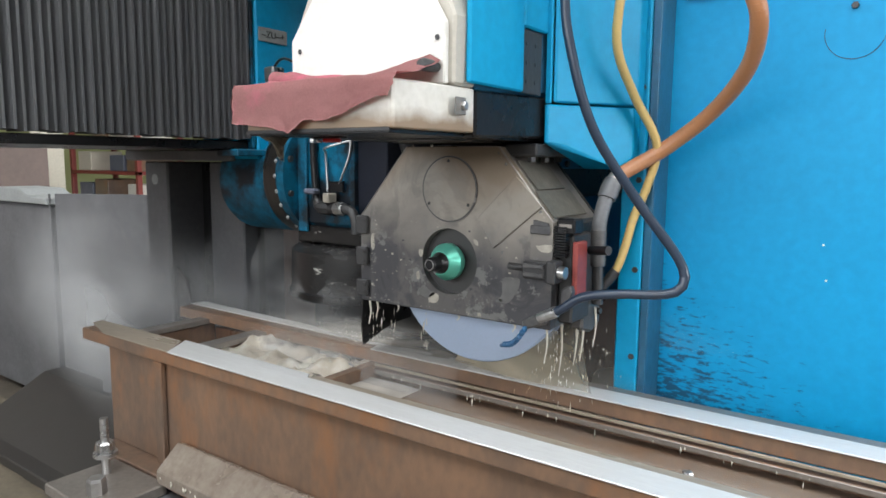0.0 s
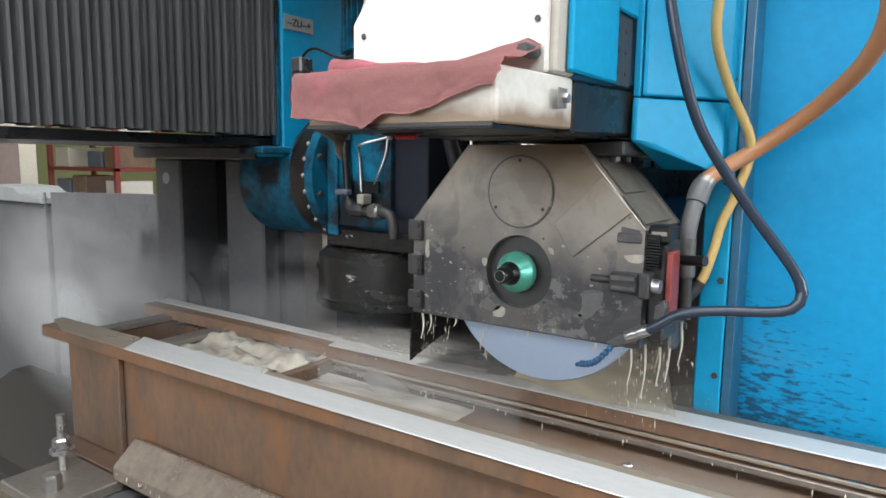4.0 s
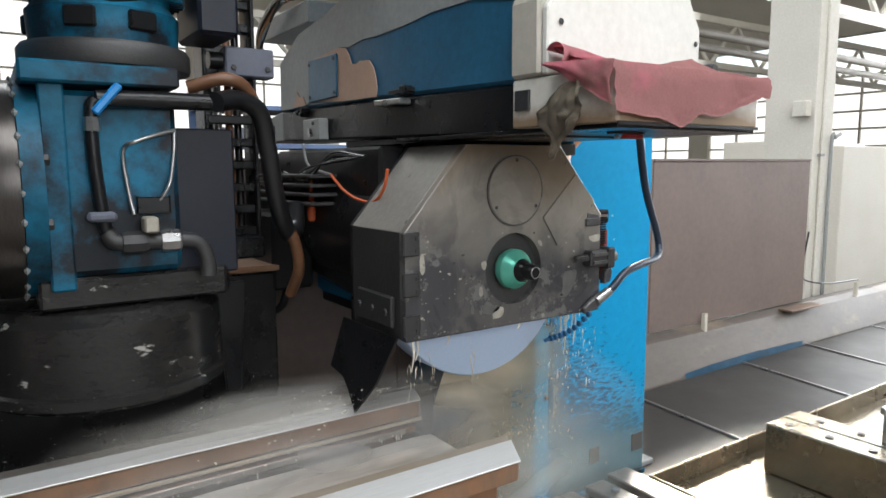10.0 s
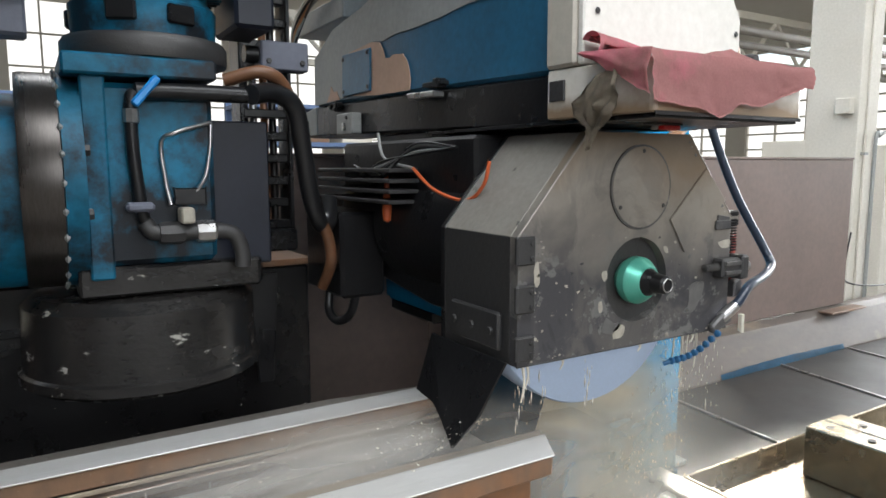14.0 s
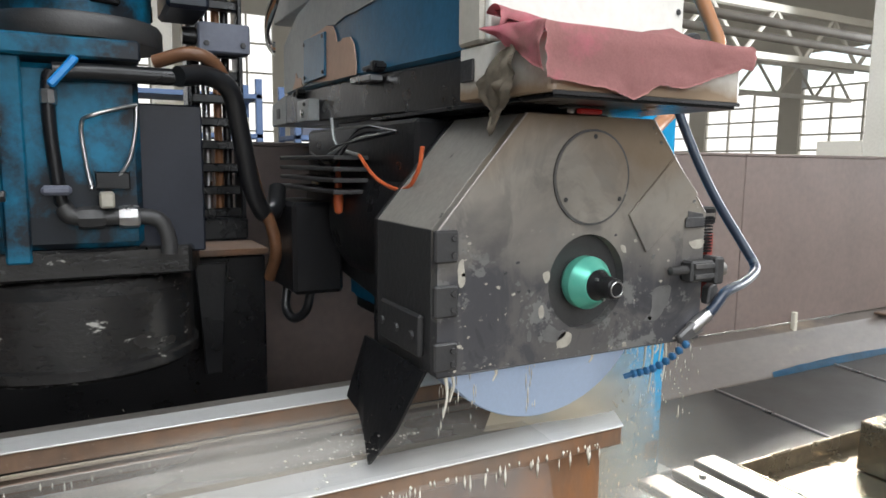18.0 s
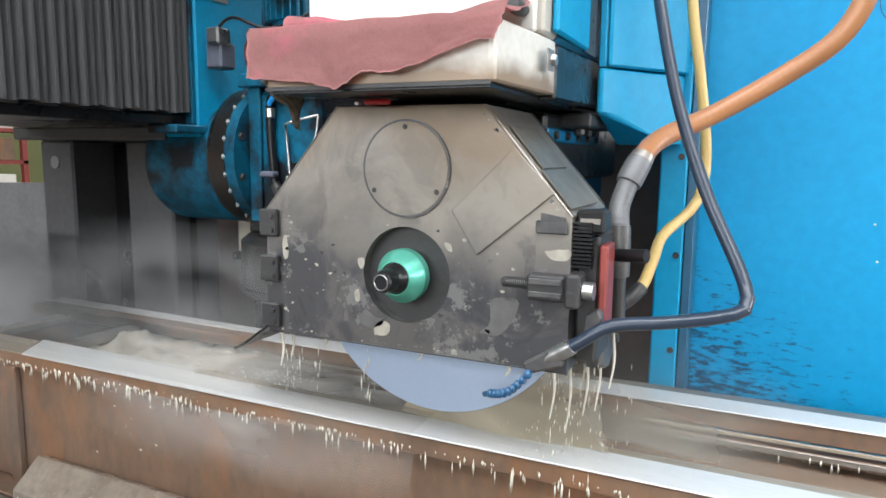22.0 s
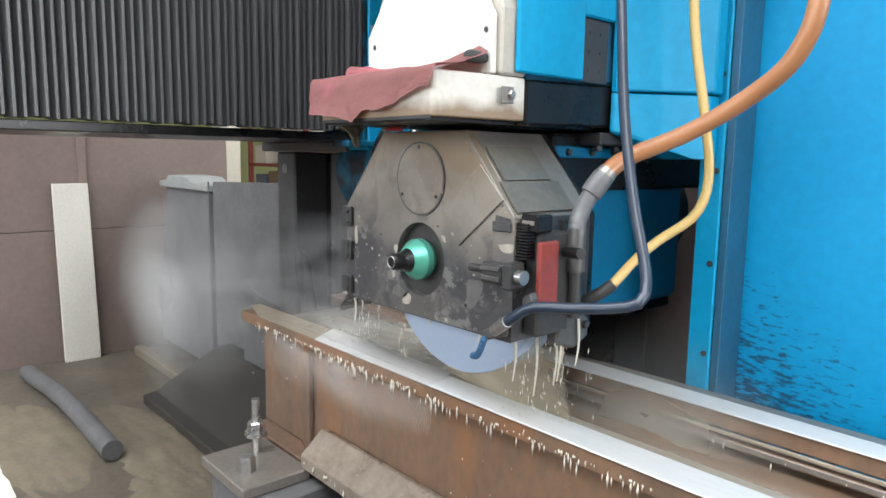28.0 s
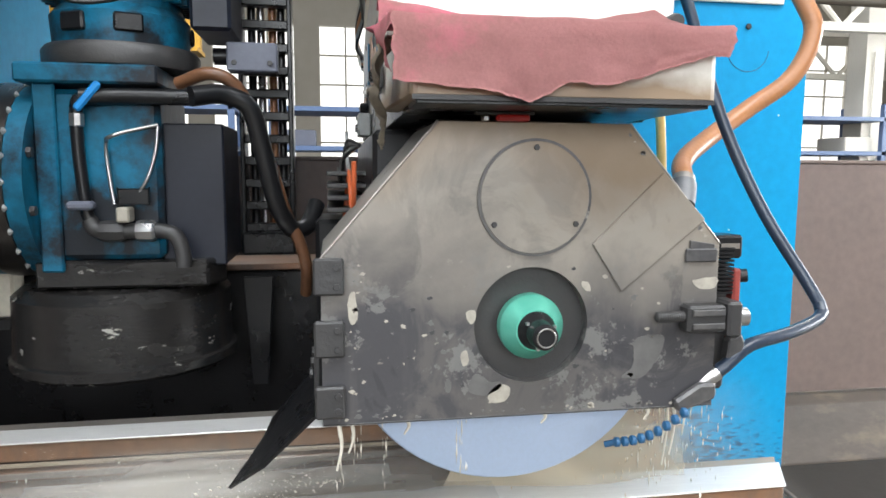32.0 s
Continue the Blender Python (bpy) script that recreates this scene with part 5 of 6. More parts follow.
part("corner_plate", prism([(-0.693, 1.585), (-0.6265, 1.5175), (-0.7515, 1.4145), (-0.797, 1.4835)], "y", FY - 0.005, FY - 0.0005, 0.001), GUARD_FRONT, gd, "bare steel corner plate")
for z0, z1 in ((1.42, 1.47), (1.335, 1.385), (1.25, 1.295)):
    part("hinge_block", box(-1.186, -1.145, FY - 0.012, FY - 0.001, z0, z1, 0.003), DARK, gd)
    for z in (z0 + 0.012, z1 - 0.012):
        part("hinge_bolt", bolt((-1.155, FY - 0.012, z), "y", 0.005, -0.004), DARK, gd)
part("clamp_body", box(-0.66, -0.6, FY - 0.03, FY - 0.001, 1.355, 1.395, 0.004), DARK, gd)
part("clamp_nose", box(-0.6, -0.577, FY - 0.034, FY + 0.01, 1.348, 1.4, 0.004), DARK, gd)
part("clamp_screw", lathe([(0.003, -0.705), (0.0075, -0.702), (0.0075, -0.655), (0.003, -0.655)], "x", (0, FY - 0.016, 1.378), 12), DARK, gd)
for k in range(14):
    part("thread_ring", lathe([(0.006, -0.702 + 0.0033 * k), (0.0085, -0.7005 + 0.0033 * k), (0.006, -0.699 + 0.0033 * k)], "x", (0, FY - 0.016, 1.378), 12), GUARD, gd)
part("clamp_web", box(-0.655, -0.605, FY - 0.035, FY - 0.0305, 1.362, 1.37, 0.001), GUARD, gd)
part("clamp_web", box(-0.655, -0.605, FY - 0.035, FY - 0.0305, 1.381, 1.39, 0.001), GUARD, gd)
part("slot_lug", prism([(-0.648, 1.487), (-0.609, 1.481), (-0.609, 1.469), (-0.648, 1.475)], "y", FY - 0.004, FY - 0.0005, 0.001), GUARD, gd)
part("lug_plate", box(-0.655, -0.605, FY - 0.006, FY - 0.001, 1.455, 1.475, 0.002), GUARD, gd)
spindle = part("spindle_nose", lathe([(0.003, FY - 0.078), (0.015, FY - 0.078), (0.0175, FY - 0.074), (0.019, FY - 0.05), (0.027, FY - 0.034), (0.027, FY - 0.02)], "y", (-0.886, 0, 1.369), 32, None, 18), BLACK, gd)
part("nose_ring", tube([(-0.886 + 0.0125 * math.cos(k * math.pi / 12), FY - 0.0785, 1.369 + 0.0125 * math.sin(k * math.pi / 12)) for k in range(25)], 0.0011, 6, 1), STEEL, spindle)
part("green_flange", lathe([(0.02, FY - 0.034), (0.029, FY - 0.034), (0.044, FY - 0.014), (0.046, FY - 0.01), (0.046, FY + 0.006), (0.038, FY + 0.02), (0.038, FY + 0.05)], "y", (-0.886, 0, 1.369), 48, None, 18), GREEN, gd, "green anodised wheel flange")
for k in range(3):
    a = 2 * math.pi * k / 3 + 0.4
    part("nose_slot", box(-0.886 + 0.022 * math.cos(a) - 0.002, -0.886 + 0.022 * math.cos(a) + 0.002, FY - 0.052, FY - 0.046, 1.369 + 0.022 * math.sin(a) - 0.002, 1.369 + 0.022 * math.sin(a) + 0.002, 0), STEEL, spindle)
part("grinding_wheel", lathe([(0.04, FY + 0.115), (0.23, FY + 0.115), (0.264, FY + 0.12), (0.267, FY + 0.125), (0.267, FY + 0.195), (0.264, FY + 0.2), (0.04, FY + 0.205)], "y", (-0.884, 0, 1.353), 96), WHEEL, gd, "blue-grey abrasive grinding wheel")
part("dresser_body", box(-0.598, -0.562, FY + 0.03, FY + 0.13, 1.25, 1.455, 0.005), DARK, gd)
part("slope_plate", prism([(-0.7135, 1.619), (-0.7115, 1.621), (-0.655, 1.554), (-0.657, 1.552)], "y", FY + 0.03, FY + 0.17, 0), OLIVE, gd, "bare olive-grey plate on the slope")
part("slope_plate", prism([(-0.6535, 1.549), (-0.6515, 1.551), (-0.603, 1.494), (-0.605, 1.492)], "y", FY + 0.012, FY + 0.19, 0), OLIVE, gd)
part("side_lip", box(-0.6, -0.592, FY + 0.14, FY + 0.23, 1.24, 1.475, 0.003), DARK, gd)
part("spray_block", prism([(FY + 0.1, 1.222), (FY + 0.16, 1.205), (FY + 0.205, 1.225), (FY + 0.205, 1.268), (FY + 0.15, 1.29), (FY + 0.1, 1.27)], "x", -0.598, -0.565, 0.006), GUARD, gd, "wet coolant outlet block")
part("outlet_screw", bolt((-0.565, FY + 0.185, 1.255), "x", 0.009, 0.01), DARK, gd)
for k in range(12):
    part("bellow_fold", box(-0.6, -0.571, FY + 0.005, FY + 0.028, 1.405 + 0.006 * k, 1.4085 + 0.006 * k, 0), BLACK, gd)
part("red_bar", box(-0.561, -0.548, FY + 0.02, FY + 0.075, 1.305, 1.44, 0.003), RED, gd, "worn red painted bar")
part("clamp_eye", lathe([(0.006, -0.576), (0.014, -0.576), (0.014, -0.56), (0.006, -0.56)], "x", (0, FY - 0.012, 1.374), 18), STEEL, gd)
part("hook", prism([(-0.575, 1.335), (-0.555, 1.345), (-0.548, 1.33), (-0.556, 1.305), (-0.578, 1.3)], "y", FY + 0.0, FY + 0.02, 0.003), GUARD, gd)
part("valve_stub", tube([(-0.552, FY + 0.1, 1.415), (-0.5, FY + 0.08, 1.42)], 0.011, 12, 1), BLACK, gd)
part("top_bracket", box(-0.597, -0.553, FY + 0.012, FY + 0.06, 1.457, 1.492, 0.004), BLACK, gd)
part("bracket_slot", box(-0.59, -0.56, FY + 0.0105, FY + 0.0115, 1.472, 1.48, 0), BARE, gd)
fb = bmesh.new()
fl = [(FY + 0.015, 1.245, -1.19), (FY + 0.27, 1.245, -1.19), (FY + 0.275, 1.13, -1.225), (FY + 0.2, 1.125, -1.23), (FY + 0.15, 1.105, -1.24), (FY + 0.09, 1.075, -1.255), (FY + 0.05, 1.14, -1.225)]
va = [fb.verts.new((x + 1.19, y, z - 1.245)) for y, z, x in fl]
vb = [fb.verts.new((x + 1.195, y, z - 1.245)) for y, z, x in fl]
fb.faces.new(va), fb.faces.new(vb)
for k in range(len(fl)):
    q = (k + 1) % len(fl)
    fb.faces.new((va[k], va[q], vb[q], vb[k]))
bmesh.ops.recalc_face_normals(fb, faces=fb.faces)
flap = part("splash_flap", fb, BLACK, gd, "torn black rubber splash flap", pose(-1.19, 0, 1.245))
part("side_lug", box(-1.188, -1.177, FY + 0.04, FY + 0.2, 1.26, 1.33, 0.004), DARK, gd)
for y in (0.06, 0.12, 0.18):
    part("lug_bolt", bolt((-1.188, FY + y, 1.295), "x", 0.008, -0.007), DARK, gd)
# bright worn edges
for (a, c) in ((0, 5), (1, 2)):
    p, q = Vector(OUT[a]), Vector(OUT[c])
    part("worn_edge", tube([(p.x, FY + 0.001, p.y), (q.x, FY + 0.001, q.y)], 0.0022, 6, 1), BARE, gd)
part("worn_edge", tube([(OUT[3][0], FY + 0.001, OUT[3][1]), (OUT[4][0], FY + 0.001, OUT[4][1])], 0.0018, 6, 1), DARK, gd)
part("nozzle_block", prism([(-0.66, 1.232), (-0.602, 1.252), (-0.602, 1.275), (-0.628, 1.275), (-0.668, 1.25)], "y", FY - 0.016, FY - 0.001, 0.004), GUARD, gd)
nzl = part("nozzle_tip", tube([(-0.735, FY + 0.03, 1.175), (-0.75, FY + 0.04, 1.168)], 0.005, 10, 1), BLUE_PLASTIC, gd, "blue jointed plastic coolant nozzle")
for k in range(9):
    p = Vector((-0.655, FY - 0.02, 1.235)).lerp(Vector((-0.735, FY + 0.03, 1.175)), k / 8) + Vector((0, 0, -0.012 * math.sin(math.pi * k / 8)))
    part("nozzle_joint", lathe([(0.003, -0.006), (0.0075, -0.003), (0.0075, 0.003), (0.003, 0.006)], "x", p, 12), BLUE_PLASTIC, nzl)
# spindle housing behind the guard
part("spindle_housing", lathe([(0.05, FY + 0.257), (0.175, FY + 0.257), (0.185, FY + 0.3), (0.185, FY + 0.7), (0.17, FY + 0.72), (0.17, FY + 0.95), (0.12, FY + 0.99), (0.05, FY + 0.99)], "y", (-0.93, 0, 1.44), 44), BLACK, gd)
part("housing_top", box(-1.09, -0.72, FY + 0.257, FY + 0.95, 1.52, 1.655, 0.008), BLACK, gd)
part("ram_box", box(-1.0, -0.738, FY + 0.2565, FY + 0.87, 1.2, 1.598, 0.012, seg=2), RAM, gd, "blue painted ram box behind the guard")
part("ram_flange", box(-1.0, -0.715, FY + 0.2565, FY + 0.72, 1.6, 1.627, 0.004), RAM, gd)
for k in range(5):
    part("ram_bolt", bolt((-0.715, FY + 0.3 + 0.09 * k, 1.613), "x", 0.009, 0.008), DARK, gd)
part("ram_foot", box(-0.98, -0.76, FY + 0.62, FY + 0.87, 1.165, 1.199, 0.006), BLACK, gd)
part("saddle_web", prism([(FY + 0.257, 1.25), (FY + 0.5, 1.25), (FY + 0.9, 1.3), (FY + 0.9, 1.55), (FY + 0.257, 1.55)], "x", -1.06, -1.03, 0.005), BLACK, gd)
part("motor_box", box(-1.2, -1.07, FY + 0.72, FY + 0.98, 1.24, 1.47, 0.01), BLACK, gd)
for k in range(4):
    part("motor_rib", box(-1.17, -1.08, FY + 0.5, FY + 0.95, 1.5 + 0.025 * k, 1.51 + 0.025 * k, 0.002), DARK, gd)
part("cable_loop", tube([(-1.18, FY + 0.85, 1.25), (-1.19, FY + 0.84, 1.19), (-1.18, FY + 0.8, 1.165), (-1.16, FY + 0.76, 1.19), (-1.15, FY + 0.74, 1.25)], 0.012, 10, 6), BLACK_HOSE, gd)
for k in range(5):
    part("cable", tube([(-1.12 - 0.006 * k, FY + 0.75, 1.56 + 0.008 * k), (-1.14, FY + 0.6, 1.6 - 0.01 * k), (-1.13, FY + 0.45, 1.615 + 0.006 * k), (-1.11, FY + 0.3, 1.63)], 0.0035, 6, 6), (BLACK_HOSE, GREY_PAINT, BLACK_HOSE, STEEL, BLACK_HOSE)[k], gd)
part("thin_cable", tube([(-1.125, FY + 0.645, 1.672), (-1.125, FY + 0.620, 1.616), (-1.125, FY + 0.552, 1.596), (-1.125, FY + 0.463, 1.585)], 0.004, 6, 6), GREY_PAINT, gd)
part("thin_cable", tube([(-1.125, FY + 0.463, 1.585), (-1.125, FY + 0.381, 1.543), (-1.125, FY + 0.290, 1.523), (-1.125, FY + 0.220, 1.525), (-1.125, FY + 0.174, 1.558), (-1.125, FY + 0.158, 1.599)], 0.004, 6, 6), ORANGE_PLASTIC, gd)
part("orange_plug", lathe([(0.003, 1.45), (0.01, 1.455), (0.0125, 1.485), (0.008, 1.525), (0.003, 1.582)], "z", (-1.125, FY + 0.6, 0), 12), ORANGE_PLASTIC, gd)

# ---------- hoses: chains of short rigid links between the gantry and the sliding guard ----------
LINKS = []


def bent(name, label, before, after, count, pieces):
    """A hose of rigid round links; before and after: its line ahead of and behind the slide's travel.
    pieces: rows of (share of the length up to which it holds, part name, radius, material)."""
    th = tagged(empty(name), label, "hose", "coolant hoses")
    GANTRY.append(th)

    def evenly(points):
        g = glide(points, 12)
        run = [0.0]
        for a, b in zip(g, g[1:]):
            run.append(run[-1] + (b - a).length)
        at = [run[-1] * k / count for k in range(count + 1)]
        return [Vector([float(np.interp(q, run, [p[i] for p in g])) for i in range(3)]) for q in at]

    la, lb = evenly(before), evenly(after)
    for k in range(count):
        nm, r, mat = next((p[1:] for p in pieces if (k + 0.5) / count <= p[0]), pieces[-1][1:])
        half = max((la[k + 1] - la[k]).length, (lb[k + 1] - lb[k]).length) / 2
        rows = [(r * 0.6, -half - r * 0.5), (r * 0.97, -half - r * 0.42), (r, -half * 0.7), (r, half * 0.7), (r * 0.97, half + r * 0.42), (r * 0.6, half + r * 0.5)]
        ob = part(nm, lathe(rows, "z", (0, 0, 0), 20, None, 60), mat, th)
        LINKS.append((ob, la[k], la[k + 1], lb[k], lb[k + 1]))
    return th


ho = bent("coolant_hose", "dark grey-blue coolant hose hanging to the guard",
          [(-0.617, FY - 0.014, 1.266), (-0.568, FY - 0.018, 1.292), (-0.518, FY - 0.014, 1.326), (-0.44, FY, 1.34), (-0.352, FY + 0.02, 1.347), (-0.32, FY + 0.034, 1.367), (-0.331, FY + 0.036, 1.419), (-0.418, FY + 0.008, 1.543), (-0.5, FY - 0.035, 1.687), (-0.545, FY - 0.06, 1.852), (-0.56, FY - 0.06, 1.972), (-0.552, FY - 0.045, 2.19), (-0.516, FY - 0.01, 2.35)],
          [(-0.625, 1.032, 1.262), (-0.58, 1.026, 1.293), (-0.534, 1.034, 1.323), (-0.459, 1.055, 1.332), (-0.388, 1.085, 1.342), (-0.354, 1.108, 1.356), (-0.364, 1.135, 1.4), (-0.424, 1.179, 1.52), (-0.481, 1.222, 1.674), (-0.526, 1.263, 1.859), (-0.55, 1.293, 1.988), (-0.545, 1.329, 2.2), (-0.514, 1.37, 2.35)],
          72, [(0.03, "hose_end", 0.0125, STEEL), (1, "hose_link", 0.0102, HOSE)])
oh = bent("orange_hose", "thick orange-brown hose with steel coupling",
          [(-0.552, 1.525, 1.285), (-0.556, 1.525, 1.43), (-0.553, 1.528, 1.487), (-0.547, 1.545, 1.535), (-0.529, 1.575, 1.586), (-0.449, 1.648, 1.65), (-0.345, 1.645, 1.731), (-0.258, 1.57, 1.814), (-0.226, 1.5, 1.896), (-0.247, 1.475, 1.975), (-0.33, 1.46, 2.15), (-0.36, 1.46, 2.35)],
          [(-0.553, 1.185, 1.285), (-0.556, 1.185, 1.44), (-0.56, 1.205, 1.494), (-0.537, 1.245, 1.566), (-0.512, 1.296, 1.605), (-0.429, 1.358, 1.651), (-0.328, 1.384, 1.713), (-0.242, 1.373, 1.777), (-0.205, 1.368, 1.865), (-0.229, 1.382, 1.941), (-0.317, 1.418, 2.131), (-0.353, 1.451, 2.343)],
          96, [(0.075, "lower_pipe", 0.0135, DARK), (0.09, "coupling_ring", 0.0195, GUARD), (0.105, "lower_pipe", 0.015, DARK), (0.125, "coupling_ring", 0.0195, GUARD), (0.2, "elbow", 0.0175, COVER), (0.222, "union_nut", 0.0225, COVER), (0.233, "hose_clamp", 0.0205, BARE), (1, "hose_link", 0.0178, ORANGE)])
yh = bent("amber_hose", "thin amber translucent hose looping behind the guard",
          [(-0.581, 1.59, 1.295), (-0.543, 1.61, 1.349), (-0.523, 1.625, 1.421), (-0.511, 1.635, 1.485), (-0.483, 1.64, 1.561), (-0.462, 1.635, 1.66), (-0.498, 1.57, 1.769), (-0.515, 1.5, 1.86), (-0.509, 1.475, 1.938), (-0.488, 1.47, 2.009), (-0.414, 1.47, 2.084), (-0.395, 1.47, 2.3)],
          [(-0.576, 1.245, 1.297), (-0.532, 1.274, 1.334), (-0.518, 1.335, 1.383), (-0.512, 1.416, 1.422), (-0.46, 1.478, 1.483), (-0.448, 1.501, 1.569), (-0.463, 1.49, 1.705), (-0.485, 1.48, 1.838), (-0.495, 1.475, 1.945), (-0.488, 1.47, 2.009), (-0.414, 1.47, 2.084), (-0.395, 1.47, 2.3)],
          52, [(0.06, "lower_fitting", 0.013, DARK), (0.735, "hose_link", 0.0105, YELLOW), (0.77, "fitting_ring", 0.0165, COVER), (0.81, "fitting", 0.014, DARK), (1, "feed_pipe", 0.009, BLACK_HOSE)])

# flaked paint on the guard's front
chips = tagged(empty("paint_flakes"), "small flakes of cream filler and dark paint on the guard", "paint flake", "travelling gantry")
SLIDE.append(chips)


def flake(points, mat, seed, depth=0.0006):
    """A thin patch with a ragged outline: a closed smooth line through the points, broken up at three scales."""
    p = [Vector(q) for q in points]
    size = max((a - b).length for a in p for b in p)
    out = []
    for k in range(len(p)):
        a, b, c, d = p[k - 1], p[k], p[(k + 1) % len(p)], p[(k + 2) % len(p)]
        for m in range(7):
            t = m / 7
            q = 0.5 * ((2 * b) + (c - a) * t + (2 * a - 5 * b + 4 * c - d) * t * t + (3 * b - a - 3 * c + d) * t ** 3)
            u = Vector((q.x, q.y, seed * 3.1))
            out.append((q.x + size * (0.05 * noise.noise(u * 3.2 / size) + 0.022 * noise.noise(u * 10 / size)), q.y + size * (0.05 * noise.noise(u * 3.2 / size + Vector((7, 0, 0))) + 0.022 * noise.noise(u * 10 / size + Vector((0, 5, 0))))))
    part("flake", prism(out, "y", FY - depth, FY - 0.0001, 0), mat, chips)


def chip(x, z, w, mat, seed):
    """A tiny angular chip of paint."""
    r = random.Random(seed)
    n = r.randint(6, 10)
    part("chip", prism([(x + w * r.uniform(0.35, 1.25) * math.cos(6.283 * k / n), z + 0.7 * w * r.uniform(0.35, 1.25) * math.sin(6.283 * k / n)) for k in range(n)], "y", FY - 0.0006, FY - 0.0001, 0), mat, chips)


FLAKE = material("cream_filler", (0.4, 0.37, 0.31), 0.6, second=(0.24, 0.22, 0.19), scale=30)
OLD_PAINT = material("old_dark_guard_paint", (0.03, 0.03, 0.033), 0.4, second=(0.05, 0.05, 0.052), scale=14, fine=90)
PALE_METAL = material("rubbed_bare_patch", (0.15, 0.147, 0.143), 0.36, 0.25, second=(0.1, 0.098, 0.098), scale=16)
flake([(-0.975, 1.278), (-0.964, 1.303), (-0.944, 1.29), (-0.926, 1.287), (-0.935, 1.275), (-0.95, 1.27)], PALE_METAL, 1)
flake([(-0.93, 1.285), (-0.914, 1.279), (-0.918, 1.261), (-0.94, 1.258), (-0.945, 1.27)], FLAKE, 2)
flake([(-0.81, 1.43), (-0.8, 1.428), (-0.797, 1.415), (-0.808, 1.42)], FLAKE, 3)
flake([(-0.728, 1.337), (-0.71, 1.349), (-0.685, 1.351), (-0.681, 1.332), (-0.691, 1.312), (-0.701, 1.294), (-0.719, 1.285), (-0.745, 1.287), (-0.727, 1.305)], PALE_METAL, 7)
flake([(-0.639, 1.428), (-0.604, 1.431), (-0.602, 1.418), (-0.624, 1.414)], FLAKE, 8)
flake([(-0.978, 1.39), (-0.966, 1.392), (-0.964, 1.38), (-0.972, 1.374)], FLAKE, 9)
flake([(-0.985, 1.33), (-0.976, 1.335), (-0.974, 1.318), (-0.982, 1.315)], FLAKE, 10)
flake([(-1.14, 1.415), (-1.13, 1.42), (-1.128, 1.385), (-1.138, 1.38)], FLAKE, 11)
flake([(-1.004, 1.296), (-0.998, 1.29), (-1.0, 1.276), (-1.007, 1.28)], PALE_METAL, 12)
for k in range(46):
    r = random.Random(100 + k)
    a, d = r.uniform(0, 6.28), r.uniform(0.094, 0.2)
    x, z, w = -0.884 + d * math.cos(a) * 1.25, 1.369 + d * math.sin(a) * 0.6, 0.0022 + 0.004 * r.random() ** 2
    if (x + 0.883) ** 2 + (z - 1.369) ** 2 > 0.0078 and z < 1.46 and -1.14 < x < -0.62:
        chip(x, z, w, FLAKE if k % 3 == 0 else (PALE_METAL if k % 3 == 1 else OLD_PAINT), k)

# chipped paint and grit along the guard's edges
for k in range(70):
    r = random.Random(500 + k)
    w = 0.002 + 0.004 * r.random() ** 2
    if k < 34:
        x, z = r.uniform(-1.16, -0.62), 1.2425 + 0.006 * r.random()
    elif k < 56:
        x, z = -1.14 + 0.02 * r.random(), r.uniform(1.25, 1.46)
    else:
        u = r.random()
        x, z = -0.745 + 0.14 * u - 0.006, 1.652 - 0.164 * u - 0.008
    chip(x, z, w, FLAKE if k % 2 else PALE_METAL, 300 + k)

# small red pilot light under the hood
pl = machine("pilot_light", "small glowing red pilot light under the hood", "pilot light")
part("holder", box(-0.97, -0.89, 1.0, 1.02, 1.66, 1.664, 0.001), DARK, pl)
PILOT = bpy.data.materials.new("red_pilot_glow")
PILOT.use_nodes = True
PILOT.node_tree.nodes["Principled BSDF"].inputs["Base Color"].default_value = (0.07, 0.008, 0.008, 1)
PILOT.node_tree.nodes["Principled BSDF"].inputs["Emission Color"].default_value = (1, 0.02, 0.015, 1)
PILOT.node_tree.nodes["Principled BSDF"].inputs["Emission Strength"].default_value = 0.05
part("lens", box(-0.941, -0.897, 0.998, 1.012, 1.652, 1.6595, 0.002), PILOT, pl, "glowing red lens")
part("screw", bolt((-0.957, 1.006, 1.66), "z", 0.006, -0.008), STEEL, pl)

# packing block behind the cup-wheel hood
tb = tagged(part("packing_block", box(-2.12, -1.985, 2.01, 2.085, 1.201, 1.34, 0.006), BEIGE), "beige packing block on a ledge of the leg", "block", "travelling gantry")
GANTRY.append(tb)

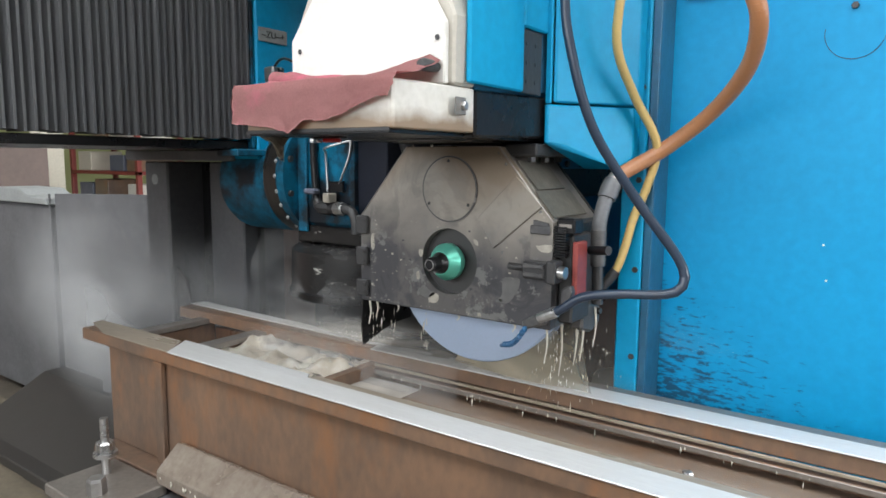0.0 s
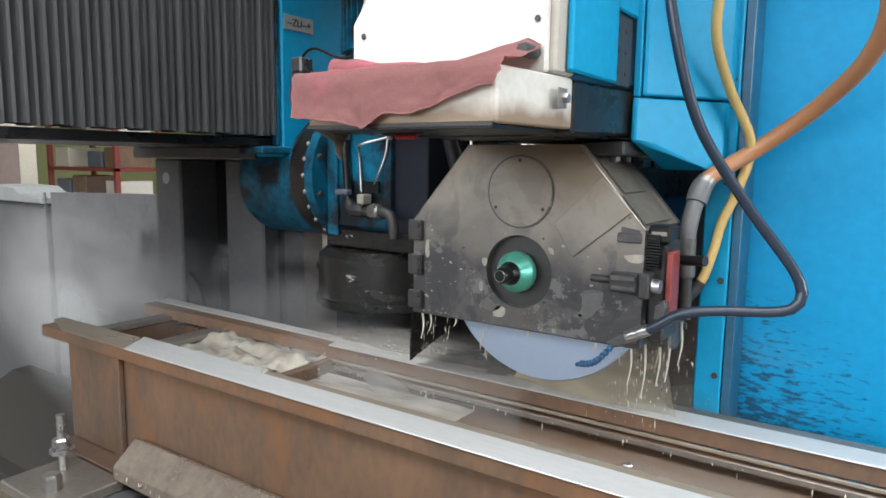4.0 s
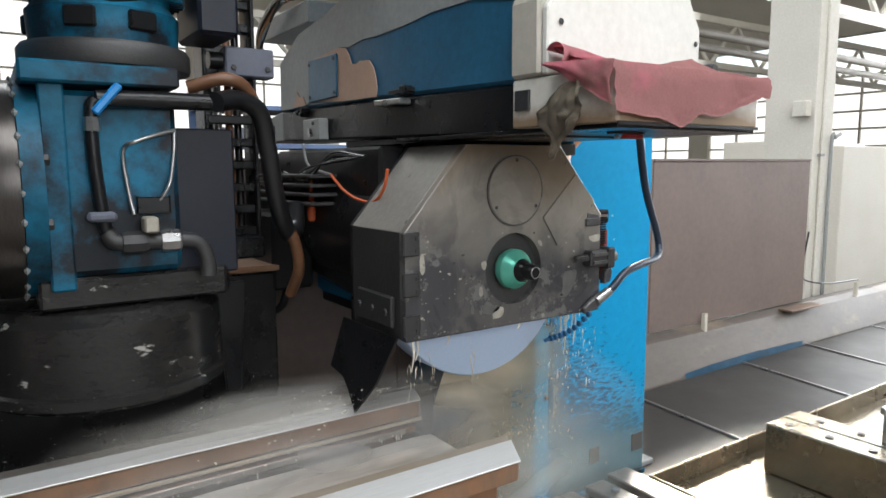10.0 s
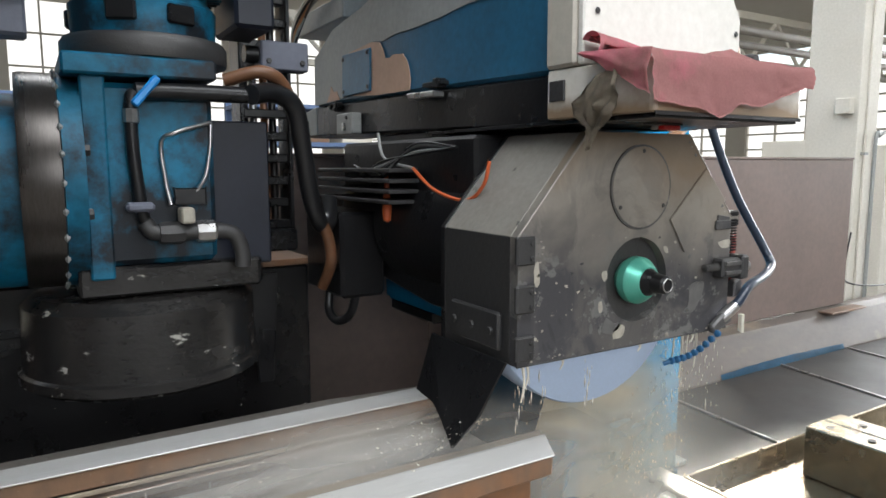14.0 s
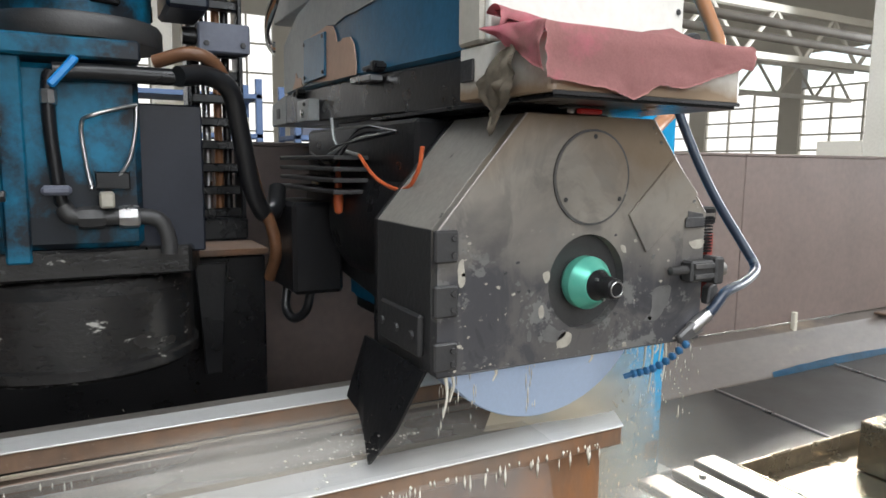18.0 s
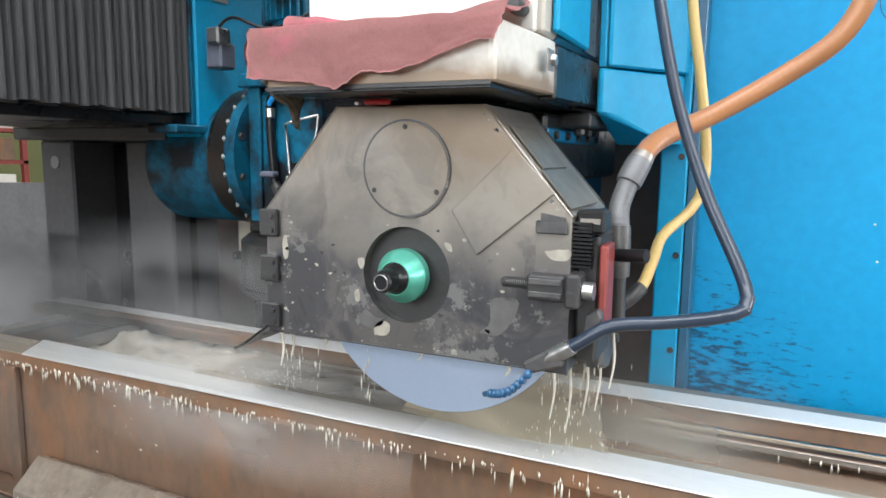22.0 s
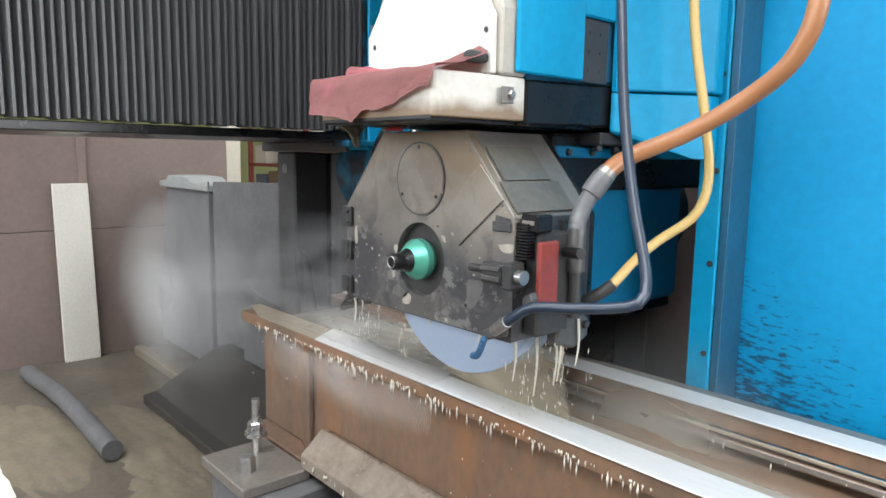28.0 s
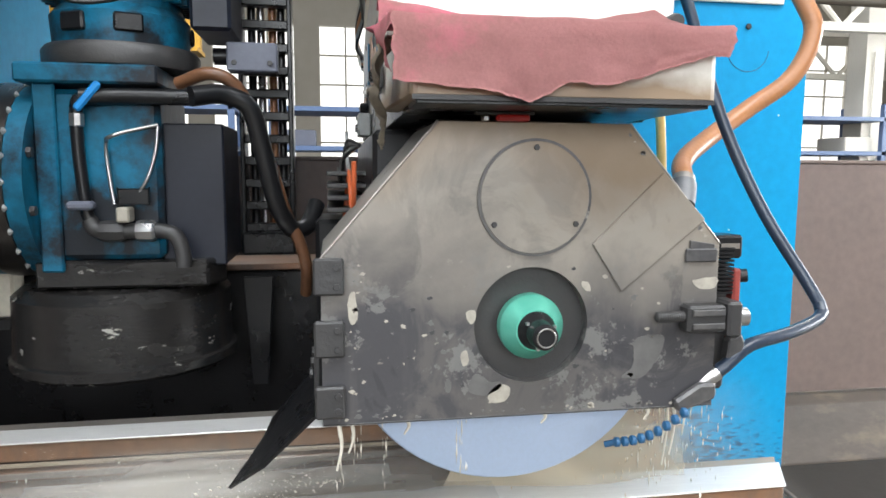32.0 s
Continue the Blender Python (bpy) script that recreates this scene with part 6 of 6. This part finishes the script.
# ---------- cloth on the hood ----------
def cloth():
    """A cloth laid on the ledge before the hood: its back edge leans on the hood, its front hangs over the ledge in a ragged hem."""
    hem = [(-1.07, 1.686), (-1.027, 1.683), (-0.968, 1.677), (-0.929, 1.667), (-0.904, 1.676), (-0.879, 1.69), (-0.835, 1.687), (-0.798, 1.694), (-0.768, 1.705), (-0.739, 1.713), (-0.699, 1.726), (-0.66, 1.725)]
    back = [(-1.087, 1.801), (-1.025, 1.794), (-0.949, 1.788), (-0.853, 1.786), (-0.803, 1.795), (-0.702, 1.815), (-0.66, 1.79)]
    b = bmesh.new()
    nx, ny = 84, 40
    rows = []
    for j in range(ny + 1):
        v = j / ny
        row = []
        for i in range(nx + 1):
            u = i / nx
            x = -1.09 + 0.412 * u
            low = float(np.interp(x, [p[0] for p in hem], [p[1] for p in hem])) + 0.003 * noise.noise((u * 34, 1.3, 0))
            top = float(np.interp(x, [p[0] for p in back], [p[1] for p in back])) + 0.002 * noise.noise((u * 12, 3.3, 0))
            fold = 0.006 * math.sin(8 * u + 0.5) + 0.009 * noise.noise((u * 5, v * 2, 7)) + 0.0015 * noise.noise((u * 20, v * 9, 3))
            ridge = 1.7625 + 0.004 * noise.noise((u * 5, 6.0, 0)) + 0.003
            if v < 0.42:
                w = v / 0.42
                y = 1.046 - 0.135 * w
                z = ridge + (top - ridge) * (1 - w) ** 1.7 + 0.003 * noise.noise((u * 7, w * 4, 2)) * math.sin(w * math.pi)
            else:
                w = (v - 0.42) / 0.58
                y = 0.905 - 0.006 * math.sin(min(1.0, 3 * w) * math.pi / 2) - abs(fold) * w
                z = ridge + (low - ridge) * w ** 1.08
            if u < 0.12:
                curl = (0.12 - u) / 0.12
                y -= 0.004 * curl * curl * (0.3 + v)
            if u > 0.93:
                x += 0.012 * (u - 0.93) / 0.07 * math.sin(v * math.pi)
            row.append(b.verts.new((x + 0.004 * noise.noise((u * 3, v * 9, 5)), y, z)))
        rows.append(row)
    for j in range(ny):
        for i in range(nx):
            b.faces.new((rows[j][i], rows[j][i + 1], rows[j + 1][i + 1], rows[j + 1][i]))
    # a second layer folded back under the left end, and the rolled end on the ledge
    lay = []
    for j in range(9):
        v = j / 8
        lay.append([b.verts.new((-1.088 + 0.2 * u, 1.035 - 0.06 * v - 0.02 * math.sin(u * 3), 1.768 + 0.036 * (1 - v) ** 1.5 * (1 - 0.6 * u) + 0.003 * math.sin(9 * u + 4 * v))) for u in [k / 14 for k in range(15)]])
    for j in range(8):
        for i in range(14):
            b.faces.new((lay[j][i], lay[j][i + 1], lay[j + 1][i + 1], lay[j + 1][i]))
    roll = []
    for j in range(15):
        a = math.pi * (0.15 + 1.5 * j / 14)
        roll.append([b.verts.new((-1.098 + 0.12 * u, 1.018 + (0.022 - 0.006 * u) * math.cos(a), 1.786 + (0.02 - 0.008 * u) * math.sin(a) - 0.01 * u)) for u in [k / 8 for k in range(9)]])
    for j in range(14):
        for i in range(8):
            b.faces.new((roll[j][i], roll[j][i + 1], roll[j + 1][i + 1], roll[j + 1][i]))
    # the side drape: from the rolled end down to the front corner, wrapped round the ledge
    side = []
    for j in range(13):
        v = j / 12
        row = []
        for i in range(21):
            u = i / 20
            y = 1.034 - 0.136 * u
            low = 1.764 - 0.062 * u ** 1.1 + 0.004 * noise.noise((u * 9, 8.1, 0))
            crease = 0.007 * math.sin(7 * u + 2.2 * v) * v + 0.006 * noise.noise((u * 4, v * 3, 6))
            row.append(b.verts.new((-1.096 - abs(crease) - 0.012 * math.sin(v * math.pi) * (1 - 0.5 * u) + 0.008 * u, y, 1.776 - 0.011 * u + (low - 1.772) * v)))
        side.append(row)
    for j in range(12):
        for i in range(20):
            b.faces.new((side[j][i], side[j][i + 1], side[j + 1][i + 1], side[j + 1][i]))
    bmesh.ops.solidify(b, geom=b.faces, thickness=0.003)
    return smooth(b, 80)


def rag():
    """The bunched brown rag hanging from the ledge's corner under the cloth."""
    b = bmesh.new()
    g = []
    for j in range(19):
        v = j / 18
        row = []
        for i in range(17):
            u = i / 16
            w = 0.07 * float(np.interp(v, [0, 0.45, 0.62, 0.75, 1], [0.4, 0.85, 0.6, 0.25, 0.1])) * (1 + 0.2 * noise.noise((v * 3, 2.2, 0)))
            crumple = 0.009 * math.sin(u * 13 + 5 * v) * (1 - 0.5 * v) + 0.016 * noise.noise((u * 4, v * 6, 3)) + 0.006 * noise.noise((u * 11, v * 12, 5))
            row.append(b.verts.new((-1.078 - abs(crumple) - 0.016 * math.sin(min(1.0, 1.4 * v) * math.pi) - 0.012 * v, 0.985 + 0.04 * v + (u - 0.5) * 2 * w * 0.85, 1.746 - 0.13 * v - 0.01 * (u - 0.5) * (1 - v) + 0.01 * noise.noise((u * 4, v * 3, 4)))))
        g.append(row)
    for j in range(18):
        for i in range(16):
            b.faces.new((g[j][i], g[j][i + 1], g[j + 1][i + 1], g[j + 1][i]))
    bmesh.ops.solidify(b, geom=b.faces, thickness=0.0035)
    return smooth(b, 80)


rg = tagged(part("cleaning_rag", rag(), material("oily_brown_cloth", (0.3, 0.255, 0.195), 0.8, second=(0.13, 0.105, 0.08), scale=18, bump=0.4)), "oily brown rag hanging from the hood corner", "rag")
GANTRY.append(rg)
cl = tagged(part("red_cloth", cloth(), CLOTH), "faded red cloth draped over the white hood", "cloth")
GANTRY.append(cl)


# ---------- coolant: spray, streams and drips ----------
def droplets(rows, name):
    """Small eight-sided drops: rows of place, radius and stretch along a direction."""
    vs, fs = [], []
    for p, r, d in rows:
        d = Vector(d)
        n = len(vs)
        a = d.normalized() if d.length > 0 else Vector((0, 0, 1))
        s = a.orthogonal().normalized()
        q = a.cross(s)
        long = r * (1 + d.length)
        p = Vector(p)
        vs += [p + a * long, p + s * r, p + q * r, p - s * r, p - q * r, p - a * long]
        for k in range(4):
            fs += [(n, n + 1 + k, n + 1 + (k + 1) % 4), (n + 5, n + 1 + (k + 1) % 4, n + 1 + k)]
    me = bpy.data.meshes.new(name)
    me.from_pydata(vs, [], fs)
    me.polygons.foreach_set("use_smooth", [True] * len(me.polygons))
    return me


def spray(name, mat, label, rows):
    me = droplets(rows, name)
    me.materials.append(mat)
    ob = tagged(new(name, me), label, "coolant spray", kind="stuff")
    SLIDE.append(ob)
    return ob


rnd = random.Random(7)
CX, CY, CZ = -0.9, FY + 0.16, 1.075
def haze_layer(x0, x1, z0, z1, y, seed, taper=0.2):
    """One gently billowing sheet of haze; its substance thins out towards its rim."""
    b = bmesh.new()
    nx, nz = 26, 12
    g = []
    for j in range(nz + 1):
        row = []
        for i in range(nx + 1):
            u, v = i / nx, j / nz
            x = x0 + (x1 - x0) * u
            row.append(b.verts.new((x, y + 0.05 * (1 - u) * noise.noise((u * 3 + seed, v * 3, seed)) + 0.05 * (v - 0.5), z0 + (z1 - z0) * (0.5 + (v - 0.5) * (1.1 - taper * u)) + 0.02 * (1 - u))))
        g.append(row)
    for j in range(nz):
        for i in range(nx):
            b.faces.new((g[j][i], g[j][i + 1], g[j + 1][i + 1], g[j + 1][i]))
    return smooth(b, 180)


haze = tagged(empty("coolant_haze"), "pale coolant haze drifting off the grinding wheel", "haze")
SLIDE.append(haze)
blown = tagged(empty("blown_coolant_haze"), "pale coolant haze blown off along the bed", "haze")
for k, (x0, x1, z0, z1, dy) in enumerate(((-2.0, -0.9, 0.88, 1.08, -0.1), (-2.0, -0.92, 0.9, 1.09, -0.02), (-1.9, -0.92, 0.92, 1.1, 0.06), (-2.0, -0.95, 0.86, 1.06, 0.18))):
    part("haze_layer", haze_layer(x0, x1, z0, z1, CY + dy, 3.0 * k), MIST, haze)
for k, (x0, x1, z0, z1, dy) in enumerate(((-3.7, -1.95, 0.55, 1.35, -0.05), (-4.2, -1.97, 0.45, 1.4, 0.08), (-4.6, -2.0, 0.4, 1.5, 0.2), (-3.4, -1.96, 0.75, 1.3, 0.3), (-3.2, -1.96, 0.5, 1.2, -0.12))):
    part("plume_layer", haze_layer(x0, x1, z0, z1, CY + dy, 20 + 3.0 * k), PLUME, blown)
fw = bmesh.new()
g = [[fw.verts.new((-1.23 + 2.32 * i / 30, 1.224 + 0.255 * j / 6, 0.967 + 0.003 * noise.noise((i * 0.5, j * 0.7, 9)))) for i in range(31)] for j in range(7)]
for j in range(6):
    for i in range(30):
        fw.faces.new((g[j][i], g[j][i + 1], g[j + 1][i + 1], g[j + 1][i]))
tagged(part("coolant_puddle", smooth(fw, 180), THIN_MILK), "thin milky coolant puddle on the trough floor", "coolant")
pl = bmesh.new()
g = [[pl.verts.new((-2.2 + 1.15 * i / 20, 1.224 + 0.252 * j / 8, 0.974 + 0.004 * noise.noise((i * 0.6, j * 0.8, 2)))) for i in range(21)] for j in range(9)]
for j in range(8):
    for i in range(20):
        pl.faces.new((g[j][i], g[j][i + 1], g[j + 1][i + 1], g[j + 1][i]))
tagged(part("coolant_film", smooth(pl, 180), MILK), "milky coolant film flowing in the trough", "coolant")
GANTRY.append(bpy.data.objects["coolant_film"])
sh = bmesh.new()
g = []
for j in range(13):
    row = []
    for i in range(31):
        u, v = i / 30, j / 12
        row.append(sh.verts.new((-2.15 + 1.25 * u, FY - 0.05 + 0.5 * v, 1.062 + 0.018 * noise.noise((u * 5, v * 4, 3.3)) + 0.02 * (1 - u))))
    g.append(row)
for j in range(12):
    for i in range(30):
        sh.faces.new((g[j][i], g[j][i + 1], g[j + 1][i + 1], g[j + 1][i]))
part("spray_sheet", smooth(sh, 180), SHEET, haze, "flat sheet of thrown milky coolant")
for k, (x0, x1, z0, z1, dy) in enumerate(((-2.6, -1.16, 0.98, 1.3, 0.12), (-2.9, -1.18, 1.0, 1.34, 0.3))):
    part("jet_layer", haze_layer(x0, x1, z0, z1, CY + dy, 50 + 3.0 * k, 0.0), JET, blown, "thin pale jet of blown coolant")
fn = bmesh.new()
g = []
for j in range(13):
    row = []
    for i in range(13):
        u, v = i / 12, j / 12
        row.append(fn.verts.new((-0.74 - 0.12 * (1 - v) + (u - 0.5) * (0.3 + 0.55 * (1 - v)), FY + 0.16 + 0.05 * noise.noise((u * 3, v * 3, 1.1)), 0.5 + 0.72 * v)))
    g.append(row)
for j in range(12):
    for i in range(12):
        fn.faces.new((g[j][i], g[j][i + 1], g[j + 1][i + 1], g[j + 1][i]))
part("coolant_fan", smooth(fn, 180), FAN, haze, "tan fan of dirty coolant under the wheel")
for k, (x0, x1, z0, z1, dy) in enumerate(((-1.15, -0.15, 0.4, 1.12, 0.2), (-1.0, -0.2, 0.42, 1.0, 0.27), (-0.85, -0.15, 0.55, 1.25, 0.4))):
    vb = bmesh.new()
    g = [[vb.verts.new((x0 + (x1 - x0) * i / 12, FY + dy + 0.05 * noise.noise((i * 0.3, j * 0.3, k + 5.0)), z0 + (z1 - z0) * j / 12)) for i in range(13)] for j in range(13)]
    for j in range(12):
        for i in range(12):
            vb.faces.new((g[j][i], g[j][i + 1], g[j + 1][i + 1], g[j + 1][i]))
    part("veil_layer", smooth(vb, 180), VEIL, haze)
rows = []
for k in range(420):
    t = rnd.random() ** 0.8
    along = -0.14 - 1.0 * t
    wide = 0.02 + 0.22 * t
    p = (CX + along, CY - 0.02 + rnd.gauss(0, 1) * wide * 0.5, CZ + 0.02 + 0.12 * t + rnd.gauss(0, 0.5) * wide * 0.5 - 0.12 * t * t)
    rows.append((p, 0.0002 + 0.0003 * rnd.random() ** 2, (2.4, 0, 0)))
spray("mist_plume", WATER, "fine pale coolant droplets blown off the wheel", rows)
rows = []
for k in range(260):
    t = rnd.random()
    a = rnd.gauss(0, 1)
    p = (CX - 0.25 - 0.5 * t, CY - 0.05 + 0.1 * a * t, CZ + 0.03 - 0.17 * t * t + 0.05 * rnd.gauss(0, 1) * t)
    rows.append((p, 0.0008 + 0.0018 * rnd.random() ** 3, (1.2 * rnd.random(), 0, -0.6 * rnd.random())))
spray("splash_drops", WATER, "larger coolant drops thrown off the wheel", rows)
rows = []
for k in range(500):
    t = rnd.random()
    p = (-0.67 + 0.09 * rnd.gauss(0, 1) * (0.35 + t) - 0.1 * t, FY + 0.16 + 0.045 * rnd.gauss(0, 1) * (0.4 + t), 1.2 - 0.42 * t + 0.02 * rnd.gauss(0, 1))
    rows.append((p, 0.0004 + 0.0005 * rnd.random(), (0, 0, 5.0)))
spray("tan_spray", TAN, "tan curtain of dirty coolant falling behind the wheel", rows)
rows = []
for k in range(150):
    c = rnd.choice((-0.62, -0.6, -0.57, -0.53, -0.655, -0.64))
    t = rnd.random()
    rows.append(((c + rnd.gauss(0, 0.012) * (0.4 + 1.5 * t), FY + 0.03 + rnd.random() * 0.16, 1.235 - 0.2 * t), 0.0007 + 0.001 * rnd.random() ** 2, (0, 0, 2 + 9 * rnd.random() ** 2)))
for k in range(50):
    c = rnd.choice((-1.15, -1.13, -1.09, -0.98))
    rows.append(((c + rnd.gauss(0, 0.004), FY + 0.02 + 0.02 * rnd.random(), 1.235 - 0.12 * rnd.random()), 0.0007 + 0.001 * rnd.random() ** 2, (0, 0, 3 + 9 * rnd.random())))
DRIPS = [spray("falling_drops", WATER, "milky coolant drops falling from the guard", rows)]
SLIDE.remove(DRIPS[0])

rows = []
for k in range(300):
    t = rnd.random() ** 0.7
    p = (-1.53 - 0.85 * t + 0.05 * rnd.gauss(0, 1), 1.25 + 0.09 * rnd.gauss(0, 1) * (0.4 + t), 0.985 - 0.24 * t * t + 0.04 * rnd.gauss(0, 1) * (0.3 + t))
    rows.append((p, 0.0016 + 0.0055 * rnd.random() ** 2.5, (-1.2 * rnd.random(), 0.3 * rnd.gauss(0, 1), 0.8 * rnd.gauss(0, 1))))
me = droplets(rows, "end_splash")
me.materials.append(WATER)
END_SPLASH = tagged(new("end_splash", me), "milky drops thrown off the end of the rails", "coolant spray", kind="stuff")

streams = tagged(empty("coolant_streams"), "thin milky coolant streams running off the guard edge", "coolant")
SLIDE.append(streams)
for k, (x, y, z, ln) in enumerate(((-1.155, 0.01, 1.238, 0.07), (-1.138, 0.02, 1.238, 0.05), (-1.06, 0.015, 1.238, 0.025), (-0.86, 0.01, 1.238, 0.018), (-0.7, 0.01, 1.238, 0.022), (-0.635, 0.05, 1.24, 0.1), (-0.62, 0.1, 1.24, 0.14), (-0.6, 0.14, 1.24, 0.12), (-0.575, 0.12, 1.27, 0.13), (-0.56, 0.16, 1.27, 0.1), (-0.615, 0.18, 1.24, 0.09))):
    part("stream", tube([(x, FY + y, z), (x + 0.004, FY + y, z - ln * 0.5), (x - 0.003, FY + y, z - ln)], 0.002, 6, 4, radii=lambda u: 0.0028 * (1 - 0.7 * u) + 0.0006), WATER, streams)

# grinding sparks: drawn up into the guard while the wheel runs free
SPARK = bpy.data.materials.new("glowing_grinding_sparks")
SPARK.use_nodes = True
SPARK.node_tree.nodes["Principled BSDF"].inputs["Base Color"].default_value = (0.4, 0.15, 0.05, 1)
SPARK.node_tree.nodes["Principled BSDF"].inputs["Emission Color"].default_value = (1.0, 0.42, 0.12, 1)
SPARK.node_tree.nodes["Principled BSDF"].inputs["Emission Strength"].default_value = 3.0
rows = []
for k in range(300):
    t = rnd.random() ** 2.2
    p = (CX + 0.03 - 0.3 * t, CY - 0.01 + 0.03 * rnd.gauss(0, 1) * (0.4 + t), CZ - 0.004 + 0.02 * t + 0.02 * rnd.gauss(0, 1) * t)
    rows.append((p, 0.0003 + 0.00035 * rnd.random(), (-11 * rnd.random(), 0, 0.6 * rnd.random())))
SPARKS = spray("grinding_sparks", SPARK, "glowing orange sparks thrown off the wheel", rows)
SLIDE.remove(SPARKS)

# drips hanging from the flanges: those of the front rail well up once the wheel works there
def hanging_drips(n, x0, x1, y, z, longest, power):
    rows = []
    for k in range(n):
        ln = 0.003 + longest * rnd.random() ** power
        rows.append(((rnd.uniform(x0, x1), y - 0.002 * rnd.random(), z - ln), 0.0013 + 0.0018 * rnd.random(), (0, 0, ln / 0.0035)))
    me = droplets(rows, "flange_drips")
    me.materials.append(WATER)
    return tagged(new("flange_drips", me), "milky drips hanging along the rail flange", "coolant", kind="stuff")


FRONT_DRIPS = hanging_drips(360, -2.1, 1.08, 1.1025, 1.034, 0.028, 2.2)
hanging_drips(60, -1.2, 1.1, 1.4845, 0.992, 0.02, 2.5)
hanging_drips(75, -1.65, 1.05, 1.028, 0.72, 0.025, 2)

# ---------- clutter on the floor west of the bed ----------
tagged(part("floor_pipe", tube([(-5.3, 0.95, 0.06), (-4.6, 1.02, 0.06), (-3.6, 1.03, 0.06)], 0.055, 14, 4), COVER), "grey steel pipe lying on the workshop floor", "pipe")


def heap(cx, cy, sx, sy, h, seed):
    b = bmesh.new()
    n = 22
    g = []
    for j in range(n + 1):
        row = []
        for i in range(n + 1):
            u, v = 2 * i / n - 1, 2 * j / n - 1
            r = math.hypot(u, v)
            z = h * max(0, 1 - r * r) * (0.7 + 0.6 * noise.noise((u * 2 + seed, v * 2, seed))) + 0.012 * noise.noise((u * 9, v * 9, seed)) * (r < 0.95)
            row.append(b.verts.new((cx + sx * u, cy + sy * v, z - 0.003 * r * r - 0.001)))
        g.append(row)
    for j in range(n):
        for i in range(n):
            b.faces.new((g[j][i], g[j][i + 1], g[j + 1][i + 1], g[j + 1][i]))
    return smooth(b, 60)


for k, a in enumerate(((-3.75, 1.25, 0.75, 0.24, 0.03), (-3.0, 1.15, 0.45, 0.2, 0.03), (-4.1, 0.75, 0.8, 0.28, 0.03))):
    tagged(part("sludge_mound", heap(*a, k * 3.7), SLUDGE), "low heap of brown grinding sludge on the floor", "sludge", "sludge heaps")
tagged(part("timber", box(-5.5, -4.3, 1.72, 1.8, 0.0, 0.07, 0.006), SLUDGE), "dusty timber lying by the fence", "timber")


def motions():
    for ob in GANTRY:
        walk(ob, [(t, pose(a, 0, 0)) for t, a, b in TRAVEL])
    for ob in SLIDE:
        walk(ob, [(t, pose(a, b, 0)) for t, a, b in TRAVEL])
    for ob in DRIPS:
        rows = []
        for k in range(161):
            t = 0.2 * k
            a, b = (float(np.interp(t, [r[0] for r in TRAVEL], [r[i] for r in TRAVEL])) for i in (1, 2))
            rows.append((t, pose(a, b, 0.02 * math.sin(2.6 * k))))
        walk(ob, rows)
    rows = []
    for k in range(161):
        a = float(np.interp(0.2 * k, [r[0] for r in TRAVEL], [r[1] for r in TRAVEL]))
        fall = -1.3 * min(1.0, max(0.0, (a + 0.75) / 0.35))
        rows.append((0.2 * k, pose(a + 0.03 * math.sin(1.9 * k), 0.02 * math.sin(2.7 * k), fall + 0.02 * math.cos(2.3 * k))))
    walk(END_SPLASH, rows)
    rows = []
    for k in range(321):
        t = 0.1 * k
        a, b = (float(np.interp(t, [r[0] for r in TRAVEL], [r[i] for r in TRAVEL])) for i in (1, 2))
        out = float(np.interp(t, [0.0, 0.3, 0.5, 0.8, 1.0, 6.1, 6.4, 7.6, 8.0, 25.2, 25.4, 25.6, 25.8, 32.0], [0, 0, 1, 1, 0, 0, 1, 1, 0, 0, 1, 1, 0, 0]))
        rows.append((t, pose(a + 0.22 * (1 - out), b, 0.3 * (1 - out))))
    walk(SPARKS, rows)
    rows = []
    for t, a, b in TRAVEL:
        off = min(1.0, max(0.0, (a - 0.7) / 0.5))
        rows.append((t, pose(a - 1.5 * off, b, -0.3 * off)))
    walk(blown, rows)
    walk(FRONT_DRIPS, [(0.0, pose(0, 0.036, 0.0)), (14.0, pose(0, 0.036, 0.0)), (16.8, pose(0, 0, 0)), (32.0, pose(0, 0, 0))])
    walk(flap, [(t, pose(-1.19, 0, 1.245, 0, a, 0)) for t, a in ((0.0, 0), (18.7, 0), (20.0, 28), (21.0, 38), (22.0, 40), (31.0, 40), (32.0, 24))])
    ease = [(0.0, 0.0)] + [(0.5 * k, -float(np.interp(0.5 * k, [r[0] for r in TRAVEL], [r[2] for r in TRAVEL])) / 0.338) for k in range(23, 34)] + [(32.0, 1.0)]
    for ob, a0, a1, b0, b1 in LINKS:
        rows = []
        for t, s in ease:
            s = min(1.0, max(0.0, s))
            p, q = a0.lerp(b0, s), a1.lerp(b1, s)
            rows.append((t, Matrix.Translation((p + q) / 2) @ (q - p).to_track_quat("Z", "Y").to_matrix().to_4x4()))
        walk(ob, rows)


motions()
